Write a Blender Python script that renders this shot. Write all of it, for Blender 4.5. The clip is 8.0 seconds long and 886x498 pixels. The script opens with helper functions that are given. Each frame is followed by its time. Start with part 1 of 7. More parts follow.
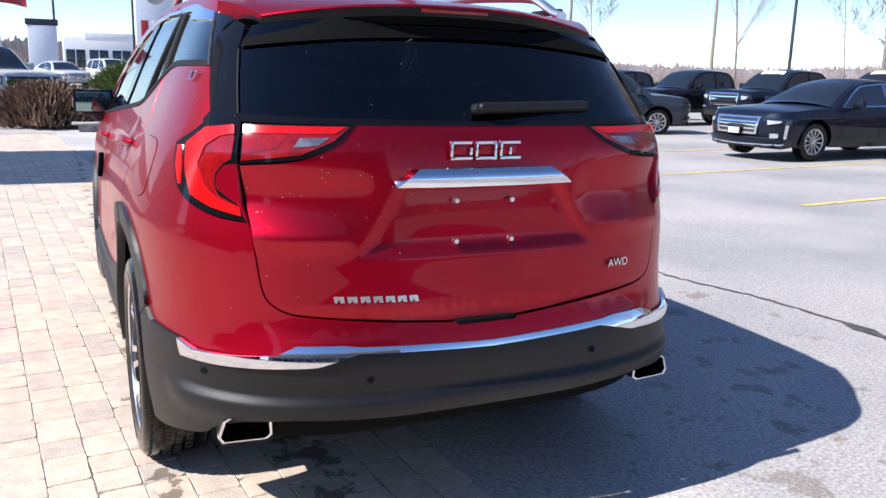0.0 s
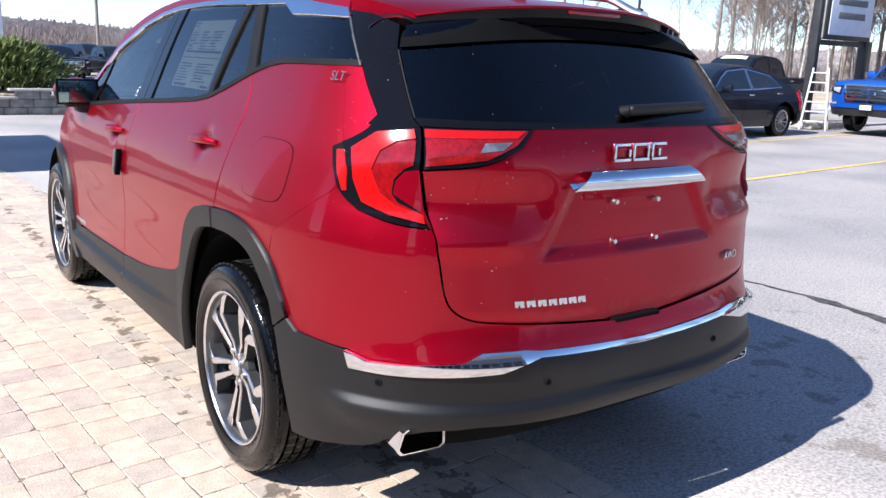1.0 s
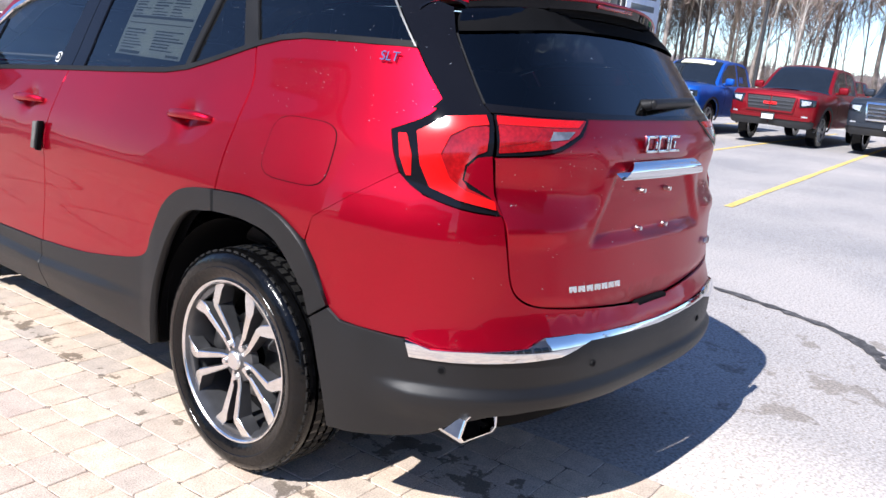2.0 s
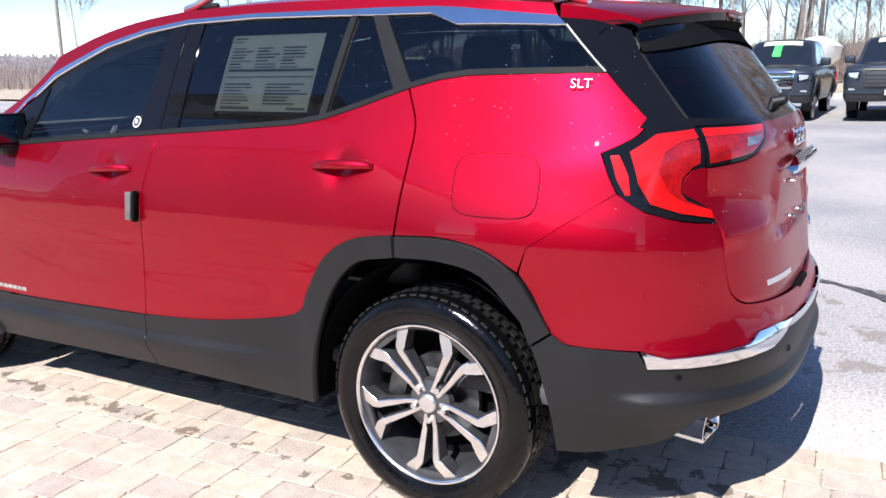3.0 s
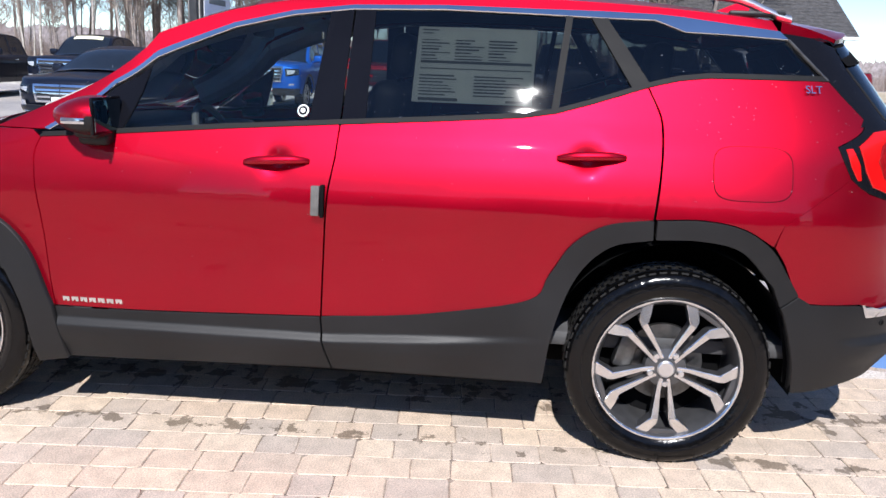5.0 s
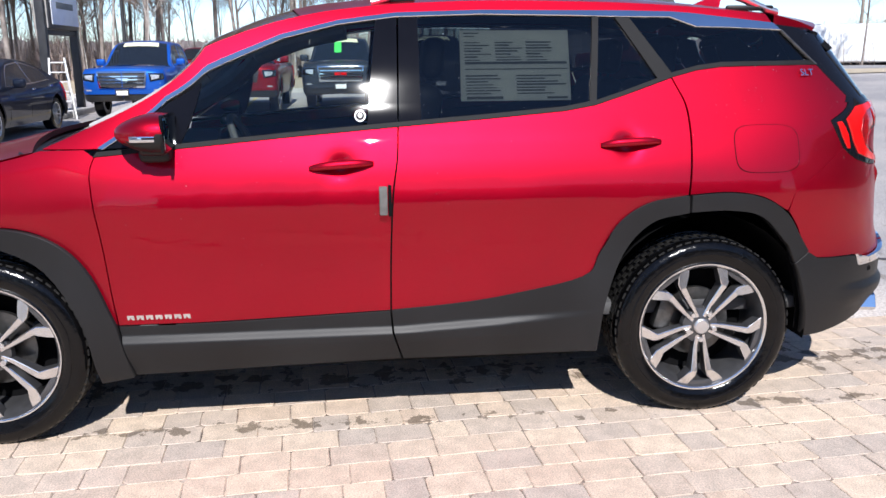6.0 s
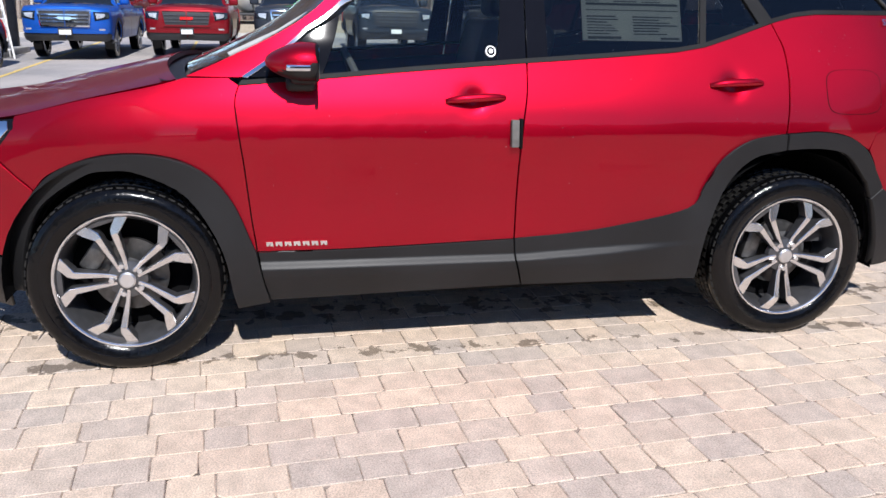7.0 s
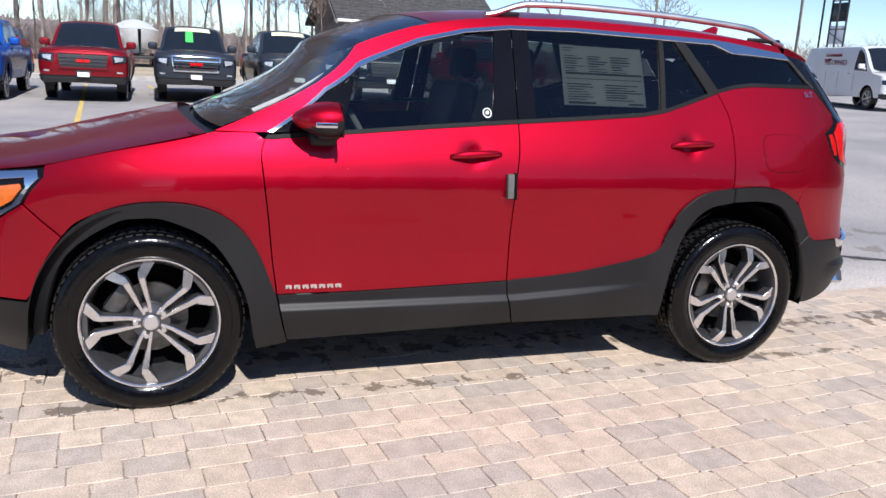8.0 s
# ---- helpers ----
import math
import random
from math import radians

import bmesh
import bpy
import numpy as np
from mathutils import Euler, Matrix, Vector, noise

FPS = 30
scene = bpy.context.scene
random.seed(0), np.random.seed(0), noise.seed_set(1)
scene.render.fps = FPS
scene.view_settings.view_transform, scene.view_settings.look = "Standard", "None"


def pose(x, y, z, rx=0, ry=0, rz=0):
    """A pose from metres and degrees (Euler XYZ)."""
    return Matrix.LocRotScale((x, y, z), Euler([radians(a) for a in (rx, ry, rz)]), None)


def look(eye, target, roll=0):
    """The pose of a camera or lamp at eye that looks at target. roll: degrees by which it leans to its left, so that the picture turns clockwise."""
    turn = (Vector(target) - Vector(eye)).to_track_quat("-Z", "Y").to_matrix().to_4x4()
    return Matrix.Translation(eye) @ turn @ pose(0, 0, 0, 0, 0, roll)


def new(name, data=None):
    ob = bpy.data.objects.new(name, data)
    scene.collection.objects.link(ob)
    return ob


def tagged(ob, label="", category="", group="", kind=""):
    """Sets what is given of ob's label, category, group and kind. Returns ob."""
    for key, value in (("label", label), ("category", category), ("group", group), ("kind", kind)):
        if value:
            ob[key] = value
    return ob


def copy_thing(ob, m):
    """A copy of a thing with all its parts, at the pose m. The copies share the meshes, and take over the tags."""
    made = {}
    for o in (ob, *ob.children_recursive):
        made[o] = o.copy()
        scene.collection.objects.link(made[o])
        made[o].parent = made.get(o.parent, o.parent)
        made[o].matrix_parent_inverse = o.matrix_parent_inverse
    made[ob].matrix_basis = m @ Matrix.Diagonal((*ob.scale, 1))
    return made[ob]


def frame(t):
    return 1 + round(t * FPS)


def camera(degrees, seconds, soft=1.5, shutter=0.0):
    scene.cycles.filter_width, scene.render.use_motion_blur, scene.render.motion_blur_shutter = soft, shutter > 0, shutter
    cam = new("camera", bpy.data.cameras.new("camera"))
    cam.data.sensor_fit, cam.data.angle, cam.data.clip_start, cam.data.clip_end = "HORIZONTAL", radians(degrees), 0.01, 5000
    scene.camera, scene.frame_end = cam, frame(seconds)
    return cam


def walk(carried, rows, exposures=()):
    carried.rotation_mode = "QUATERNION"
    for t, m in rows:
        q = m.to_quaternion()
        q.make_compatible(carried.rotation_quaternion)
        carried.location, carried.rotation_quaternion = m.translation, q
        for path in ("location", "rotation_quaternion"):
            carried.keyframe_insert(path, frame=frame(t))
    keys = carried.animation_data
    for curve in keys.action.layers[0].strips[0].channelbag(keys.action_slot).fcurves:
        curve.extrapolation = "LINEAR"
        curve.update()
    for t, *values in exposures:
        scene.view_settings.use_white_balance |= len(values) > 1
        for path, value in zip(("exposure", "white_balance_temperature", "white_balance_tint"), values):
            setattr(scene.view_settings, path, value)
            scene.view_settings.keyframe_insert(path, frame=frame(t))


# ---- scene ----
cam = camera(56.6, 8.0)
PATH = [
    (0, (-1.096, -2.986, 1.369), (-0.264, -1.216, 0.952), 1.6),
    (0.5, (-1.498, -2.717, 1.407), (-0.513, -1.026, 0.992), 0.8),
    (1, (-1.856, -2.531, 1.406), (-0.716, -0.952, 0.952), 2.2),
    (1.2, (-1.961, -2.418, 1.378), (-0.658, -0.967, 0.934), 3.3),
    (2.3, (-2.576, -1.826, 1.363), (-0.987, -0.709, 0.885), 2.3),
    (2.5, (-2.705, -1.657, 1.389), (-1.068, -0.611, 0.914), -3.3),
    (3, (-2.953, -1.275, 1.389), (-1.266, -0.291, 0.961), -0.7),
    (3.5, (-3.145, -0.974, 1.372), (-1.319, -0.279, 0.945), 2.1),
    (4, (-3.361, -0.425, 1.408), (-1.489, 0.113, 0.953), 3.8),
    (4.5, (-3.597, 0.126, 1.38), (-1.675, 0.502, 0.976), 2.1),
    (4.7, (-3.632, 0.358, 1.369), (-1.693, 0.627, 0.96), 2.1),
    (5.8, (-3.884, 1.055, 1.467), (-1.942, 0.994, 0.993), -0.2),
    (6, (-3.901, 1.329, 1.412), (-1.961, 1.142, 0.959), -0.5),
    (6.5, (-4.01, 1.805, 1.389), (-2.097, 1.541, 0.87), 1.7),
    (7, (-3.97, 2.132, 1.358), (-2.087, 1.761, 0.798), 1.3),
    (7.5, (-3.953, 2.449, 1.388), (-2.082, 1.95, 0.888), 3.9),
    (8, (-4.134, 2.683, 1.405), (-2.294, 2.034, 0.964), 3.1),
]
walk(cam, [(t, look(eye, target, roll)) for t, eye, target, roll in PATH], [(0, 0.67, 6280), (1, 0.67, 6280), (2.5, 0.79, 6300), (3.5, 0.66, 6300), (4.5, 0.47, 6300), (6, 0.38, 6350), (8, 0.20, 6350)])

# ---- light ----
world = bpy.data.worlds.new("sky")
scene.world = world
world.use_nodes = True
wn = world.node_tree
sky = wn.nodes.new("ShaderNodeTexSky")
sky.sky_type, sky.sun_disc = "NISHITA", False
sky.sun_elevation, sky.sun_rotation = radians(43.6), radians(269.2)
sky.air_density, sky.dust_density, sky.ozone_density, sky.altitude = 0.85, 0.0, 3.0, 900.0
deep = wn.nodes.new("ShaderNodeHueSaturation")
deep.inputs["Hue"].default_value, deep.inputs["Saturation"].default_value = 0.506, 1.04
wn.links.new(sky.outputs[0], deep.inputs["Color"])
wn.links.new(deep.outputs[0], wn.nodes["Background"].inputs[0])
wn.nodes["Background"].inputs[1].default_value = 0.135
sun = new("sun", bpy.data.lights.new("sun", "SUN"))
sun.data.energy, sun.data.angle, sun.data.color = 4.9, radians(0.5), (1.0, 0.965, 0.935)
sun.matrix_world = look((-7.3, -0.1, 6.95), (0, 0, 0))

# ---- materials ----
def material(name, colour, rough=0.5, metal=0.0, coat=0.0, vary=0.12, scale=6.0, grain=0.0, grain_scale=300.0, bump=0.0, second=None, specular=0.5, sheen=0.0, island=0.0, each=0.0, tones=None):
    """Principled surface whose colour, gloss and relief vary at two scales of noise, in metres."""
    m = bpy.data.materials.new(name)
    m.use_nodes = True
    t = m.node_tree
    b = t.nodes["Principled BSDF"]
    b.inputs["Metallic"].default_value = metal
    b.inputs["Coat Weight"].default_value = coat
    b.inputs["Coat Roughness"].default_value = 0.03
    b.inputs["Coat IOR"].default_value = 1.58
    b.inputs["Specular IOR Level"].default_value = specular
    geo = t.nodes.new("ShaderNodeNewGeometry")
    big = t.nodes.new("ShaderNodeTexNoise")
    big.inputs["Scale"].default_value, big.inputs["Detail"].default_value = scale, 5
    fine = t.nodes.new("ShaderNodeTexNoise")
    fine.inputs["Scale"].default_value, fine.inputs["Detail"].default_value = grain_scale, 3
    for n in (big, fine):
        t.links.new(geo.outputs["Position"], n.inputs["Vector"])
    ramp = t.nodes.new("ShaderNodeValToRGB")
    dark = second or tuple(c * (1 - vary) for c in colour)
    light = colour if second else tuple(min(1, c * (1 + vary)) for c in colour)
    ramp.color_ramp.elements[0].position, ramp.color_ramp.elements[1].position = 0.36, 0.64
    ramp.color_ramp.elements[0].color, ramp.color_ramp.elements[1].color = (*dark, 1), (*light, 1)
    t.links.new(big.outputs["Fac"], ramp.inputs[0])
    out = ramp.outputs[0]
    if grain:
        mul = t.nodes.new("ShaderNodeMixRGB")
        mul.blend_type, mul.inputs[0].default_value = "MULTIPLY", 1.0
        span = t.nodes.new("ShaderNodeMapRange")
        span.inputs["From Min"].default_value, span.inputs["From Max"].default_value = 0.3, 0.7
        span.inputs["To Min"].default_value, span.inputs["To Max"].default_value = 1 - grain, 1 + grain
        t.links.new(fine.outputs["Fac"], span.inputs["Value"])
        t.links.new(out, mul.inputs[1]), t.links.new(span.outputs[0], mul.inputs[2])
        out = mul.outputs[0]
    for amount, node, socket in ((island, geo, "Random Per Island"), (each, t.nodes.new("ShaderNodeObjectInfo") if each else None, "Random")):
        if amount:
            mul = t.nodes.new("ShaderNodeMixRGB")
            mul.blend_type, mul.inputs[0].default_value = "MULTIPLY", 1.0
            tone = t.nodes.new("ShaderNodeValToRGB")
            e = tone.color_ramp.elements
            e[0].color, e[1].color = (1 - amount, 1 - amount * 0.95, 1 - amount * 0.85, 1), (1 + amount, 1 + amount * 0.9, 1 + amount * 0.75, 1)
            mid = tone.color_ramp.elements.new(0.45)
            mid.color = (1 - amount * 0.05, 1 - amount * 0.1, 1 - amount * 0.12, 1)
            if tones:
                while len(e) > 1:
                    e.remove(e[-1])
                e[0].position, e[0].color = 0.0, (*tones[0], 1)
                for k in range(1, len(tones)):
                    e.new(k / len(tones)).color = (*tones[k], 1)
                tone.color_ramp.interpolation = "CONSTANT"
            t.links.new(node.outputs[socket], tone.inputs[0])
            t.links.new(out, mul.inputs[1]), t.links.new(tone.outputs[0], mul.inputs[2])
            out = mul.outputs[0]
    t.links.new(out, b.inputs["Base Color"])
    gloss = t.nodes.new("ShaderNodeMapRange")
    gloss.inputs["To Min"].default_value, gloss.inputs["To Max"].default_value = rough * 0.85, min(1, rough * 1.15)
    t.links.new(big.outputs["Fac"], gloss.inputs["Value"])
    t.links.new(gloss.outputs[0], b.inputs["Roughness"])
    if bump:
        bp = t.nodes.new("ShaderNodeBump")
        bp.inputs["Strength"].default_value, bp.inputs["Distance"].default_value = bump, 0.004
        t.links.new(fine.outputs["Fac"], bp.inputs["Height"])
        t.links.new(bp.outputs[0], b.inputs["Normal"])
    return m


def glass(name, tint, gloss=1.0, index=1.72):
    """A pane: clear or tinted, with the mirror gloss of glass."""
    m = bpy.data.materials.new(name)
    m.use_nodes = True
    t = m.node_tree
    t.nodes.clear()
    out, mix, see, shine, fres = (t.nodes.new(k) for k in ("ShaderNodeOutputMaterial", "ShaderNodeMixShader", "ShaderNodeBsdfTransparent", "ShaderNodeBsdfGlossy", "ShaderNodeFresnel"))
    see.inputs[0].default_value = (*tint, 1)
    shine.inputs["Roughness"].default_value = 0.015
    shine.inputs["Color"].default_value = (gloss, gloss, gloss, 1)
    fres.inputs[0].default_value = index
    t.links.new(fres.outputs[0], mix.inputs[0])
    t.links.new(see.outputs[0], mix.inputs[1]), t.links.new(shine.outputs[0], mix.inputs[2])
    t.links.new(mix.outputs[0], out.inputs[0])
    return m


def paint(name, colour, metal=0.6):
    """Metallic base under a hard clear coat."""
    m = material(name, colour, rough=0.42, metal=metal, coat=0.45, specular=0.08, vary=0.03, scale=2.0, grain=0.07, grain_scale=900)
    b = m.node_tree.nodes["Principled BSDF"]
    b.inputs["Coat IOR"].default_value = 1.55
    b.inputs["Coat Roughness"].default_value = 0.012
    return m


RED = paint("ruby metallic paint", (0.365, 0.0016, 0.0155), 0.83)
CLAD = material("grained black plastic", (0.009, 0.009, 0.010), specular=0.36, rough=0.47, vary=0.2, scale=3, grain=0.12, grain_scale=500, bump=0.12)
TRIM = material("grey rubber trim", (0.012, 0.012, 0.013), rough=0.6, vary=0.15, scale=12, specular=0.15)
GLOSS = material("gloss black plastic", (0.006, 0.006, 0.008), rough=0.04, vary=0.1, specular=0.2)
CHROME = material("chrome", (0.72, 0.74, 0.78), rough=0.05, metal=1.0, vary=0.03, scale=8)
SATIN = material("satin silver metal", (0.74, 0.74, 0.75), rough=0.38, metal=1.0, vary=0.05, scale=9)
MACHINED = material("machined aluminium", (0.76, 0.765, 0.78), rough=0.24, metal=1.0, vary=0.06, scale=25, grain=0.05, grain_scale=700)
POCKET = material("dark grey wheel paint", (0.085, 0.085, 0.09), rough=0.3, metal=0.5, vary=0.12, scale=20)
RUBBER = material("wet black tyre rubber", (0.003, 0.003, 0.0034), specular=0.28, rough=0.14, vary=0.4, scale=30, grain=0.2, grain_scale=70, bump=0.35)
TREAD = material("tyre tread rubber", (0.009, 0.0085, 0.008), specular=0.3, rough=0.7, vary=0.45, scale=30, grain=0.4, grain_scale=120, bump=0.6)
BLACK = material("black underbody", (0.004, 0.004, 0.0045), rough=0.95, vary=0.3, scale=5, specular=0.1)
STEEL = material("brake steel", (0.13, 0.13, 0.13), rough=0.4, metal=0.9, vary=0.2, scale=30)
LENS = material("red lamp lens", (0.60, 0.004, 0.004), rough=0.16, coat=0.2, vary=0.08, scale=18, grain=0.12, grain_scale=220)
LENS_DEEP = material("deep red lamp lens", (0.27, 0.004, 0.006), rough=0.1, coat=0.5, vary=0.2, scale=25, grain=0.2, grain_scale=120)
LENS_CLEAR = material("clear lamp lens", (0.13, 0.14, 0.17), rough=0.1, coat=0.8, vary=0.3, scale=40)
AMBER = material("amber lamp lens", (0.62, 0.13, 0.012), rough=0.15, coat=0.8, vary=0.1, scale=40)
PANE = glass("clear glass", (0.80, 0.86, 0.84), index=1.5)
SCREEN = glass("laminated windscreen", (0.66, 0.76, 0.75), index=2.1)
PRIVACY = glass("privacy glass", (0.20, 0.22, 0.23), index=1.52)
REARGLASS = glass("rear privacy glass", (0.12, 0.125, 0.14), index=1.5)
CABIN = material("black cabin trim", (0.065, 0.065, 0.068), rough=0.7, vary=0.2, scale=8)
SEAT = material("dark seat leather", (0.035, 0.033, 0.034), rough=0.5, vary=0.2, scale=10, grain=0.1, bump=0.2)
HEADLINER = material("pale headliner cloth", (0.42, 0.41, 0.39), rough=0.9, vary=0.06, scale=10)
PAPER = material("price sticker paper", (0.80, 0.80, 0.70), rough=0.7, vary=0.03, scale=20)
INK = material("grey printed ink", (0.16, 0.17, 0.16), rough=0.7, vary=0.1)
FOAM = material("grey foam", (0.11, 0.105, 0.1), rough=0.8, vary=0.15, scale=30)
DROPLET = material("water drop", (0.75, 0.78, 0.8), rough=0.03, metal=0.6, vary=0.02)
WHITE = material("white paint", (0.78, 0.78, 0.77), rough=0.4, vary=0.05, scale=3, coat=0.4)
MIRROR = material("mirror glass", (0.22, 0.33, 0.36), rough=0.01, metal=1.0, vary=0.02)

# ---- geometry helpers ----
def put(name, verts, faces, mat, parent=None, label="", normals=None, smooth=True, mats=None, index=None):
    me = bpy.data.meshes.new(name)
    me.from_pydata([tuple(v) for v in verts], [], faces)
    for k in mats or [mat]:
        me.materials.append(k)
    if index is not None:
        me.polygons.foreach_set("material_index", index)
    if smooth:
        me.shade_smooth()
    if normals is not None:
        me.normals_split_custom_set_from_vertices([tuple(n) for n in normals])
    ob = new(name, me)
    ob.parent = parent
    if label:
        ob["label"] = label
    return ob


def part(name, bm, mat, parent=None, label="", smooth=True, angle=40):
    me = bpy.data.meshes.new(name)
    bmesh.ops.recalc_face_normals(bm, faces=bm.faces)
    bm.to_mesh(me)
    bm.free()
    me.materials.append(mat)
    if smooth:
        me.shade_smooth()
        me.set_sharp_from_angle(angle=radians(angle))
    ob = new(name, me)
    ob.parent = parent
    if label:
        ob["label"] = label
    return ob


def empty(name, m, label="", category="", group=""):
    ob = new(name)
    ob.matrix_world = m
    return tagged(ob, label, category, group)


def block(bm, c, s, bevel=0.0, turn=None, segments=2):
    """A box of centre c and size s, its edges rounded, added to bm."""
    m = Matrix.LocRotScale(c, turn, s)
    made = bmesh.ops.create_cube(bm, size=1, matrix=m)["verts"]
    if bevel:
        edges = list({e for v in made for e in v.link_edges})
        bmesh.ops.bevel(bm, geom=edges, offset=bevel, segments=segments, affect="EDGES", profile=0.5)
    return bm


def boxed(name, c, s, mat, parent=None, label="", bevel=0.004, turn=None):
    return part(name, block(bmesh.new(), c, s, bevel, turn), mat, parent, label)


def rod(bm, a, b, r0, r1=None, n=8):
    a, b = Vector(a), Vector(b)
    m = Matrix.Translation((a + b) / 2) @ (b - a).to_track_quat("Z", "Y").to_matrix().to_4x4()
    bmesh.ops.create_cone(bm, segments=n, radius1=r0, radius2=r1 if r1 is not None else r0, depth=(b - a).length, cap_ends=True, matrix=m)
    return bm


def spline(xs, ys):
    """Monotone cubic through the points."""
    xs, ys = np.array(xs, float), np.array(ys, float)
    h, d = np.diff(xs), np.diff(ys) / np.diff(xs)
    m = np.zeros(len(xs))
    m[0], m[-1] = d[0], d[-1]
    for i in range(1, len(xs) - 1):
        if d[i - 1] * d[i] > 0:
            a, b = 2 * h[i] + h[i - 1], h[i] + 2 * h[i - 1]
            m[i] = (a + b) / (a / d[i - 1] + b / d[i])

    def f(x):
        x = np.asarray(x, float)
        i = np.clip(np.searchsorted(xs, x) - 1, 0, len(xs) - 2)
        t = np.clip((x - xs[i]) / h[i], 0, 1)
        return ys[i] * (1 + 2 * t) * (1 - t) ** 2 + h[i] * m[i] * t * (1 - t) ** 2 + ys[i + 1] * t * t * (3 - 2 * t) + h[i] * m[i + 1] * t * t * (t - 1)

    return f


def smooth_step(x):
    x = np.clip(x, 0, 1)
    return x * x * (3 - 2 * x)


def flow(pts, n=5):
    """A smooth line through points (Catmull-Rom)."""
    p = np.array(pts, float)
    q = np.vstack([2 * p[0] - p[1], p, 2 * p[-1] - p[-2]])
    out = []
    for i in range(len(p) - 1):
        a, b, c, d = q[i : i + 4]
        for t in np.arange(n) / n:
            out.append(0.5 * (2 * b + (c - a) * t + (2 * a - 5 * b + 4 * c - d) * t * t + (3 * b - a - 3 * c + d) * t**3))
    return [tuple(v) for v in out] + [tuple(p[-1])]


def shape(half, rear, nose, power, yc, yf, kr=0.8, kf=1.25, nf=2.9):
    """A car's side: half width, tail and nose by height, rounded in plan. u runs along the side and round both ends."""
    def body(u, z):
        u, z = np.asarray(u, float), np.asarray(z, float)
        n = power(z)
        q = np.clip((yc - u) / kr, 0, np.pi / 2)
        r = (np.cos(q) ** n + np.sin(q) ** n) ** (-1 / n)
        qf = np.clip((u - yf) / kf, 0, np.pi / 2)
        rf = (np.cos(qf) ** nf + np.sin(qf) ** nf) ** (-1 / nf)
        x = -half(z) * np.where(u < yc, r * np.cos(q), np.where(u > yf, rf * np.cos(qf), 1))
        y = np.where(u < yc, yc - (yc - rear(z)) * r * np.sin(q), np.where(u > yf, yf + (nose(z) - yf) * rf * np.sin(qf), u))
        return np.stack([x, y, z + 0 * x], -1)

    return body


def lifted(patch, off, u, z, middle):
    """Points at the height off over a patch, and the normals there."""
    e = 0.004
    a, b = patch(u + e, z) - patch(u - e, z), patch(u, z + e) - patch(u, z - e)
    n = np.cross(a, b)
    n /= np.maximum(np.linalg.norm(n, axis=-1, keepdims=True), 1e-9)
    p = patch(u, z)
    n *= np.sign((n * (p - middle)).sum(-1, keepdims=True))
    h = off(u, z) if callable(off) else off
    return p + n * np.reshape(h, np.shape(h) + (1,)), n


def clipped(pts):
    """Triangles of a plain outline, by cutting off its ears."""
    p = np.array(pts)
    left = list(range(len(p)))
    if np.sum(p[:, 0] * np.roll(p[:, 1], -1) - p[:, 1] * np.roll(p[:, 0], -1)) < 0:
        left.reverse()

    def area(a, b, c):
        return (b[..., 0] - a[..., 0]) * (c[..., 1] - a[..., 1]) - (b[..., 1] - a[..., 1]) * (c[..., 0] - a[..., 0])

    out = []
    while len(left) > 3:
        best, pick = -1, None
        for k in range(len(left)):
            i, j, m = left[k - 1], left[k], left[(k + 1) % len(left)]
            s = area(p[i], p[j], p[m])
            if s <= 1e-12:
                continue
            o = p[[q for q in left if q not in (i, j, m)]]
            if np.any((area(p[i], p[j], o) >= 0) & (area(p[j], p[m], o) >= 0) & (area(p[m], p[i], o) >= 0)):
                continue
            e = [np.linalg.norm(p[a] - p[b]) for a, b in ((i, j), (j, m), (m, i))]
            fair = s / max(e) ** 2
            if fair > best:
                best, pick = fair, k
            if fair > 0.3:
                break
        if pick is None:
            pick = min(range(len(left)), key=lambda k: abs(area(p[left[k - 1]], p[left[k]], p[left[(k + 1) % len(left)]])))
        tri = (left[pick - 1], left[pick], left[(pick + 1) % len(left)])
        if abs(area(*(p[q] for q in tri))) > 1e-9:
            out.append(tri)
        left.pop(pick)
    return out + [tuple(left)]


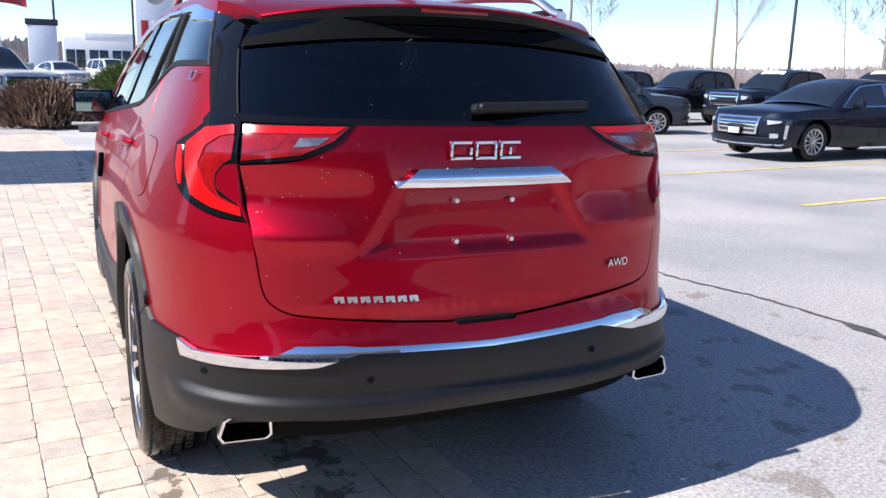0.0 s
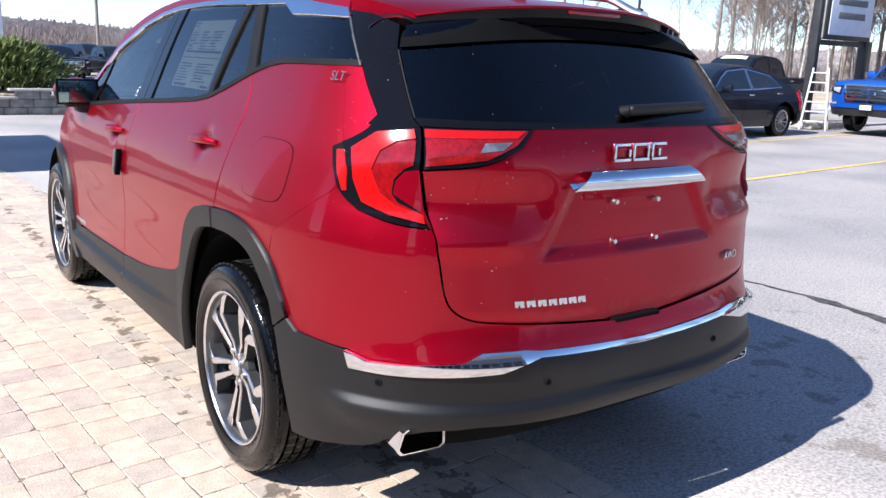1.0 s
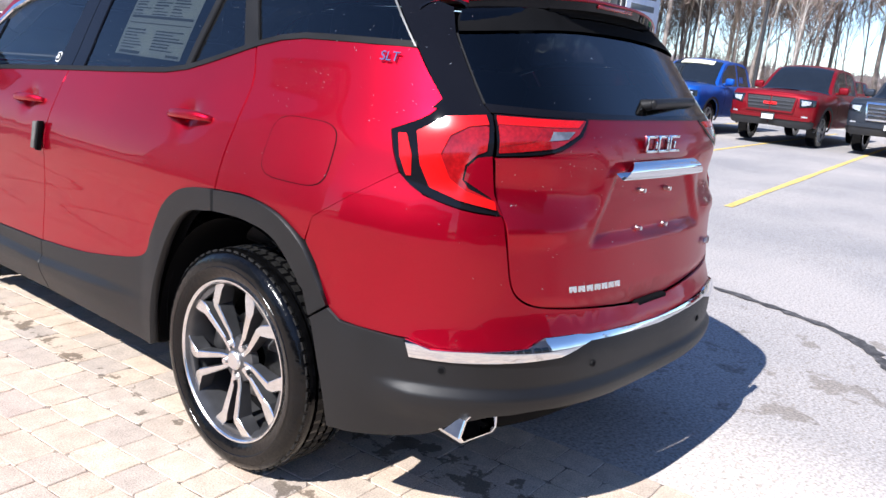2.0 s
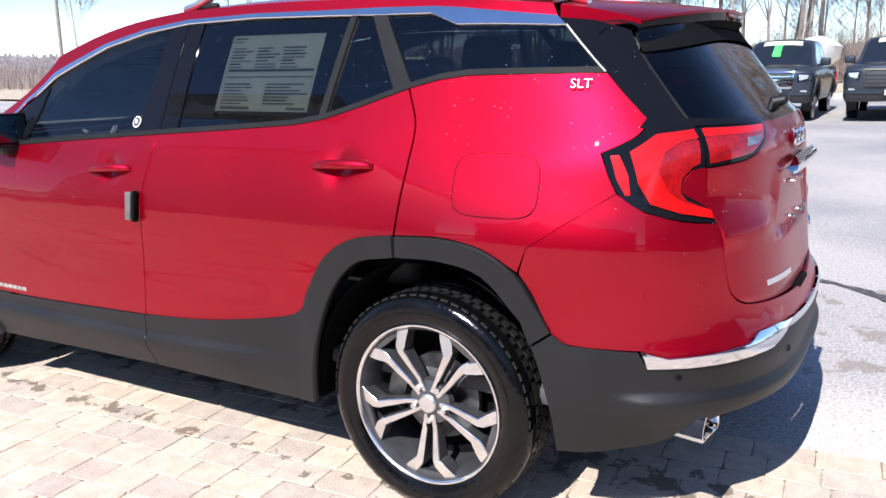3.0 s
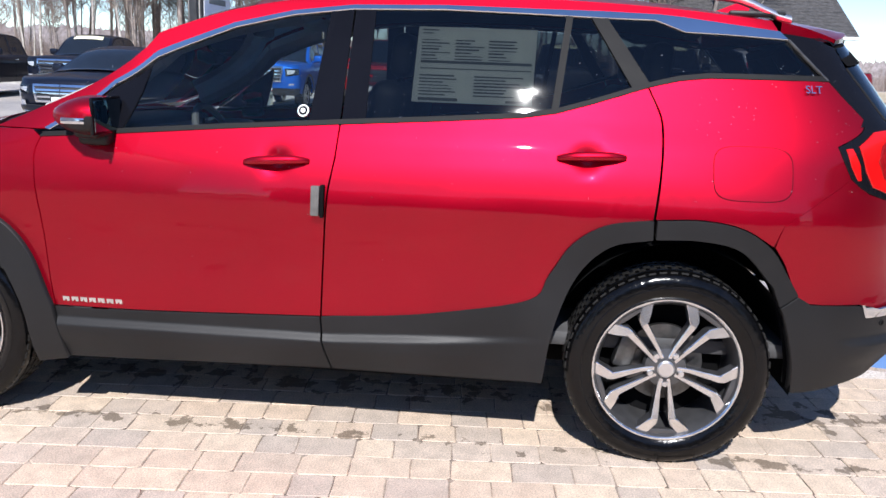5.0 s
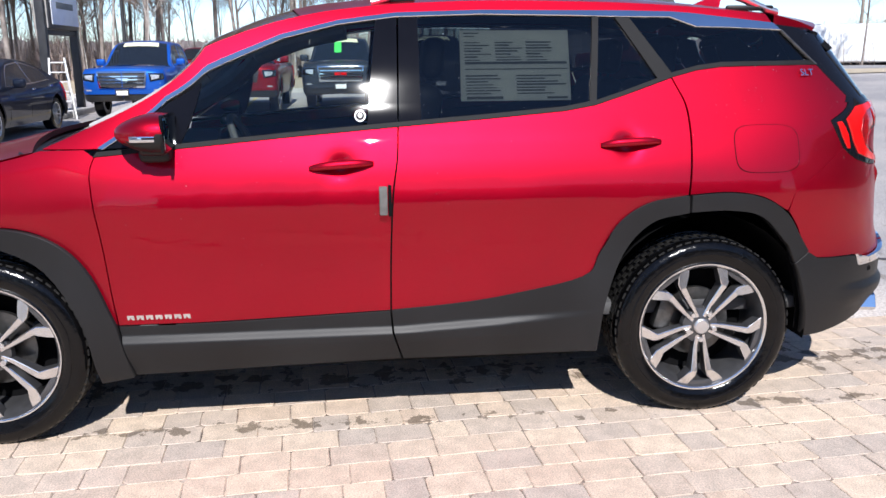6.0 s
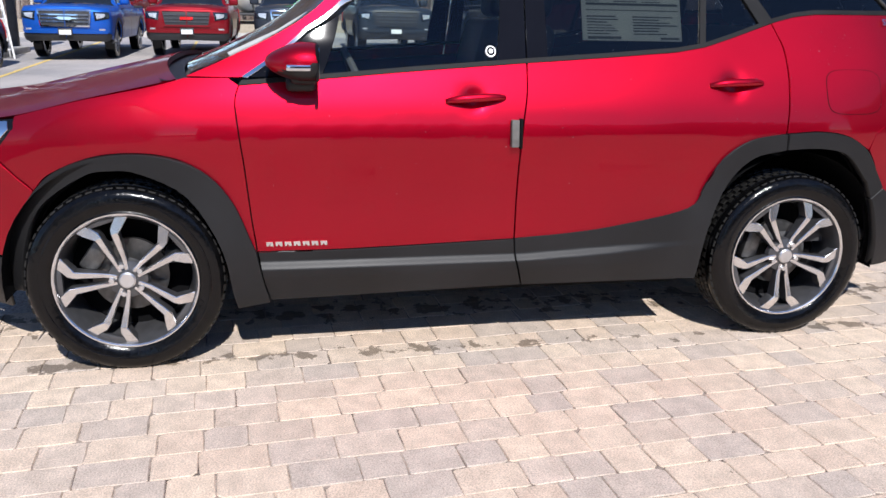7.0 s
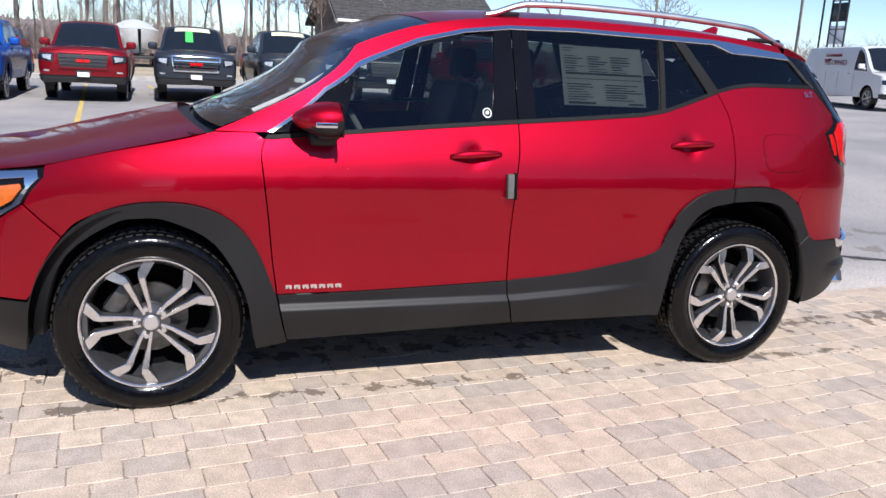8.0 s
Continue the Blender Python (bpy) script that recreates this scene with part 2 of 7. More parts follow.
def panel(name, outline, mat, parent, patch, off=0.0, thick=0.012, side=1, step=0.05, label="", lines=((), ()), middle=(0, 1.3, 0.8)):
    """A sheet cut to an outline (u, z) and laid on a patch. side 1: left, -1: right, 0: both halves in one."""
    pts = []
    for p in outline:
        if not pts or abs(p[0] - pts[-1][0]) + abs(p[1] - pts[-1][1]) > 1e-4:
            pts.append((float(p[0]), float(p[1])))
    if abs(pts[0][0] - pts[-1][0]) + abs(pts[0][1] - pts[-1][1]) < 1e-4:
        pts.pop()
    bm = bmesh.new()
    corners = [bm.verts.new((u, z, 0)) for u, z in pts]
    for tri in clipped(pts):
        bm.faces.new([corners[i] for i in tri])
    a = np.array(pts)
    for axis in (0, 1):
        lo, hi = a[:, axis].min(), a[:, axis].max()
        for k in sorted(set(np.round(np.arange(math.ceil(lo / step) * step, hi, step), 5)) | set(lines[axis])):
            if lo < k < hi:
                co, no = [0, 0, 0], [0, 0, 0]
                co[axis], no[axis] = k, 1
                bmesh.ops.bisect_plane(bm, geom=bm.verts[:] + bm.edges[:] + bm.faces[:], plane_co=co, plane_no=no, dist=1e-5)
    bm.verts.index_update()
    uz = np.array([v.co[:2] for v in bm.verts])
    faces = [[v.index for v in f.verts] for f in bm.faces]
    rim = [(e.verts[0].index, e.verts[1].index) for e in bm.edges if e.is_boundary]
    inside = {(e.verts[0].index, e.verts[1].index): np.array(e.link_faces[0].calc_center_median()[:2]) for e in bm.edges if e.is_boundary}
    bm.free()
    middle = np.array(middle, float)
    step_e = 0.004

    def laid(u, z):
        return lifted(patch, off, u, z, middle)[0]

    p = laid(uz[:, 0], uz[:, 1])
    d1 = laid(uz[:, 0] + step_e, uz[:, 1]) - laid(uz[:, 0] - step_e, uz[:, 1])
    d2 = laid(uz[:, 0], uz[:, 1] + step_e) - laid(uz[:, 0], uz[:, 1] - step_e)
    n = np.cross(d1, d2)
    n /= np.maximum(np.linalg.norm(n, axis=-1, keepdims=True), 1e-9)
    n *= np.sign((n * (p - middle)).sum(-1, keepdims=True))
    verts, norms, count = list(p), list(n), len(p)
    out = []
    for f in faces:
        q = p[f]
        g = np.cross(q[1] - q[0], q[2] - q[0])
        out.append(f if g @ n[f[0]] > 0 else f[::-1])
    for i, j in rim:
        c = patch(*inside[(i, j)])
        o = (p[i] + p[j]) / 2 - c
        o -= n[i] * (o @ n[i])
        along = p[j] - p[i]
        o -= along * (o @ along) / max(along @ along, 1e-12)
        o /= max(np.linalg.norm(o), 1e-9)
        k = len(verts)
        verts += [p[i], p[j], p[j] - n[j] * thick, p[i] - n[i] * thick]
        e = (o + n[i]) / np.linalg.norm(o + n[i])
        norms += [e, e, o, o]
        q = [k, k + 1, k + 2, k + 3]
        g = np.cross(verts[k + 1] - verts[k], verts[k + 2] - verts[k])
        out.append(q if g @ o > 0 else q[::-1])
    verts, norms = np.array(verts), np.array(norms)
    flip = np.array([-1, 1, 1])
    if side == -1:
        verts, norms, out = verts * flip, norms * flip, [f[::-1] for f in out]
    if side == 0:
        m = len(verts)
        out = out + [[i + m for i in f[::-1]] for f in out]
        verts, norms = np.vstack([verts, verts * flip]), np.vstack([norms, norms * flip])
    return put(name, verts, out, mat, parent, label, norms)


def pair(name, outline, mat, parent, patch, **more):
    """The same sheet on the left and the right side."""
    return panel(name, outline, mat, parent, patch, side=1, **more), panel(name, outline, mat, parent, patch, side=-1, **more)


def sheet(name, fn, us, vs, mat, parent, label="", thick=0.0, up=(0, 0, 1)):
    """A grid over a function of two numbers, with a turned-in edge."""
    U, V = np.meshgrid(us, vs)
    p, e = fn(U, V), 1e-3
    n = np.cross(fn(U + e, V) - fn(U - e, V), fn(U, V + e) - fn(U, V - e))
    n /= np.maximum(np.linalg.norm(n, axis=-1, keepdims=True), 1e-9)
    s = np.sign((n * np.array(up)).sum(-1, keepdims=True))
    n *= np.where(s == 0, 1, s)
    r, c = U.shape
    verts, norms = list(p.reshape(-1, 3)), list(n.reshape(-1, 3))
    faces = []
    for j in range(r - 1):
        for i in range(c - 1):
            f = [j * c + i, j * c + i + 1, (j + 1) * c + i + 1, (j + 1) * c + i]
            g = np.cross(verts[f[1]] - verts[f[0]], verts[f[2]] - verts[f[0]])
            faces.append(f if g @ norms[f[0]] > 0 else f[::-1])
    if thick:
        loop = [i for i in range(c)] + [j * c + c - 1 for j in range(1, r)] + [(r - 1) * c + i for i in range(c - 2, -1, -1)] + [j * c for j in range(r - 2, 0, -1)]
        k = len(verts)
        for i in loop:
            verts.append(verts[i] - norms[i] * thick)
            norms.append(norms[i])
        for a in range(len(loop)):
            b = (a + 1) % len(loop)
            faces.append([loop[a], loop[b], k + b, k + a])
    return put(name, verts, faces, mat, parent, label, norms)


def lathe(profile, n=64, axis="x", centre=(0, 0, 0)):
    """Verts and faces of a ring turned about the x axis: profile of (x, r)."""
    verts, faces = [], []
    m = len(profile)
    for k in range(n):
        a = 2 * math.pi * k / n
        for x, r in profile:
            verts.append((centre[0] + x, centre[1] + r * math.cos(a), centre[2] + r * math.sin(a)))
    for k in range(n):
        for i in range(m - 1):
            a, b = k * m + i, ((k + 1) % n) * m + i
            faces.append([a, b, b + 1, a + 1])
    return verts, faces


def turned(name, profile, mat, parent, label="", n=64, angle=35):
    verts, faces = lathe(profile, n)
    bm = bmesh.new()
    vs = [bm.verts.new(v) for v in verts]
    for f in faces:
        bm.faces.new([vs[i] for i in f])
    return part(name, bm, mat, parent, label, angle=angle)


def ribbon(pts, widths, height):
    """Verts and faces of a flat strip along ground points; height is a function of x, y."""
    p = np.array(pts, float)
    d = np.gradient(p, axis=0)
    d /= np.linalg.norm(d, axis=1, keepdims=True)
    o = np.stack([-d[:, 1], d[:, 0]], 1) * np.reshape(widths, (-1, 1)) / 2
    verts = []
    for a in (p + o, p - o):
        verts += [(x, y, height(x, y)) for x, y in a]
    n = len(p)
    return verts, [[i, i + n, i + n + 1, i + 1] for i in range(n - 1)]


def lettering(name, words, size, m, mat, parent=None, depth=0.002):
    """Words cut from sheet metal or paint, in the built-in font."""
    data = bpy.data.curves.new(name, "FONT")
    data.body, data.size, data.extrude, data.align_x, data.align_y = words, size, depth, "CENTER", "CENTER"
    tmp = bpy.data.objects.new(name, data)
    me = bpy.data.meshes.new_from_object(tmp)
    bpy.data.objects.remove(tmp)
    me.materials.clear()
    me.materials.append(mat)
    ob = new(name, me)
    ob.parent = parent
    ob.matrix_local = m
    return ob
# ---- ground ----
def lie(x, y):
    """The lot rises gently away from the paved apron, and levels out far off."""
    x, y = np.asarray(x, float), np.asarray(y, float)
    s = smooth_step((np.hypot(x, y - 1.4) - 3.2) / 5.0) * (1 - smooth_step((np.hypot(x, y) - 40) / 35))
    s = s * smooth_step((x - 1.0) / 6.0)
    return s * np.clip(0.0117 * (x - 2.0) - np.where(y > 0, 0.0141, 0.020) * y, -0.6, 0.9)


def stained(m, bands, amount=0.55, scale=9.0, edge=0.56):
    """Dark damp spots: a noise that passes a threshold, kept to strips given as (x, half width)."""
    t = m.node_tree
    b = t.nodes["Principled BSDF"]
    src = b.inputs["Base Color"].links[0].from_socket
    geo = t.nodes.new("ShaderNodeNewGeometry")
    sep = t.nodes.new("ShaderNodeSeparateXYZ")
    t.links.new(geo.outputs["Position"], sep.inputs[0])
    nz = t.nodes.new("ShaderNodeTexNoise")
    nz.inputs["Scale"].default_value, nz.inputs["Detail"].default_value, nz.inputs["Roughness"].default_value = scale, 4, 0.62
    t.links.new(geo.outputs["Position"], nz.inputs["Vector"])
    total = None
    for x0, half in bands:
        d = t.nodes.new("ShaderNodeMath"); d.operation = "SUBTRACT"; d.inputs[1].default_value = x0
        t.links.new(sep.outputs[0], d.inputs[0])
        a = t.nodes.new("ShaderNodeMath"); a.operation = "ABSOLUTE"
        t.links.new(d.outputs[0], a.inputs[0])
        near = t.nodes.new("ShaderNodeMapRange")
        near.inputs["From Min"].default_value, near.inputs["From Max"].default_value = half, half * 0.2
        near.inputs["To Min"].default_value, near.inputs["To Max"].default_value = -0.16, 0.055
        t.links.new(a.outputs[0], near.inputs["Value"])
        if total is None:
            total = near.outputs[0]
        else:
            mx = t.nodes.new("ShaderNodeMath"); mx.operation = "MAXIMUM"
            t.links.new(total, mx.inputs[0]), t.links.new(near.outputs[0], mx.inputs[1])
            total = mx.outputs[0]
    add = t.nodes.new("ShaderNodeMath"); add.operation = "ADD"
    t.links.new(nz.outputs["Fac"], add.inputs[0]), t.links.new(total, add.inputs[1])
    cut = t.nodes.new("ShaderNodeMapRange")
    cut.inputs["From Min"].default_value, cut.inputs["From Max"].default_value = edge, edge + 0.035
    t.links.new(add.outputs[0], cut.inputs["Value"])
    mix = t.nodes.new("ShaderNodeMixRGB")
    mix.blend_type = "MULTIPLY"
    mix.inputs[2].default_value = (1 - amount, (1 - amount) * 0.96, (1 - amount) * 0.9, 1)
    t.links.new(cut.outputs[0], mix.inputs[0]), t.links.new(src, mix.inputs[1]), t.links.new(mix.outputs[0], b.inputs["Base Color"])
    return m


TONES = ((0.84, 0.86, 0.91), (0.94, 0.94, 0.96), (1.03, 1.01, 0.99), (1.08, 1.06, 1.03), (0.90, 0.89, 0.90), (1.00, 0.96, 0.94), (1.12, 1.09, 1.05), (0.97, 0.97, 1.0), (1.05, 1.02, 1.0), (0.87, 0.88, 0.92), (1.02, 0.99, 0.97))
PAVE = dict(rough=0.9, vary=0.10, scale=14, grain=0.26, grain_scale=170, bump=0.6, tones=TONES)
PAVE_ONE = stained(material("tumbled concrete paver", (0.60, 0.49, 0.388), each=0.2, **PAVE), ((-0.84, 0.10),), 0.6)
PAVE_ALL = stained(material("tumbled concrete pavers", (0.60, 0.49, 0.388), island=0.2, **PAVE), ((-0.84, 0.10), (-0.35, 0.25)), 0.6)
SAND = material("jointing sand", (0.47, 0.385, 0.315), second=(0.13, 0.10, 0.08), rough=1.0, scale=5, grain=0.35, grain_scale=60)
ASPHALT = stained(material("worn pale asphalt", (0.45, 0.41, 0.385), second=(0.31, 0.295, 0.29), rough=0.92, scale=0.42, grain=0.34, grain_scale=75, bump=0.7), ((1.7, 2.2),), 0.3, 3.2, 0.62)
ASPHALT = stained(ASPHALT, ((8, 60),), 0.2, 44.0, 0.63)
SEALER = material("black crack sealer", (0.075, 0.07, 0.07), rough=0.8, vary=0.45, scale=14, grain=0.4, grain_scale=60)
YELLOW = material("worn yellow road paint", (0.72, 0.52, 0.16), rough=0.85, vary=0.18, scale=12, grain=0.25, grain_scale=80)
GRASS = material("dead tan grass", (0.52, 0.43, 0.31), rough=1.0, second=(0.42, 0.35, 0.24), scale=0.6, grain=0.3, grain_scale=12)
CONCRETE = material("grey concrete", (0.42, 0.40, 0.37), rough=0.9, vary=0.15, scale=3, grain=0.15, grain_scale=60, bump=0.3)

EDGE_X, SKEW = 0.07, 0.08  # where the pavers end: x = EDGE_X - SKEW * y
xs = np.concatenate([[-900, -400, -150, -70, -40], np.linspace(-30, -7, 12), [-6.7, EDGE_X - 0.001, EDGE_X + 0.001], np.linspace(1, 42, 60), [50, 60, 75, 100, 150, 300, 900]])
ys = np.concatenate([[-900, -300, -120, -70, -50], np.linspace(-40, -7, 24), [-6.001, -5.999], np.linspace(-5, 14, 30), [14.999, 15.001], np.linspace(16, 45, 24), [55, 75, 110, 200, 400, 900]])
X, Y = np.meshgrid(xs, ys)
paved = (X > -6.75) & (X < EDGE_X) & (Y > -6) & (Y < 15)
gz = lie(X, Y) - 0.002 - 0.045 * paved
X = np.where(np.abs(X - EDGE_X) < 0.01, X - SKEW * np.clip(Y, -6, 15), X)
c = len(xs)
ground = put("ground", np.stack([X, Y, gz], -1).reshape(-1, 3), [[j * c + i, j * c + i + 1, (j + 1) * c + i + 1, (j + 1) * c + i] for j in range(len(ys) - 1) for i in range(c - 1)], ASPHALT)
tagged(ground, "pale worn asphalt of the car park, with fine gravel", "ground", kind="structure")
bed = put("paver_bed", [(-6.7, -6, -0.0040), (EDGE_X + SKEW * 6, -6, -0.0040), (EDGE_X - SKEW * 15, 15, -0.0040), (-6.7, 15, -0.0040)], [[0, 1, 2, 3]], SAND)
bed.data.transform(Matrix())
tagged(bed, "brown sand in the joints between the pavers", "ground", kind="structure")
X, Y = np.meshgrid([27.5, 33, 40, 48, 60, 90, 150], [-30, -15, -8, 0, 8, 16, 24, 34, 60, 120])
field = put("grass_field", np.stack([X, Y, lie(X, Y) + 0.03], -1).reshape(-1, 3), [[j * 7 + i, j * 7 + i + 1, (j + 1) * 7 + i + 1, (j + 1) * 7 + i] for j in range(9) for i in range(6)], GRASS)
tagged(field, "dead tan grass beyond the car park", "grass", kind="structure")
bm = bmesh.new()
for y0, y1 in ((-12, 34),):
    n = 24
    for k in range(n):
        a, b = y0 + (y1 - y0) * k / n, y0 + (y1 - y0) * (k + 1) / n
        z = float(lie(26.9, (a + b) / 2))
        block(bm, (26.9, (a + b) / 2, z + 0.05), (0.3, (y1 - y0) / n, 0.2), 0.02, segments=1)
tagged(part("kerb", bm, CONCRETE), "low grey concrete kerb along the grass", "kerb", kind="structure")


def strip(name, pts, widths, mat, words, category):
    v, f = ribbon(pts, widths, lambda x, y: float(lie(x, y)) + 0.004)
    return tagged(put(name, v, f, mat), words, category, kind="structure")


random.seed(11)
crack = flow([(2.3, 4.6), (2.75, 2.6), (2.8, 1.52), (2.98, 0.79), (3.0, -0.08), (2.7, -0.97), (2.18, -1.40), (1.85, -1.78), (1.2, -2.6), (0.75, -3.4)], 14)
crack = [(x + random.uniform(-0.012, 0.012), y + random.uniform(-0.012, 0.012)) for x, y in crack]
strip("sealed_crack", crack, [(0.02 if y > 0.2 else 0.075) * random.uniform(0.5, 1.5) for x, y in crack], SEALER, "dark sealed crack in the asphalt", "crack")
for x0, y0, x1, y1 in ((7.2, 6.85, 24.0, 7.6), (6.6, 3.72, 24.0, 4.75), (6.6, 1.25, 24.0, 2.95), (7.0, -1.55, 24.0, -0.45), (7.0, -4.3, 24.0, -3.2), (9.0, 10.2, 22, 10.8)):
    p = [(x0 + (x1 - x0) * k, y0 + (y1 - y0) * k) for k in np.linspace(0, 1, 30)]
    strip("bay_line", p, [0.10 * random.uniform(0.8, 1.1) for _ in p], YELLOW, "worn yellow parking bay line", "road marking")

# ---- the sport utility vehicle ----
suv = empty("sport_utility_vehicle", Matrix(), "ruby red compact SUV with black plastic cladding, parked on stone pavers", "car")
BODY = shape(
    spline([0.18, 0.30, 0.48, 0.70, 0.89, 0.97, 1.09, 1.22, 1.32, 1.40, 1.55, 1.64], [0.865, 0.897, 0.908, 0.900, 0.906, 0.893, 0.852, 0.790, 0.748, 0.713, 0.640, 0.585]),
    spline([0.18, 0.30, 0.45, 0.58, 0.66, 0.76, 0.90, 1.05, 1.15, 1.22, 1.27, 1.40, 1.55, 1.64], [-0.84, -0.92, -0.975, -0.985, -0.965, -0.950, -0.936, -0.922, -0.908, -0.875, -0.835, -0.735, -0.62, -0.55]),
    spline([0.18, 0.35, 0.6, 0.85, 1.0, 1.1, 1.3, 1.7], [3.45, 3.58, 3.63, 3.60, 3.45, 3.2, 2.6, 1.7]),
    spline([0.2, 1.0, 1.22, 1.7], [3.3, 3.3, 4.0, 4.2]), 0.1, 1.9)
MID = -1.1566  # the middle of the tail
FRONT = 3.863  # the middle of the nose
BELT = [(2.25, 1.075), (2.0, 1.098), (1.6, 1.132), (1.2, 1.162), (0.86, 1.186), (0.56, 1.210), (0.44, 1.230), (0.32, 1.266), (0.127, 1.330), (0.03, 1.356), (-0.06, 1.368), (-0.15, 1.370), (-0.405, 1.372)]
CH_LOW = [(2.238, 1.10), (2.11, 1.268), (1.824, 1.400), (1.614, 1.487), (1.404, 1.538), (1.19, 1.565), (0.861, 1.574), (0.524, 1.568), (0.30, 1.562), (0.11, 1.560), (0.05, 1.540), (0.0, 1.522), (-0.15, 1.518), (-0.34, 1.508)]
CH_TOP = [(2.258, 1.105), (2.13, 1.282), (1.84, 1.415), (1.622, 1.502), (1.408, 1.553), (1.19, 1.580), (0.861, 1.589), (0.524, 1.586), (0.30, 1.585), (0.10, 1.580), (0.0, 1.573), (-0.15, 1.556), (-0.325, 1.535)]
EDGE = spline([-0.45, -0.3, 0.0, 0.4, 0.8, 1.15, 1.4, 1.6, 1.8, 2.0, 2.25, 2.47], [1.556, 1.575, 1.602, 1.622, 1.628, 1.618, 1.596, 1.560, 1.498, 1.412, 1.266, 1.098])
ARCH_R = [(0.437, 0.285), (0.41, 0.49), (0.34, 0.685), (0.235, 0.795), (0.09, 0.828), (-0.03, 0.832), (-0.13, 0.80), (-0.21, 0.68), (-0.245, 0.54), (-0.298, 0.303)]
ARCH_F = [(2.225, 0.24), (2.236, 0.467), (2.313, 0.672), (2.427, 0.762), (2.50, 0.772), (2.568, 0.748), (2.682, 0.622), (2.76, 0.414), (2.80, 0.30)]


def on_belt(u, lift=0.0):
    b = np.array(BELT)[::-1]
    return float(np.interp(u, b[:, 0], b[:, 1])) + lift


def handle_dent(u0, z0):
    def off(u, z):
        return -0.016 * np.exp(-(((u - u0) / 0.042) ** 2) - ((z - z0) / 0.038) ** 2)
    return off


# red sheet metal
lines = [round(1.36 + 0.012 * k, 3) for k in range(10)], [round(0.99 + 0.01 * k, 3) for k in range(9)]
clad_top = flow([(2.15, 0.461), (1.856, 0.464), (1.243, 0.483)])
front_door = flow([(2.245, 1.075), (2.183, 0.875), (2.153, 0.55), (2.147, 0.463)]) + clad_top + flow([(1.2435, 0.484), (1.238, 0.70), (1.226, 0.914), (1.206, 1.05), (1.199, 1.16)]) + BELT[3:0:-1]
pair("front_door", front_door, RED, suv, BODY, off=handle_dent(1.412, 1.03), lines=lines)
lines = [round(0.255 + 0.012 * k, 3) for k in range(13)], [round(1.045 + 0.01 * k, 3) for k in range(9)]
arch_out = flow([(0.097, 0.895), (0.254, 0.868), (0.364, 0.795), (0.437, 0.68), (0.50, 0.588), (0.80, 0.525), (1.007, 0.499), (1.236, 0.484)])
rear_door = [(1.192, 1.163)] + flow([(1.199, 1.05), (1.219, 0.914), (1.231, 0.70), (1.2365, 0.484)]) + arch_out[::-1] + flow([(0.0985, 0.896), (0.09, 1.0), (0.084, 1.13), (0.09, 1.235), (0.131, 1.327)]) + BELT[7:3:-1]
pair("rear_door", rear_door, RED, suv, BODY, off=handle_dent(0.325, 1.087), lines=lines)
lamp_edge = flow([(-0.452, 1.25), (-0.424, 1.206), (-0.353, 1.158)], 4) + flow([(-0.353, 1.156), (-0.371, 1.10), (-0.392, 1.051)], 4)
quarter = BELT[8:] + [(-0.42, 1.33)] + lamp_edge + [(-0.303, 0.968), (-0.225, 0.893)] + flow([(-0.205, 0.822), (-0.129, 0.880), (-0.03, 0.903), (0.091, 0.896)]) + flow([(0.083, 1.0), (0.077, 1.13), (0.083, 1.235), (0.123, 1.327)])
pair("quarter_panel", quarter, RED, suv, BODY)
GATE_GAP = [(-0.604, 0.964), (-0.613, 0.94), (-0.622, 0.876), (-0.630, 0.79), (-0.645, 0.748), (-0.68, 0.722), (-0.74, 0.710), (-0.86, 0.696), (-1.06, 0.677), (MID, 0.673)]
CH_UP = [(MID, 0.617), (-1.088, 0.619), (-0.827, 0.631), (-0.791, 0.637), (-0.70, 0.637), (-0.66, 0.612), (-0.563, 0.603), (-0.476, 0.598), (-0.43, 0.617)]
bumper = [(-0.2257, 0.8915), (-0.3037, 0.967), (-0.3925, 1.0495)] + flow([(-0.449, 1.000), (-0.526, 0.973), (-0.600, 0.963)], 3) + flow(GATE_GAP, 3) + CH_UP + flow([(-0.412, 0.617), (-0.298, 0.624), (-0.266, 0.66), (-0.238, 0.756), (-0.21, 0.818)], 3)
panel("rear_bumper", bumper, RED, suv, BODY, side=0, off=lambda u, z: 0.012 * smooth_step((0.70 - z) / 0.06) * smooth_step((-0.55 - u) / 0.2))


def gate_off(u, z):
    x = np.abs(BODY(u, z)[..., 0])
    wide = 0.275 + (1.06 - z) * 0.62
    pocket = smooth_step((wide - x) / 0.05) * smooth_step((z - 0.862) / 0.05) * smooth_step((1.085 - z) / 0.025)
    crest = 0.010 * np.exp(-(((z - 0.925) / 0.03) ** 2)) * smooth_step((x - 0.36) / 0.1)
    scoop = -0.012 * np.exp(-(((z - 1.03) / 0.06) ** 2)) * smooth_step((x - 0.30) / 0.08)
    return -0.017 * pocket + crest + scoop - 0.012 * smooth_step((0.74 - z) / 0.05)


lines = [round(-0.82 - 0.0125 * k, 4) for k in range(27)], [round(0.86 + 0.01 * k, 3) for k in range(26)]
gate = [(MID, 1.226), (-0.80, 1.226)] + flow([(-0.765, 1.176), (-0.69, 1.133), (-0.563, 1.114)], 4) + flow([(-0.567, 1.108), (-0.588, 1.02), (-0.609, 0.962), (-0.6172, 0.94), (-0.6265, 0.876), (-0.6345, 0.79), (-0.6495, 0.751), (-0.683, 0.7265), (-0.74, 0.7145), (-0.86, 0.7005), (-1.06, 0.6815), (MID, 0.6775)], 3)
panel("tailgate", gate, RED, suv, BODY, side=0, off=gate_off, lines=lines, thick=0.02)
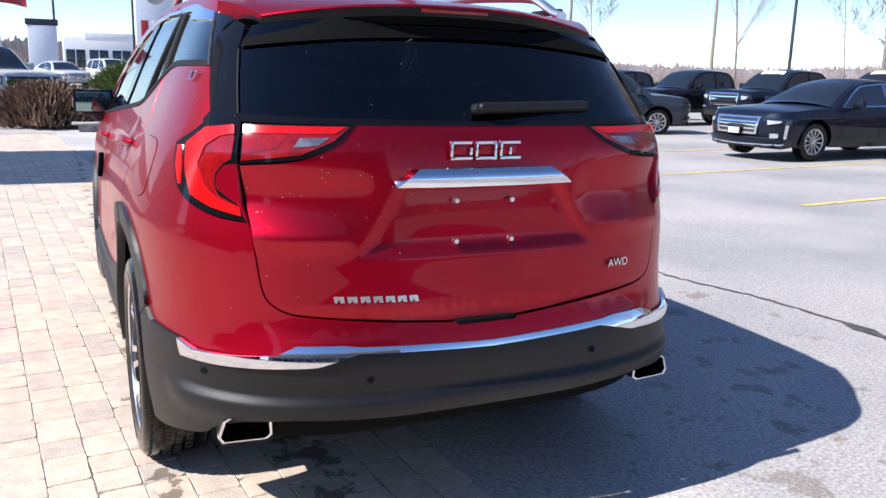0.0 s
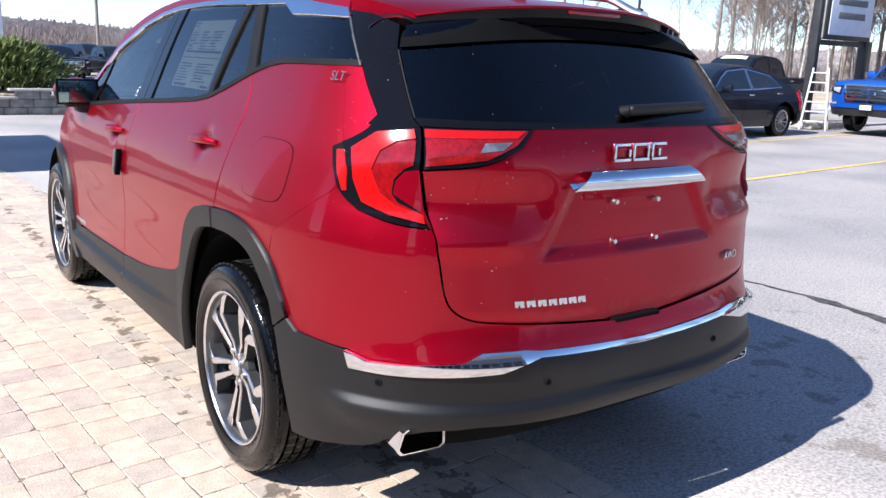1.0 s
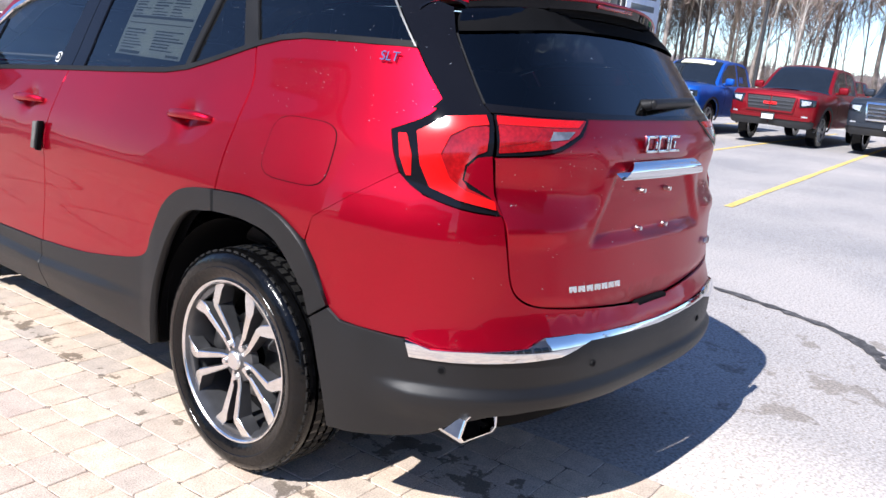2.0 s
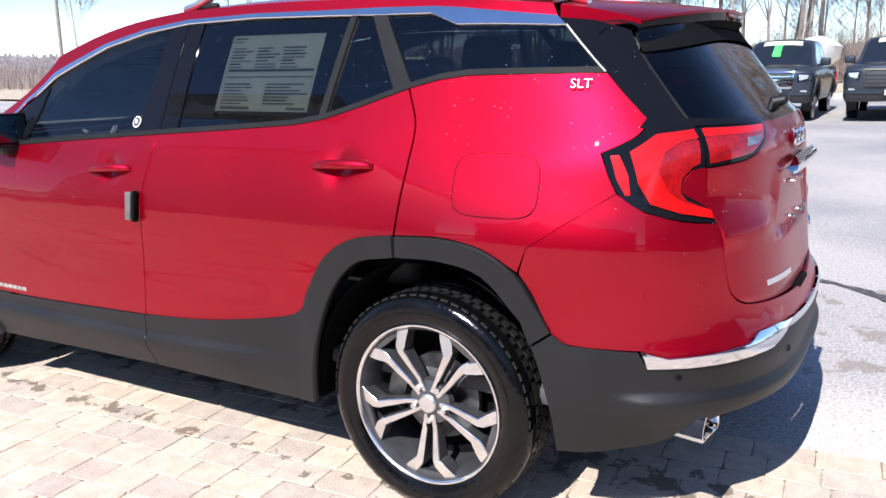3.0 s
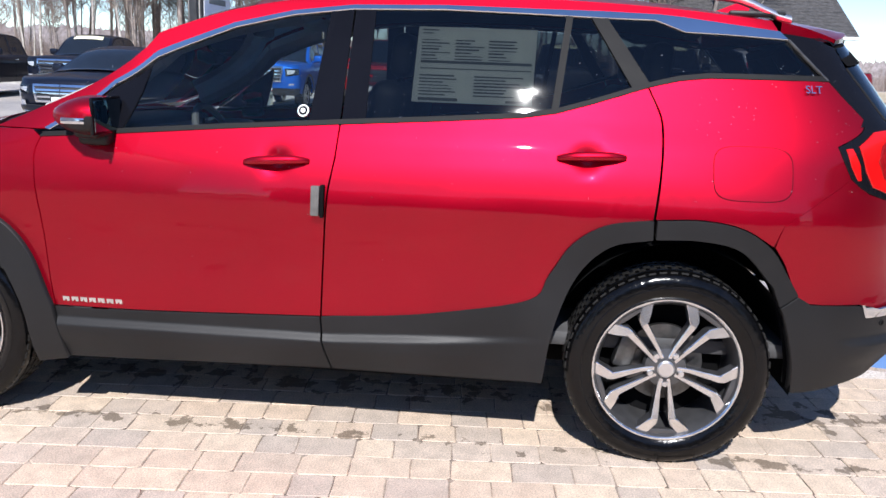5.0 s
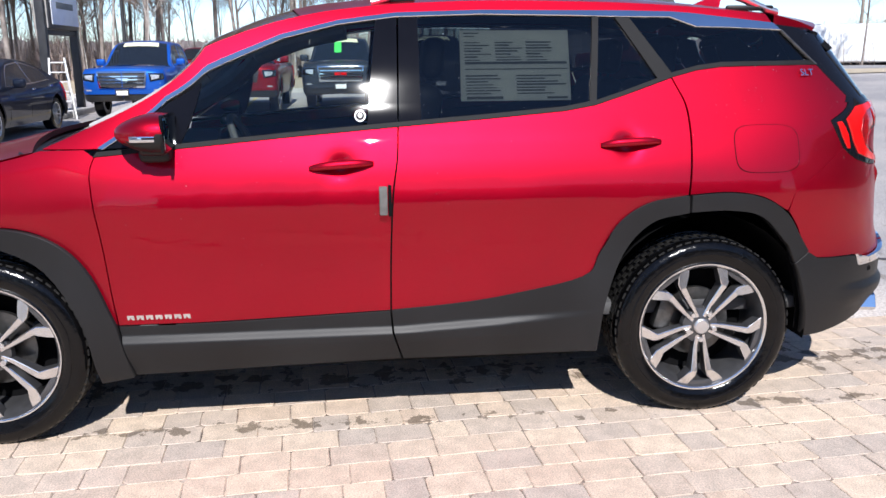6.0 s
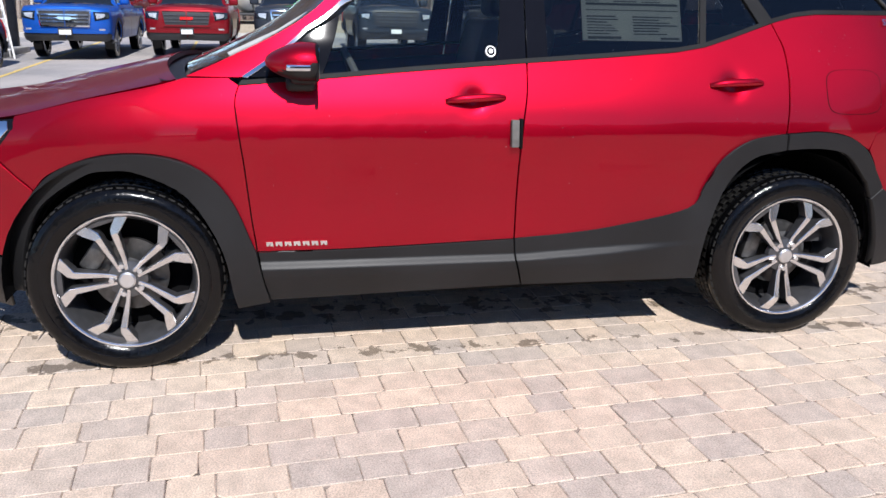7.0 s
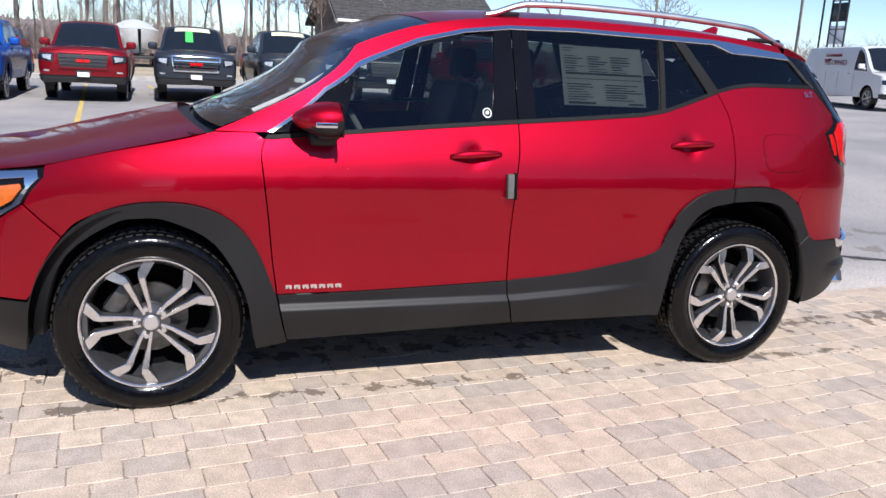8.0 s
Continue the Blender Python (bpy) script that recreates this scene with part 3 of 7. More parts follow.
fender = flow([(2.2495, 1.075), (2.1870, 0.875), (2.157, 0.55), (2.1515, 0.463)]) + flow([(2.1535, 0.466), (2.208, 0.648), (2.285, 0.774), (2.39, 0.83), (2.532, 0.824), (2.655, 0.753), (2.70, 0.69)]) + [(2.812, 0.806)] + flow([(2.776, 0.91), (2.80, 0.950)], 2) + flow([(2.80, 0.952), (2.655, 1.012), (2.50, 1.068), (2.44, 1.098)], 4) + [(2.30, 1.10)]
pair("front_fender", fender, RED, suv, BODY)
nose = [(2.705, 0.685), (2.818, 0.80)] + flow([(2.883, 0.744), (3.0, 0.712), (3.3, 0.70)], 3) + [(FRONT, 0.70), (FRONT, 0.45), (3.0, 0.435), (2.825, 0.43)] + flow([(2.80, 0.46), (2.746, 0.595), (2.705, 0.68)], 3)
panel("front_bumper", nose, RED, suv, BODY, side=0)
rail = CH_TOP + [(-0.318, float(EDGE(-0.318)))] + [(u, float(EDGE(u))) for u in np.arange(-0.25, 2.44, 0.1)] + [(2.44, 1.105), (2.30, 1.104)]
pair("roof_side_rail", rail, RED, suv, BODY)


def spanned(u_of, z_of, bow, crown, power=2.6):
    """A sheet from the left edge to the right one, bowed ahead and upwards."""
    def fn(s, v):
        p = BODY(u_of(v), z_of(v))
        k = 1 - np.abs(s) ** power
        return np.stack([-p[..., 0] * s, p[..., 1] + bow(v) * k, p[..., 2] + crown(v) * k], -1)
    return fn


cross = np.sin(np.linspace(-np.pi / 2, np.pi / 2, 33))
roof = spanned(lambda v: v, EDGE, lambda v: 0.06 * smooth_step((v - 0.9) / 0.65), lambda v: 0.050 - 0.012 * smooth_step((0.3 - v) / 0.7))
sheet("roof_panel", roof, cross, np.linspace(-0.32, 1.55, 40), RED, suv, thick=0.015)
screen = spanned(lambda v: 1.555 + v * 0.885, lambda v: EDGE(1.555 + v * 0.885) - 0.002, lambda v: 0.06 + 0.0 * v, lambda v: 0.05 - 0.045 * v, 2.6)
sheet("windscreen", screen, cross, np.linspace(0, 1, 16), SCREEN, suv)
hood_z = spline([2.44, 2.655, 2.80, 2.95, 3.0], [1.102, 1.017, 0.957, 0.925, 0.91])
hood = spanned(lambda v: v, hood_z, lambda v: 0.085 + 0.20 * smooth_step((v - 2.44) / 0.5), lambda v: 0.045 - 0.034 * smooth_step((v - 2.44) / 0.36), 3.0)
sheet("hood", hood, cross, np.linspace(2.46, 2.95, 22), RED, suv, thick=0.02)
cowl = spanned(lambda v: v, lambda v: 1.088 + 0 * v, lambda v: 0.085 + 0 * v, lambda v: 0.02 + 0 * v)
sheet("cowl", cowl, cross, np.linspace(2.40, 2.50, 4), CLAD, suv)

# spoiler over the tail window
TAIL = -0.325


def spoiler_fn(s, v):
    x0, x1 = 0.628, 0.545
    x = (x0 + (x1 - x0) * v) * s
    k = 1 - np.abs(s) ** 2.4
    y = TAIL - 0.215 * v - 0.155 * v * k
    z = float(EDGE(TAIL)) - 0.003 - 0.026 * v + (0.038 + 0.006 * v) * k - 0.022 * v * v
    return np.stack([x, y, z], -1)


def glass_table():
    us, rows = np.linspace(-0.505, MID, 60), []
    for share in np.linspace(0, 1, 61):
        z = 1.425 + 0.042 * (1 - share**2.2)
        wide = np.abs(BODY(us, np.full(60, z))[:, 0])
        u = np.interp(share * wide[0], wide[::-1], us[::-1])
        rows.append(np.abs(lifted(BODY, 0.006, np.array(u), np.array(z), np.array((0, 1.3, 0.8)))[0]))
    return np.array(rows)


GLASS_LINE = glass_table()


def glass_line(s):
    """Where the spoiler's underside meets the tail window."""
    at = np.linspace(0, 1, 61)
    x, y, z = (np.interp(np.abs(s), at, GLASS_LINE[:, i]) for i in range(3))
    return np.stack([x * np.sign(s), -y, z], -1)


def lip_edge(s):
    return spoiler_fn(s, np.ones_like(s)) + np.stack([0 * s, 0.004 + 0 * s, -0.033 + 0 * s], -1)


def spoiler_low(s, v):
    """Hollow underside, from the lip forward and down on to the glass."""
    p, g = lip_edge(s), glass_line(s)
    c = np.stack([(p[..., 0] + g[..., 0]) / 2, g[..., 1] + 0.05, p[..., 2] - 0.004], -1)
    w = v[..., None]
    return p * (1 - w) ** 2 + 2 * c * w * (1 - w) + g * w * w


def spoiler_side(v, w):
    """End of the spoiler: red above, running out towards the lip."""
    a = spoiler_fn(-1.0 + 0 * v, v)
    return a - np.stack([0 * v, 0 * v, w * (0.058 - 0.044 * smooth_step(v * 1.15))], -1)


def spoiler_fin(v, w):
    """Black flank between the red end and the tail pillar."""
    a = spoiler_side(v, np.ones_like(v))
    low, g = lip_edge(-1.0 + 0 * v), glass_line(-1.0 + 0 * v)
    t = smooth_step(v)[..., None]
    b = BODY(np.full(np.shape(v), -0.41), np.full(np.shape(v), 1.47)) * (1 - t) + low * t
    b[..., 2] += 0.03 * np.sin(np.pi * v)
    return a + (b - a) * w[..., None]


def spoiler_lip(s, w):
    a = spoiler_fn(s, np.ones_like(s))
    return a - np.stack([0 * s, 0.004 * np.sin(np.pi * w), 0.009 * w], -1)


def lip_face(s, w):
    a = spoiler_fn(s, np.ones_like(s)) - np.array([0, 0, 0.009])
    return a + (lip_edge(s) - a) * w[..., None]


sheet("spoiler", spoiler_fn, cross, np.linspace(0, 1, 10), RED, suv)
sheet("spoiler_underside", spoiler_low, cross, np.linspace(0, 1, 9), BLACK, suv, up=(0, -0.3, -1))
sheet("spoiler_lip", spoiler_lip, cross, np.linspace(0, 1, 4), RED, suv, up=(0, -1, 0))
sheet("spoiler_lip_face", lip_face, cross, np.linspace(0, 1, 3), GLOSS, suv, up=(0, -1, 0))
for k in (1, -1):
    sheet("spoiler_end", lambda v, w, k=k: spoiler_side(v, w) * np.array([k, 1, 1]), np.linspace(0, 1, 8), np.linspace(0, 1, 4), RED, suv, up=(-k, 0, 0.1))
    sheet("spoiler_fin", lambda v, w, k=k: spoiler_fin(v, w) * np.array([k, 1, 1]), np.linspace(0, 1, 8), np.linspace(0, 1, 4), GLOSS, suv, up=(-k, 0, 0.1))
boxed("high_brake_lamp", (0, -0.690, 1.548), (0.22, 0.014, 0.012), LENS_DEEP, suv)

# black cladding
ridge = lambda u, z: 0.008 + 0.020 * smooth_step((0.425 - z) / 0.034) * smooth_step((z - 0.27) / 0.11)
front_sill = flow([(2.146, 0.458), (1.856, 0.460), (1.2445, 0.4795)]) + [(1.238, 0.40), (1.205, 0.287)] + flow([(1.66, 0.277), (2.128, 0.263)])
crease = (), [round(0.36 + 0.006 * k, 3) for k in range(13)]
pair("door_cladding", front_sill, CLAD, suv, BODY, off=ridge, thick=0.02, lines=crease)
flare = lambda u, z: 0.012 + 0 * u
low_door = [(1.2375, 0.4805)] + arch_out[::-1][1:-1] + [(0.098, 0.892), (0.0955, 0.829)] + flow([(0.0955, 0.8275), (0.235, 0.795), (0.34, 0.685), (0.41, 0.49), (0.437, 0.285)], 5) + [(0.437, 0.284), (1.197, 0.286), (1.230, 0.40)]
pair("door_cladding", low_door, CLAD, suv, BODY, off=lambda u, z: 0.008 + 0.020 * smooth_step((0.425 + 0.05 * np.clip(1.2 - u, 0, 1) - z) / 0.034) * smooth_step((z - 0.27) / 0.11) * smooth_step((u - 0.35) / 0.6) + 0.007 * smooth_step((0.5 - u) / 0.1), thick=0.03, lines=((), [round(0.36 + 0.008 * k, 3) for k in range(15)]))
arch_piece = flow([(0.0875, 0.8925), (-0.03, 0.899), (-0.129, 0.876), (-0.20, 0.812), (-0.242, 0.72), (-0.268, 0.655)]) + [(-0.225, 0.612)] + flow([(-0.21, 0.68), (-0.13, 0.80), (-0.03, 0.832), (0.0875, 0.829)])
pair("arch_cladding", arch_piece, CLAD, suv, BODY, off=0.013, thick=0.035)
CH_DOWN = [(-0.439, 0.572), (-0.517, 0.573), (-0.64, 0.580), (-0.74, 0.586), (-0.80, 0.605), (-0.827, 0.614), (-1.083, 0.604), (MID, 0.602)]
low_bumper = [(-0.227, 0.606), (-0.27, 0.648), (-0.298, 0.620), (-0.425, 0.612)] + CH_DOWN + [(MID, 0.435), (-0.93, 0.435), (-0.70, 0.44)] + flow([(-0.60, 0.425), (-0.53, 0.385), (-0.49, 0.347), (-0.362, 0.306), (-0.298, 0.300)], 3) + flow([(-0.298, 0.303), (-0.245, 0.54), (-0.23, 0.60)], 3)
panel("bumper_cladding", low_bumper, CLAD, suv, BODY, side=0, off=lambda u, z: 0.012 + 0.020 * smooth_step((0.505 - z) / 0.034) * smooth_step((z - 0.38) / 0.08) * smooth_step((-0.36 - u) / 0.1), thick=0.04, lines=((), [round(0.44 + 0.007 * k, 3) for k in range(11)]))
panel("chrome_strip", CH_UP[::-1] + CH_DOWN[::-1], CHROME, suv, BODY, side=0, off=lambda u, z: 0.020 + 0.004 * np.sin((z - 0.57) * 45), thick=0.02, step=0.02)
low_rear = [(MID, 0.45), (-0.93, 0.45), (-0.70, 0.45), (-0.60, 0.435), (-0.50, 0.32), (-0.50, 0.30), (MID, 0.32)]
panel("bumper_underside", low_rear, BLACK, suv, BODY, side=0, off=-0.06)
front_arch = flow([(2.152, 0.461), (2.203, 0.648), (2.280, 0.770), (2.39, 0.826), (2.532, 0.820), (2.65, 0.749), (2.74, 0.592), (2.795, 0.46), (2.815, 0.42), (2.86, 0.30)]) + flow(ARCH_F, 4)[::-1] + [(2.132, 0.262)]
pair("arch_cladding", front_arch, CLAD, suv, BODY, off=0.012 + 0.012, thick=0.035)
chin = [(2.82, 0.42), (3.0, 0.425), (FRONT, 0.44), (FRONT, 0.22), (2.95, 0.2), (2.866, 0.29)]
panel("chin_cladding", chin, CLAD, suv, BODY, side=0, off=0.010)

# nose: grille and headlamps
panel("grille", [(3.12, 0.885), (FRONT, 0.89), (FRONT, 0.705), (3.25, 0.705)], GLOSS, suv, BODY, side=0, off=-0.005)
for z in (0.74, 0.79, 0.84):
    panel("grille_bar", [(3.17, z + 0.012), (FRONT, z + 0.012), (FRONT, z - 0.006), (3.19, z - 0.006)], CHROME, suv, BODY, side=0, off=0.012, step=0.1)
head = flow([(2.80, 0.945), (2.78, 0.912), (2.818, 0.808), (2.886, 0.75), (3.0, 0.718)], 4) + [(3.22, 0.71), (3.10, 0.88), (2.94, 0.925)]
for k, sd in zip(pair("headlamp", head, GLOSS, suv, BODY, off=-0.004), (1, -1)):
    k["label"] = "dark headlamp with chrome surround and amber side lens"
    panel("lamp_reflector", [(2.812, 0.934), (2.955, 0.916), (3.06, 0.872), (3.055, 0.845), (2.955, 0.886), (2.832, 0.905), (2.812, 0.868), (2.846, 0.800), (2.90, 0.762), (2.892, 0.748), (2.825, 0.805), (2.79, 0.905)], CHROME, k, BODY, off=0.003, step=0.02, side=sd)
    panel("amber_lens", [(2.836, 0.880), (2.925, 0.862), (2.920, 0.795), (2.895, 0.780), (2.850, 0.815), (2.826, 0.862)], AMBER, k, BODY, off=0.003, step=0.03, side=sd)
    panel("projector_lens", [(2.945, 0.868), (3.04, 0.838), (3.05, 0.76), (2.98, 0.752), (2.94, 0.79)], LENS_CLEAR, k, BODY, off=0.002, step=0.03, side=sd)

# side windows, pillars and trim
belt_trim = BELT + [(u, z + 0.017) for u, z in BELT[::-1]]
pair("belt_moulding", belt_trim, TRIM, suv, BODY, off=0.004, step=0.1)
pair("chrome_moulding", CH_TOP + CH_LOW[::-1], CHROME, suv, BODY, off=0.006, step=0.03)
pair("rear_moulding", [(-0.405, 1.374), (-0.400, 1.374), (-0.340, 1.507), (-0.345, 1.510)], STEEL, suv, BODY, off=0.006)
pair("mirror_sail", [(2.232, 1.105), (2.05, 1.112), (1.985, 1.12), (1.925, 1.332), (2.105, 1.258)], GLOSS, suv, BODY, off=-0.002)
glass_front = [(1.985, 1.118), (1.62, 1.149), (1.305, 1.172), (1.27, 1.55)] + CH_LOW[4:1:-1] + [(1.925, 1.345)]
pair("front_door_window", glass_front, PANE, suv, BODY, off=-0.008, thick=0.004)
pair("pillar", [(1.31, 1.17), (1.198, 1.178), (1.186, 1.566), (1.268, 1.558)], GLOSS, suv, BODY, off=-0.001)
pair("pillar", [(1.191, 1.179), (1.108, 1.186), (1.106, 1.570), (1.179, 1.566)], GLOSS, suv, BODY, off=-0.001)
pair("rear_door_window", [(1.11, 1.184), (0.86, 1.200), (0.56, 1.225), (0.452, 1.244), (0.420, 1.563), (0.861, 1.572), (1.108, 1.568)], PRIVACY, suv, BODY, off=-0.007, thick=0.004)
pair("window_bar", [(0.459, 1.242), (0.433, 1.248), (0.397, 1.562), (0.421, 1.563)], TRIM, suv, BODY, off=0.003)
pair("vent_window", [(0.436, 1.247), (0.32, 1.280), (0.180, 1.330), (0.335, 1.561), (0.398, 1.562)], PRIVACY, suv, BODY, off=-0.007, thick=0.004)
pair("window_bar", [(0.185, 1.328), (0.127, 1.346), (0.275, 1.560), (0.330, 1.560)], TRIM, suv, BODY, off=0.003)
quarter_glass = [(0.127, 1.344), (0.03, 1.372), (-0.06, 1.384), (-0.15, 1.386), (-0.398, 1.388), (-0.340, 1.508)] + CH_LOW[:8:-1] + [(0.275, 1.561)]
pair("quarter_window", quarter_glass, PRIVACY, suv, BODY, off=-0.006, thick=0.004)
pair("tail_pillar", [(-0.408, 1.374), (-0.348, 1.512), (-0.325, 1.532), (-0.42, 1.52), (-0.50, 1.49), (-0.497, 1.42), (-0.532, 1.246), (-0.545, 1.224), (-0.43, 1.224), (-0.452, 1.25)], GLOSS, suv, BODY, off=0.001)
tail_glass = [(-0.503, 1.43), (-0.538, 1.246), (-0.79, 1.238), (MID, 1.232), (MID, 1.535), (-0.75, 1.52), (-0.52, 1.49)]
panel("tail_window", tail_glass, REARGLASS, suv, BODY, side=0, off=-0.002, thick=0.004)
panel("window_surround", [(-0.535, 1.248), (-0.79, 1.242), (MID, 1.236), (MID, 1.226), (-0.79, 1.226), (-0.545, 1.228)], GLOSS, suv, BODY, side=0, off=0.002)
pair("window_edge_strip", [(-0.499, 1.42), (-0.534, 1.247), (-0.5375, 1.246), (-0.5025, 1.42)], TRIM, suv, BODY, off=0.004)

# tail lamps
bezel = flow([(-0.445, 1.228), (-0.424, 1.202), (-0.356, 1.157)], 4) + flow([(-0.356, 1.155), (-0.374, 1.10), (-0.400, 1.045), (-0.449, 1.004), (-0.526, 0.977), (-0.602, 0.967)], 4) + [(-0.576, 1.011), (-0.517, 1.052), (-0.517, 1.087), (-0.531, 1.112), (-0.557, 1.118), (-0.547, 1.222)]
for k, s in zip(pair("tail_lamp", bezel, GLOSS, suv, BODY, off=0.003, thick=0.03), (1, -1)):
    k["label"] = "red tail lamp in a gloss black bezel"
    loop = [(-0.407, 1.160), (-0.458, 1.205), (-0.535, 1.217), (-0.540, 1.195), (-0.503, 1.186), (-0.471, 1.160), (-0.462, 1.110), (-0.490, 1.052), (-0.526, 1.023), (-0.585, 1.002), (-0.590, 0.980), (-0.517, 0.997), (-0.458, 1.023), (-0.430, 1.078)]
    panel("lens", loop, LENS, k, BODY, off=0.009, side=s, step=0.02)
    panel("lens_base", [(-0.410, 1.160), (-0.458, 1.203), (-0.535, 1.215), (-0.544, 1.13), (-0.528, 1.118), (-0.512, 1.09), (-0.514, 1.052), (-0.53, 1.03), (-0.585, 1.002), (-0.588, 0.982), (-0.517, 0.999), (-0.46, 1.025), (-0.432, 1.078)], LENS_DEEP, k, BODY, off=0.0045, side=s, step=0.02)
    panel("inner_lens", [(-0.540, 1.190), (-0.508, 1.182), (-0.479, 1.157), (-0.468, 1.113), (-0.492, 1.058), (-0.514, 1.052), (-0.512, 1.090), (-0.528, 1.118), (-0.544, 1.13)], LENS_DEEP, k, BODY, off=0.006, side=s, step=0.02)
    panel("reflector", [(-0.372, 1.150), (-0.388, 1.152), (-0.409, 1.10), (-0.418, 1.047), (-0.409, 1.046), (-0.388, 1.09)], LENS, k, BODY, off=0.007, side=s, step=0.02)
pair("corner_panel", [(-0.602, 0.967), (-0.576, 1.011), (-0.517, 1.052), (-0.517, 1.087), (-0.531, 1.112), (-0.557, 1.118), (-0.560, 1.108), (-0.581, 1.02), (-0.606, 0.965)], RED, suv, BODY, off=0.005, thick=0.02)
gate_bezel = [(-0.552, 1.224), (-0.803, 1.224)] + flow([(-0.770, 1.180), (-0.693, 1.138), (-0.566, 1.120)], 4)
for k, s in zip(pair("gate_lamp", gate_bezel, GLOSS, suv, BODY, off=0.003, thick=0.03), (1, -1)):
    panel("lens_base", [(-0.556, 1.219), (-0.79, 1.219), (-0.756, 1.184), (-0.69, 1.148), (-0.568, 1.128)], LENS_DEEP, k, BODY, off=0.0045, side=s, step=0.02)
    panel("lens", [(-0.556, 1.219), (-0.782, 1.219), (-0.757, 1.201), (-0.558, 1.199)], LENS, k, BODY, off=0.007, side=s, step=0.02)
    panel("inner_lens", [(-0.559, 1.192), (-0.655, 1.192), (-0.636, 1.163), (-0.567, 1.145)], LENS_DEEP, k, BODY, off=0.006, side=s, step=0.02)
    panel("reversing_lens", [(-0.682, 1.189), (-0.744, 1.191), (-0.723, 1.172), (-0.672, 1.166)], LENS_CLEAR, k, BODY, off=0.006, side=s, step=0.02)

# badges, handle and screws of the tailgate
bar = [(-0.908, 1.062), (-0.962, 1.110), (MID, 1.112), (MID, 1.058)]
panel("gate_handle", bar, CHROME, suv, BODY, side=0, off=lambda u, z: 0.004 + 0.036 * np.sqrt(np.clip(1 - ((z - 1.082) / 0.034) ** 2, 0, 1)), thick=0.03, step=0.007)
for x, z in ((-0.089, 1.020), (0.089, 1.017), (-0.089, 0.905), (0.089, 0.902)):
    part("plate_screw", rod(bmesh.new(), (x, -0.90 if z > 1 else -0.912, z), (x, -0.93 if z > 1 else -0.935, z), 0.009, 0.007, 10), SATIN, suv)
for k in range(3):
    x = -0.078 + 0.078 * k
    bm = bmesh.new()
    for c, s in (((x, -0.917, 1.182), (0.068, 0.012, 0.009)), ((x, -0.922, 1.139), (0.068, 0.012, 0.009)), ((x - 0.030, -0.920, 1.160), (0.009, 0.012, 0.05)), ((x + 0.030 * (k != 2), -0.920, 1.158), (0.009, 0.012, 0.05 if k == 1 else 0.022))):
        block(bm, c, s, 0.002)
    part("badge_block", bm, CHROME, suv, "chrome outlined badge block")
    boxed("badge_fill", (x, -0.913, 1.160), (0.05, 0.008, 0.03), RED, suv)
for k in range(7):
    u = -0.779 - 0.0285 * k
    panel("badge_bar", [(u, 0.770 - 0.0011 * k), (u - 0.021, 0.770 - 0.0011 * k), (u - 0.023, 0.752 - 0.0011 * k), (u - 0.014, 0.752 - 0.0011 * k), (u - 0.011, 0.761 - 0.001 * k), (u - 0.006, 0.752 - 0.001 * k), (u - 0.001, 0.753 - 0.001 * k)], MACHINED, suv, BODY, off=0.004, thick=0.004, step=0.02)
    v = 2.124 - 0.0243 * k
    pair("badge_bar", [(v, 0.497), (v - 0.018, 0.497), (v - 0.019, 0.480), (v - 0.012, 0.480), (v - 0.009, 0.489), (v - 0.005, 0.480), (v - 0.001, 0.481)], MACHINED, suv, BODY, off=0.004, thick=0.004, step=0.02)
lettering("trim_badge", "SLT", 0.040, Matrix.Translation(BODY(-0.343, 1.338) + np.array([-0.008, -0.002, 0.004])) @ pose(0, 0, 0, 66, 0, -79), CHROME, suv, 0.003)
lettering("trim_badge", "AWD", 0.036, Matrix.Translation((0.488, -0.918, 0.800)) @ pose(0, 0, 0, 86, 0, 11), CHROME, suv, 0.003)

# door handles, fuel flap, foam guard
for s in (1, -1):
    for u0, z0, slope in ((1.408, 1.028, -0.055), (0.315, 1.088, -0.04)):
        bm = bmesh.new()
        rings = []
        for k in np.linspace(-1, 1, 17):
            u, z = u0 - 0.118 * k, z0 - slope * 0.118 * k
            p, n = lifted(BODY, 0.026 * (1 - abs(k) ** 3.2) + 0.002, np.array(u), np.array(z), np.array((0, 1.3, 0.8)))
            h, d = 0.017 * (1 - 0.45 * abs(k) ** 3), 0.011 * (1 - 0.4 * abs(k) ** 3)
            up = np.array([0, 0, 1.0]) - n * n[2]
            rings.append([bm.verts.new(((p + n * d * math.cos(a) + up * h * math.sin(a)) * np.array([s, 1, 1])).tolist()) for a in np.linspace(0, 2 * math.pi, 12, endpoint=False)])
        for a, b in zip(rings, rings[1:]):
            for i in range(12):
                bm.faces.new((a[i], a[(i + 1) % 12], b[(i + 1) % 12], b[i]))
        bm.faces.new(rings[0]), bm.faces.new(rings[-1][::-1])
        part("door_handle", bm, RED, suv, angle=60)
flap = [(-0.147 + 0.0955 * math.copysign(abs(math.cos(a)) ** 0.5, math.cos(a)), 1.060 + 0.088 * math.copysign(abs(math.sin(a)) ** 0.5, math.sin(a)) + 0.0) for a in np.linspace(0, 2 * math.pi, 48, endpoint=False)]
gap = [(-0.147 + (u + 0.147) * 1.022, 1.060 + (z - 1.060) * 1.022) for u, z in flap]
panel("flap_gap", gap, BLACK, suv, BODY, off=0.0006, thick=0.003)
panel("fuel_flap", flap, RED, suv, BODY, off=0.0016, thick=0.003)
p, n = lifted(BODY, 0.006, np.array(1.247), np.array(0.902), np.array((0, 1.3, 0.8)))
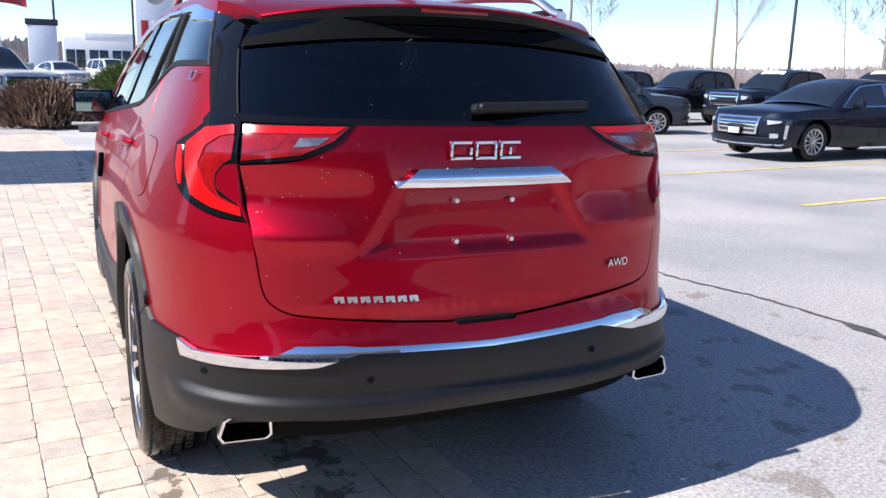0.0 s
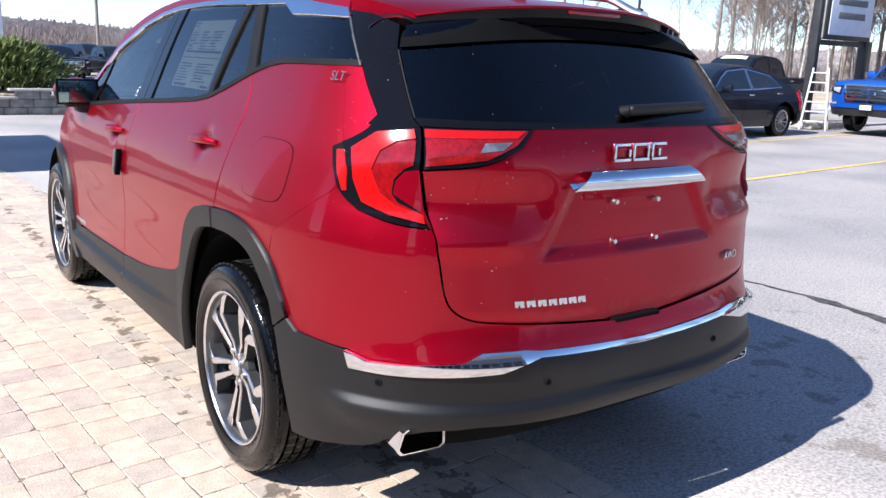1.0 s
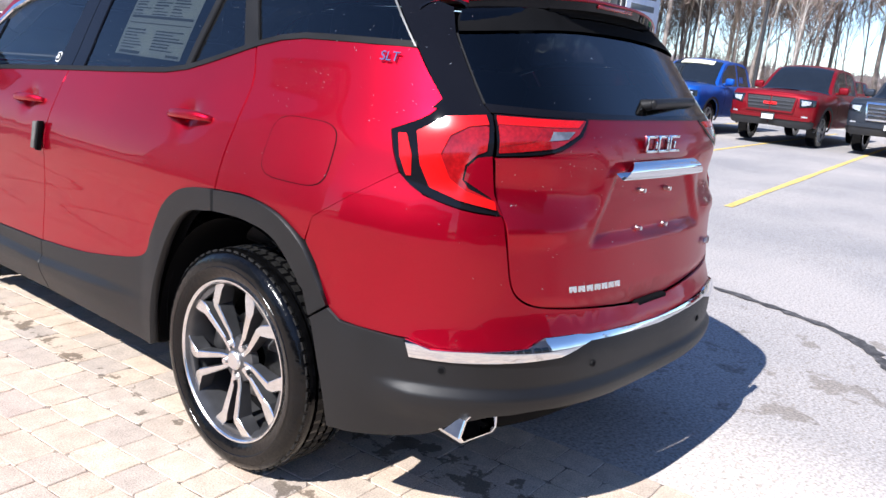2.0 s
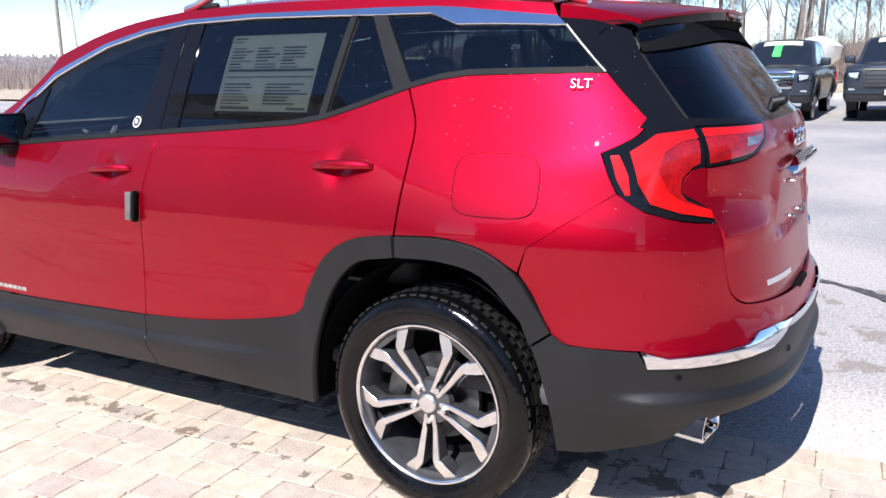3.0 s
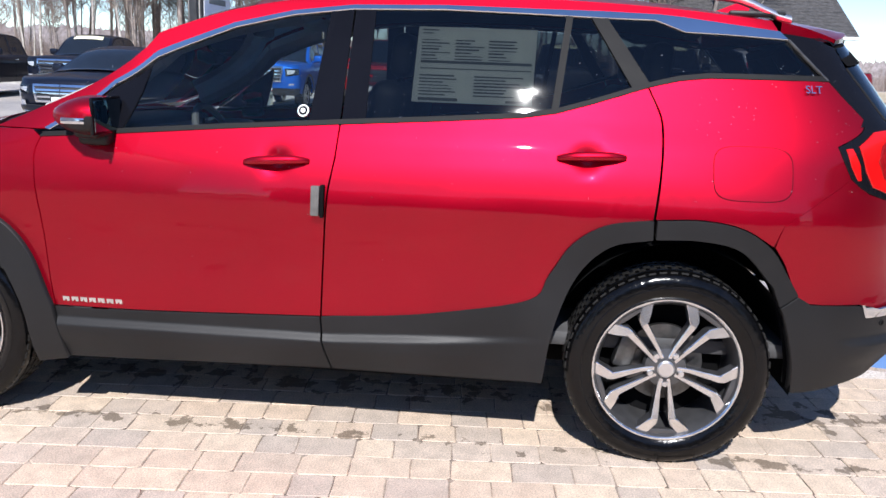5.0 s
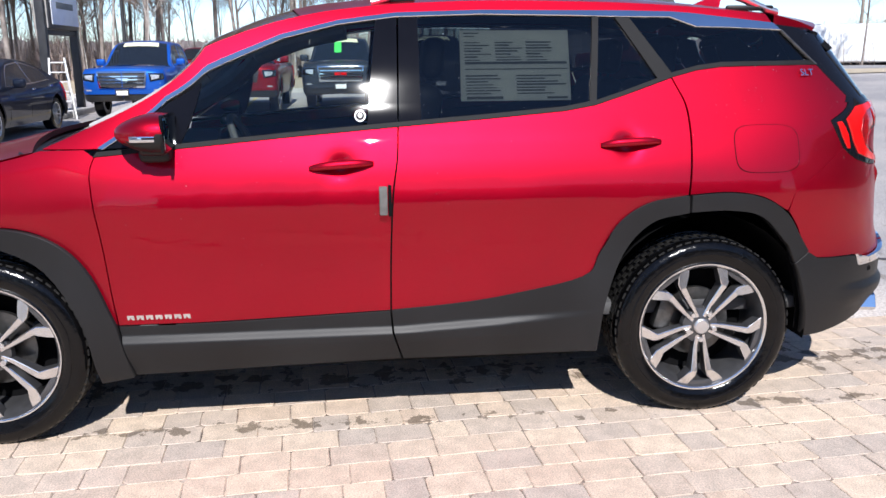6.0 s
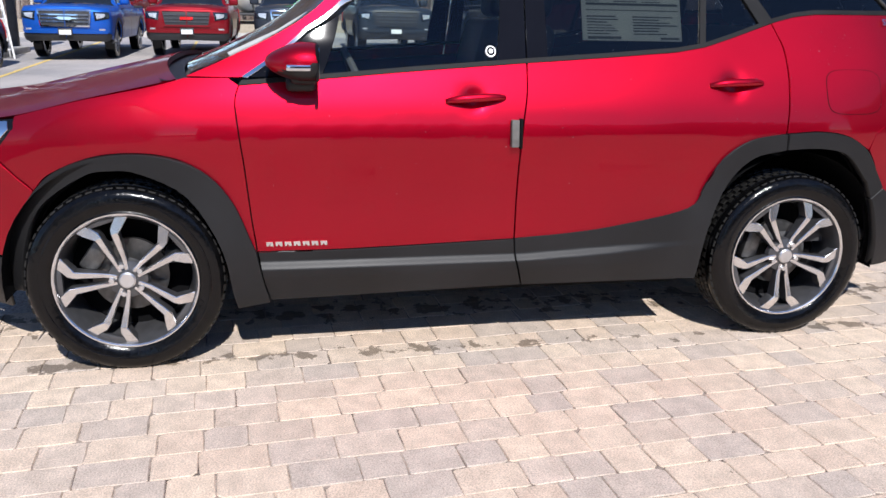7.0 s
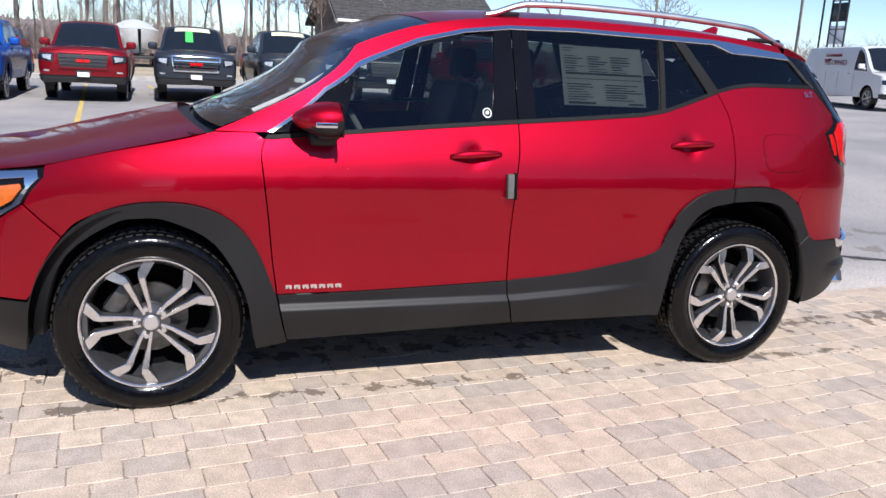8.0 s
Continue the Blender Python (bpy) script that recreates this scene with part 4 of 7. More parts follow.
guard = empty("door_edge_guard", Matrix.Translation(p) @ pose(0, 0, 0, 0, 6, 0), "dark grey foam guard clipped to the door edge", "door guard")
boxed("foam_block", (-0.008, 0.012, 0), (0.028, 0.030, 0.105), FOAM, guard, bevel=0.004)
boxed("clip_strip", (-0.007, -0.012, 0.0), (0.022, 0.012, 0.115), BLACK, guard, bevel=0.002)

# mirrors
for s in (1, -1):
    bm = bmesh.new()
    bmesh.ops.create_icosphere(bm, subdivisions=4, radius=1)
    for v in bm.verts:
        x, y, z = v.co
        q = (abs(x) ** 2.6 + abs(y) ** 2.6 + abs(z) ** 2.6) ** (-1 / 2.6)
        x, y, z = x * q, y * q, z * q
        y = max(y, -0.42)
        taper = 1 - 0.22 * (x > 0) * x - 0.42 * max(y, 0) ** 1.4
        x *= 1 - 0.30 * max(y, 0) ** 1.4
        v.co = (s * (-0.905 + 0.108 * x), 2.055 + (0.115 if y < 0 else 0.135) * y, 1.166 + 0.068 * z * taper + 0.008 * x)
    house = part("mirror", bm, RED, suv, "folded-out door mirror with red cap and black base", angle=50)
    house.data.materials.append(CLAD)
    for f in house.data.polygons:
        f.material_index = int(f.center.z < 1.158 - 0.25 * (f.center.y - 2.055))
    bm = bmesh.new()
    block(bm, (s * -0.885, 2.055, 1.108), (0.17, 0.095, 0.040), 0.018, segments=3)
    block(bm, (s * -0.845, 2.065, 1.085), (0.13, 0.11, 0.055), 0.02, segments=3)
    part("mirror_base", bm, CLAD, house)
    boxed("mirror_glass", (s * -0.905, 2.0035, 1.166), (0.182, 0.004, 0.108), MIRROR, house, bevel=0.0015)
    boxed("mirror_rim", (s * -0.905, 2.0095, 1.166), (0.204, 0.012, 0.128), GLOSS, house, bevel=0.005)
    boxed("indicator", (s * -1.005, 2.075, 1.150), (0.018, 0.085, 0.022), CHROME, house, bevel=0.004)

# roof rails and aerial
for s in (1, -1):
    bm = bmesh.new()
    rings = []
    for k in np.linspace(0, 1, 36):
        y = 1.28 - 1.66 * k
        foot = min(k, 1 - k)
        lift = 0.048 * smooth_step(foot / 0.13)
        x, z = 0.548 - 0.01 * k, float(EDGE(y)) + 0.020 + lift
        rings.append([bm.verts.new((-s * (x + 0.019 * math.cos(a)), y, z + 0.016 * math.sin(a) - 0.003)) for a in np.linspace(0, 2 * math.pi, 10, endpoint=False)])
    for a, b in zip(rings, rings[1:]):
        for i in range(10):
            bm.faces.new((a[i], a[(i + 1) % 10], b[(i + 1) % 10], b[i]))
    bm.faces.new(rings[0]), bm.faces.new(rings[-1])
    part("roof_rail", bm, SATIN, suv, "satin silver roof rail")
    for y, d in ((1.19, 0.16), (-0.26, 0.2)):
        bm = bmesh.new()
        block(bm, (-s * 0.545, y, float(EDGE(y)) + 0.020), (0.020, d, 0.022), 0.008)
        part("rail_foot", bm, CLAD, suv)
bm = bmesh.new()
fin = [(-0.10, 0.0), (-0.115, 0.055), (-0.085, 0.062), (0.02, 0.018), (0.075, 0.0)]
for x in (-1, 1):
    vs = [bm.verts.new((x * 0.016 * (1 - z * 12 / 1.0 * 0.9 if z < 0.06 else 0.25), -0.26 + y, 1.628 + z)) for y, z in fin]
    bm.faces.new(vs if x > 0 else vs[::-1])
bm.verts.ensure_lookup_table()
for i in range(5):
    j = (i + 1) % 5
    bm.faces.new((bm.verts[i], bm.verts[j], bm.verts[j + 5], bm.verts[i + 5]))
part("roof_aerial", bm, RED, suv, smooth=False)

# tail wiper
wiper = part("wiper_cover", block(bmesh.new(), (0.20, -0.838, 1.278), (0.40, 0.03, 0.034), 0.014, Euler((0.5, -0.02, 0.12)), 3), CLAD, suv, "black wiper arm")
part("wiper_pivot", rod(bmesh.new(), (0.012, -0.81, 1.262), (0.012, -0.865, 1.275), 0.022, 0.016, 14), CLAD, suv)

# exhaust tips and parking sensors
for s in (1, -1):
    bm = bmesh.new()
    turn = Matrix.Translation((-0.672 * s, -0.822, 0.384)) @ pose(0, 0, 0, 0, 0, -6 * s)
    loops = []
    for depth, grow in ((0.22, 1.02), (0.0, 1.16), (-0.006, 1.14), (-0.006, 1.03), (0.0, 1.0), (0.15, 0.9)):
        ring = []
        for x, z in ((-0.056, -0.030), (0.050, -0.030), (0.064, -0.020), (0.062, 0.024), (0.052, 0.033), (-0.040, 0.033), (-0.052, 0.026), (-0.066, -0.016)):
            ring.append(bm.verts.new(turn @ Vector((x * grow * s, depth, z * grow))))
        loops.append(ring)
    for a, b in zip(loops, loops[1:]):
        for i in range(8):
            bm.faces.new((a[i], a[(i + 1) % 8], b[(i + 1) % 8], b[i]))
    part("exhaust_tip", bm, CHROME, suv, "chrome trapezoid exhaust tip", angle=30)
    bm = bmesh.new()
    bm.faces.new([bm.verts.new(turn @ Vector((x * s * 0.8, 0.12, z * 0.8))) for x, z in ((-0.056, -0.030), (0.050, -0.030), (0.064, 0.0), (0.052, 0.033), (-0.045, 0.033), (-0.066, -0.01))])
    part("exhaust_bore", bm, BLACK, suv)
for u, z in ((-0.499, 0.546), (-0.85, 0.545)):
    for s in (1, -1):
        p, n = lifted(BODY, 0.012, np.array(u), np.array(z), np.array((0, 1.3, 0.8)))
        flip = np.array([s, 1, 1])
        sensor = part("parking_sensor", rod(bmesh.new(), ((p - 0.01 * n) * flip).tolist(), ((p + 0.003 * n) * flip).tolist(), 0.012, 0.011, 16), TRIM, suv)
        part("sensor_face", rod(bmesh.new(), (p * flip).tolist(), ((p + 0.0045 * n) * flip).tolist(), 0.007, 0.007, 12), BLACK, sensor)
boxed("gate_release", (0.0, -0.955, 0.668), (0.20, 0.03, 0.028), BLACK, suv, bevel=0.008)

# inner shell, wheel wells, floor and cabin
hull = [(MID, 1.20), (MID, 0.33), (-0.36, 0.32)] + flow(ARCH_R[::-1], 3) + [(0.45, 0.30), (2.2, 0.28)] + flow(ARCH_F, 3) + [(2.85, 0.26), (FRONT, 0.25), (FRONT, 0.88), (3.0, 0.86), (2.80, 0.90), (2.5, 1.02), (2.2, 1.05), (1.2, 1.13), (0.5, 1.18), (0.1, 1.28), (-0.36, 1.34), (-0.42, 1.20)]
panel("inner_shell", hull, BLACK, suv, BODY, side=0, off=-0.055, thick=0.002, step=0.1)
for y in (0.0, 2.725):
    for s in (1, -1):
        verts, faces = [], []
        for x in (-0.875, -0.50):
            verts += [(s * x, y + 0.435 * math.cos(a), 0.355 + 0.455 * math.sin(a)) for a in np.linspace(-0.15, math.pi + 0.15, 25)]
        faces = [[i, i + 1, i + 26, i + 25] for i in range(24)] + [[25 + i for i in range(25)]]
        put("wheel_well", verts, faces, BLACK, suv)
boxed("underbody", (0, 1.45, 0.285), (1.10, 3.9, 0.10), BLACK, suv, bevel=0.03)
boxed("underbody", (0, 1.36, 0.29), (1.70, 1.75, 0.09), BLACK, suv, bevel=0.03)
boxed("rear_axle", (0, 0.0, 0.34), (1.3, 0.10, 0.10), BLACK, suv, bevel=0.03)
boxed("cabin_floor", (0, 1.0, 0.42), (1.60, 3.2, 0.06), CABIN, suv, bevel=0.02)
headroof = spanned(lambda v: v, lambda v: EDGE(v) - 0.035, lambda v: 0.05 * smooth_step((v - 0.9) / 0.65), lambda v: 0.045 + 0 * v)
sheet("headlining", headroof, cross[2:-2], np.linspace(-0.3, 1.5, 14), HEADLINER, suv, up=(0, 0, -1))
bm = bmesh.new()
block(bm, (0, 2.22, 0.92), (1.50, 0.50, 0.26), 0.08, segments=4)
block(bm, (0, 2.45, 1.03), (1.44, 0.36, 0.10), 0.04, segments=3)
block(bm, (0, 1.75, 0.66), (0.30, 0.9, 0.34), 0.05)
part("dashboard", bm, CABIN, suv)
boxed("screen", (0, 1.965, 1.04), (0.24, 0.015, 0.14), GLOSS, suv, bevel=0.006)
for x in (-0.37, 0.37):
    for y, mat in ((1.30, SEAT), (0.32, SEAT)):
        bm = bmesh.new()
        block(bm, (x, y + 0.12, 0.72), (0.50, 0.52, 0.16), 0.06, segments=4)
        block(bm, (x, y - 0.17, 1.02), (0.48, 0.14, 0.60), 0.06, Euler((0.25, 0, 0)), 4)
        part("cabin_seat", bm, mat, suv)
        bm = bmesh.new()
        block(bm, (x, y - 0.27, 1.41), (0.25, 0.09, 0.17), 0.04, Euler((0.12, 0, 0)), 4)
        rod(bm, (x - 0.06, y - 0.25, 1.28), (x - 0.06, y - 0.26, 1.38), 0.007), rod(bm, (x + 0.06, y - 0.25, 1.28), (x + 0.06, y - 0.26, 1.38), 0.007)
        part("headrest", bm, mat, suv)
bm = bmesh.new()
tilt = Matrix.Translation((-0.37, 1.80, 1.02)) @ pose(0, 0, 0, 66, 0, 0)
ring = [[bm.verts.new(tilt @ Vector(((0.175 + 0.015 * math.cos(b)) * math.cos(a), (0.175 + 0.015 * math.cos(b)) * math.sin(a), 0.015 * math.sin(b)))) for b in np.linspace(0, 2 * math.pi, 8, endpoint=False)] for a in np.linspace(0, 2 * math.pi, 36, endpoint=False)]
for i in range(36):
    for j in range(8):
        bm.faces.new((ring[i][j], ring[(i + 1) % 36][j], ring[(i + 1) % 36][(j + 1) % 8], ring[i][(j + 1) % 8]))
part("steering_wheel", bm, CABIN, suv)
bm = bmesh.new()
block(bm, (-0.37, 1.79, 1.02), (0.13, 0.04, 0.11), 0.02, Euler((0.4, 0, 0)), 3)
block(bm, (-0.37, 1.80, 1.03), (0.33, 0.02, 0.03), 0.008, Euler((0.4, 0, 0)), 2)
part("wheel_hub", bm, SATIN, suv)
for sd in (1, -1):
    bm = bmesh.new()
    us = np.linspace(1.42, 2.36, 9)
    pts = [BODY(u, float(EDGE(u)) - 0.03) * np.array([sd, 1, 1]) + np.array([sd * 0.075, -0.02, -0.01]) for u in us]
    for p, q in zip(pts, pts[1:]):
        rod(bm, p.tolist(), q.tolist(), 0.045, 0.045, 8)
    part("pillar_trim", bm, HEADLINER, suv, "pale cloth trim inside the windscreen pillar")
    boxed("sun_visor", (sd * 0.33, 1.50, 1.545), (0.40, 0.16, 0.02), HEADLINER, suv, bevel=0.008, turn=Euler((-0.25, 0, 0)))
boxed("inside_mirror", (0, 1.72, 1.50), (0.24, 0.03, 0.06), CABIN, suv, bevel=0.012)
boxed("load_floor", (0, -0.45, 0.80), (1.25, 0.75, 0.04), CABIN, suv, bevel=0.01)

# window stickers
label = empty("price_sticker", Matrix(), "pale paper price sticker behind the rear door glass", "sticker")
def stuck(name, u0, u1, z0, z1, mat, parent, off, lean=0.008):
    return panel(name, [(u0 + lean, z0), (u1 + lean, z0), (u1, z1), (u0, z1)], mat, parent, BODY, off=off, thick=0.0006, step=0.1)
stuck("sheet_of_paper", 0.945, 0.520, 1.256, 1.520, PAPER, label, -0.014)
random.seed(4)
for z0, z1, cols in ((1.49, 1.512, ((0.93, 0.86),)), (1.40, 1.485, ((0.93, 0.82), (0.81, 0.70), (0.69, 0.58))), (1.275, 1.36, ((0.93, 0.76),)), (1.275, 1.36, ((0.735, 0.53),))):
    for a, b in cols:
        rows = int((z1 - z0) / 0.011)
        for r in range(rows):
            z = z0 + (r + 0.5) * 0.011
            stuck("line_of_print", a, a - (a - b) * random.uniform(0.45, 0.98), z, z + random.choice((0.003, 0.004, 0.005)), INK, label, -0.0128, 0.0)
for z in (1.372, 1.392):
    stuck("rule_of_print", 0.93, 0.535, z, z + 0.006 * (z > 1.38) + 0.003, INK, label, -0.0128, 0.0)
stuck("block_of_print", 0.93, 0.79, 1.262, 1.272, INK, label, -0.0128, 0.0)
stuck("block_of_print", 0.62, 0.54, 1.262, 1.270, INK, label, -0.0128, 0.0)
dot = empty("round_sticker", Matrix(), "small round white ring sticker on the front door glass", "sticker")
circle = [(1.335 + 0.021 * math.cos(a), 1.207 + 0.021 * math.sin(a)) for a in np.linspace(0, 2 * math.pi, 24, endpoint=False)]
panel("disc", circle, WHITE, dot, BODY, off=-0.006, thick=0.0008, step=0.1)
panel("dark_ring", [(1.335 + (u - 1.335) * 0.74, 1.207 + (z - 1.207) * 0.74) for u, z in circle], GLOSS, dot, BODY, off=-0.0045, thick=0.0008, step=0.1)
panel("bright_core", [(1.335 + (u - 1.335) * 0.4, 1.207 + (z - 1.207) * 0.4) for u, z in circle], WHITE, dot, BODY, off=-0.003, thick=0.0008, step=0.1)

# wheels
hub = Matrix()
TYRE = [(-0.085, 0.250), (-0.100, 0.262), (-0.112, 0.285), (-0.1150, 0.300), (-0.1172, 0.302), (-0.1172, 0.305), (-0.1152, 0.307), (-0.1145, 0.318), (-0.112, 0.330), (-0.103, 0.346), (-0.090, 0.354), (-0.072, 0.358)]
tread = [(-0.072, 0.358), (-0.060, 0.3585), (-0.058, 0.351), (-0.050, 0.351), (-0.048, 0.359), (-0.022, 0.3595), (-0.020, 0.352), (-0.011, 0.352), (-0.009, 0.3595), (0.009, 0.3595), (0.011, 0.352), (0.020, 0.352), (0.022, 0.3595), (0.048, 0.359), (0.050, 0.351), (0.058, 0.351), (0.060, 0.3585), (0.072, 0.358)]


def spoke(k, sgn):
    """One bent spoke of the wheel; the five large openings lie at 90 degrees and every 72 from there."""
    a0 = radians(90 + 72 * k)
    def at(r, d):
        return np.array([r * math.cos(radians(d)), r * math.sin(radians(d))])
    knots = [(at(0.034, 18.0), 0.0155), (at(0.085, 23.0), 0.0175), (at(0.186, 26.6), 0.0260), (at(0.199, 25.6), 0.0345), (at(0.232, 20.4), 0.0390), (at(0.2575, 17.0), 0.0410)]
    left, right = [], []
    for i, (p, w) in enumerate(knots):
        d = knots[min(i + 1, 5)][0] - knots[max(i - 1, 0)][0]
        o = np.array([-d[1], d[0]]) / np.linalg.norm(d) * w / 2
        left.append(p + o), right.append(p - o)
    bm = bmesh.new()
    flat = [(float(np.hypot(*q)), a0 + sgn * math.atan2(q[1], q[0])) for q in right + left[::-1]]
    face = [bm.verts.new((-0.090 - 0.012 * smooth_step(1 - abs(r - 0.17) / 0.1) + 0.010 * (r < 0.11), r * math.cos(a), r * math.sin(a))) for r, a in flat]
    back = [bm.verts.new((-0.045, r * math.cos(a), r * math.sin(a))) for r, a in flat]
    n = len(flat)
    tops = [bm.faces.new((face[i], face[i + 1], face[n - 2 - i], face[n - 1 - i])) for i in range(n // 2 - 1)]
    for i in range(n):
        bm.faces.new((face[i], face[(i + 1) % n], back[(i + 1) % n], back[i]))
    rim = [e for e in {e for t in tops for e in t.edges} if sum(f in tops for f in e.link_faces) == 1]
    bmesh.ops.bevel(bm, geom=rim, offset=0.0028, segments=1, affect="EDGES")
    return bm


def two_tone(ob, second):
    """Faces that look outwards keep the first surface, the flanks take the second."""
    ob.data.materials.append(second)
    for f in ob.data.polygons:
        f.material_index = 0 if abs(f.normal.x) > 0.6 else 1


def build_wheel():
    w = turned("wheel", [(-0.098, 0.262), (-0.103, 0.259), (-0.101, 0.251), (-0.092, 0.247), (-0.07, 0.236), (0.05, 0.222), (0.09, 0.225)], POCKET, suv, "five double-spoke alloy wheel, machined face with dark pockets", 72)
    turned("rim_lip", [(-0.0985, 0.2640), (-0.1060, 0.2620), (-0.1060, 0.2570), (-0.101, 0.2520), (-0.090, 0.2470)], MACHINED, w, n=72)
    turned("tyre", TYRE + tread + [(-x, r) for x, r in TYRE[::-1]], RUBBER, w, "black tyre, wet and shiny sidewall", 96, 30)
    bm = bmesh.new()
    for k in range(60):
        a = 2 * math.pi * k / 60
        for x, d in ((-0.081, 0.02), (-0.035, 0.05), (0.0, 0.0), (0.035, 0.05), (0.081, 0.02)):
            t = Matrix.Translation((0, 0, 0)) @ Euler((a + d, 0, 0)).to_matrix().to_4x4() @ Matrix.Translation((x, 0.3566 if abs(x) < 0.08 else 0.3515, 0)) @ Euler((0, 0, (0.25 if x > 0 else -0.25) * (abs(x) > 0.08))).to_matrix().to_4x4() @ Matrix.Diagonal((0.024, 0.0065, 0.024, 1))
            bmesh.ops.create_cube(bm, size=1, matrix=t)
    part("tread", bm, TREAD, w, smooth=False)["kind"] = "stuff"
    for k in range(5):
        for sgn in (1, -1):
            s = part("spoke", spoke(k, sgn), MACHINED, w, angle=20)
            two_tone(s, POCKET)
        a = radians(90 + 36 + 72 * k)
        c, s_ = math.cos(a), math.sin(a)
        part("lug_nut", rod(bmesh.new(), (-0.06, 0.057 * c, 0.057 * s_), (-0.088, 0.057 * c, 0.057 * s_), 0.0125, 0.0105, 6), SATIN, w)
        bm = bmesh.new()
        block(bm, (-0.080, 0.240 * c, 0.240 * s_), (0.022, 0.026, 0.105), 0.005, Euler((a, 0, 0)))
        part("rim_ledge", bm, POCKET, w)
    turned("hub_disc", [(-0.082, 0.0), (-0.084, 0.03), (-0.078, 0.045), (-0.07, 0.072), (-0.05, 0.078)], POCKET, w, n=40)
    turned("centre_cap", [(-0.094, 0.0), (-0.094, 0.026), (-0.089, 0.031), (-0.080, 0.031)], SATIN, w, n=32)
    turned("brake_disc", [(0.0, 0.05), (-0.004, 0.05), (-0.004, 0.142), (0.018, 0.142)], STEEL, w, n=48)
    bm = bmesh.new()
    block(bm, (-0.012, 0.135, 0.045), (0.06, 0.07, 0.13), 0.012, Euler((0.3, 0, 0)))
    part("brake_caliper", bm, STEEL, w)
    turned("inner_barrel", [(0.055, 0.0), (0.055, 0.225)], BLACK, w, n=40)
    return w


first = build_wheel()
spots = [(-0.79, 0.0, 0, -2.0), (-0.79, 2.725, 0, 17.5), (0.85, 0.0, 180, 10.0), (0.85, 2.725, 180, 40.0)]
for k, (x, y, turn, spin) in enumerate(spots):
    m = Matrix.Translation((x, y, 0.3555)) @ pose(0, 0, 0, 0, 0, turn) @ pose(0, 0, 0, spin, 0, 0)
    if k == 0:
        first.matrix_world = m
    else:
        copy_thing(first, m).parent = suv


# the side away from the walk stands a little further out
for ob in suv.children_recursive:
    if ob.type == "MESH" and ob is not first and not ob.name.startswith("wheel.") and (ob.parent is suv or not ob.parent.name.startswith("wheel")) and ob.name.split(".")[0] not in ("trim_badge",):
        co = np.zeros(len(ob.data.vertices) * 3)
        ob.data.vertices.foreach_get("co", co)
        co = co.reshape(-1, 3)
        co[:, 0] += 0.062 * smooth_step((co[:, 0] - 0.30) / 0.42)
        ob.data.vertices.foreach_set("co", co.ravel())

# ---- parked vehicles ----
DARKGLASS = material("dark car glass", (0.012, 0.016, 0.022), rough=0.04, vary=0.1, specular=0.8)
PLASTIC = material("black bumper plastic", (0.02, 0.02, 0.022), rough=0.5, vary=0.1)
LAMP = material("headlamp glass", (0.48, 0.49, 0.52), rough=0.12, metal=0.3, vary=0.3, scale=40)
PLATE = material("white plate card", (0.8, 0.8, 0.78), rough=0.4, vary=0.04)
BANNER = material("cream window banner", (0.85, 0.82, 0.55), rough=0.6, vary=0.05)
GREEN = material("green window tag", (0.08, 0.75, 0.12), rough=0.6, vary=0.05)
ALLOY = material("alloy wheel silver", (0.6, 0.6, 0.6), rough=0.3, metal=0.8, vary=0.1, scale=20)


def car_wheel(parent, x, y, r, rim, dark=False, count=6):
    """Tyre, deep dark rim and a bright spoked face with a lip and a cap."""
    s = -1 if x < 0 else 1
    w = turned("wheel", [(s * -0.10, r * 0.6), (s * -0.11, r * 0.93), (s * -0.09, r), (s * 0.09, r), (s * 0.11, r * 0.93), (s * 0.105, rim + 0.01), (s * 0.09, rim)], RUBBER, parent, n=32)
    w.location = (x, y, r)
    turned("rim", [(s * 0.095, rim + 0.012), (s * 0.10, rim), (s * 0.02, rim * 0.93), (s * 0.01, 0.02)], POCKET, w, n=32)
    turned("rim_lip", [(s * 0.098, rim + 0.012), (s * 0.106, rim + 0.002), (s * 0.100, rim - 0.014), (s * 0.085, rim - 0.016)], POCKET if dark else ALLOY, w, n=32)
    bm = bmesh.new()
    wide = 2 * math.pi * rim / count * 0.22
    for k in range(count):
        a = 2 * math.pi * (k + 0.25) / count
        c, d = math.cos(a), math.sin(a)
        ring = []
        for q, h in ((rim * 0.16, wide * 0.5), (rim * 0.97, wide)):
            for o, deep in ((-h / 2, 0.088), (h / 2, 0.088), (h / 2, 0.05), (-h / 2, 0.05)):
                ring.append(bm.verts.new((s * (deep + (0.008 if q > rim * 0.5 else 0)), q * c - o * d, q * d + o * c)))
        for i in range(4):
            bm.faces.new((ring[i], ring[(i + 1) % 4], ring[4 + (i + 1) % 4], ring[4 + i]))
    rod(bm, (s * 0.05, 0, 0), (s * 0.096, 0, 0), rim * 0.26, rim * 0.2, 14)
    part("spokes", bm, POCKET if dark else ALLOY, w)
    return w


BUILT = {}


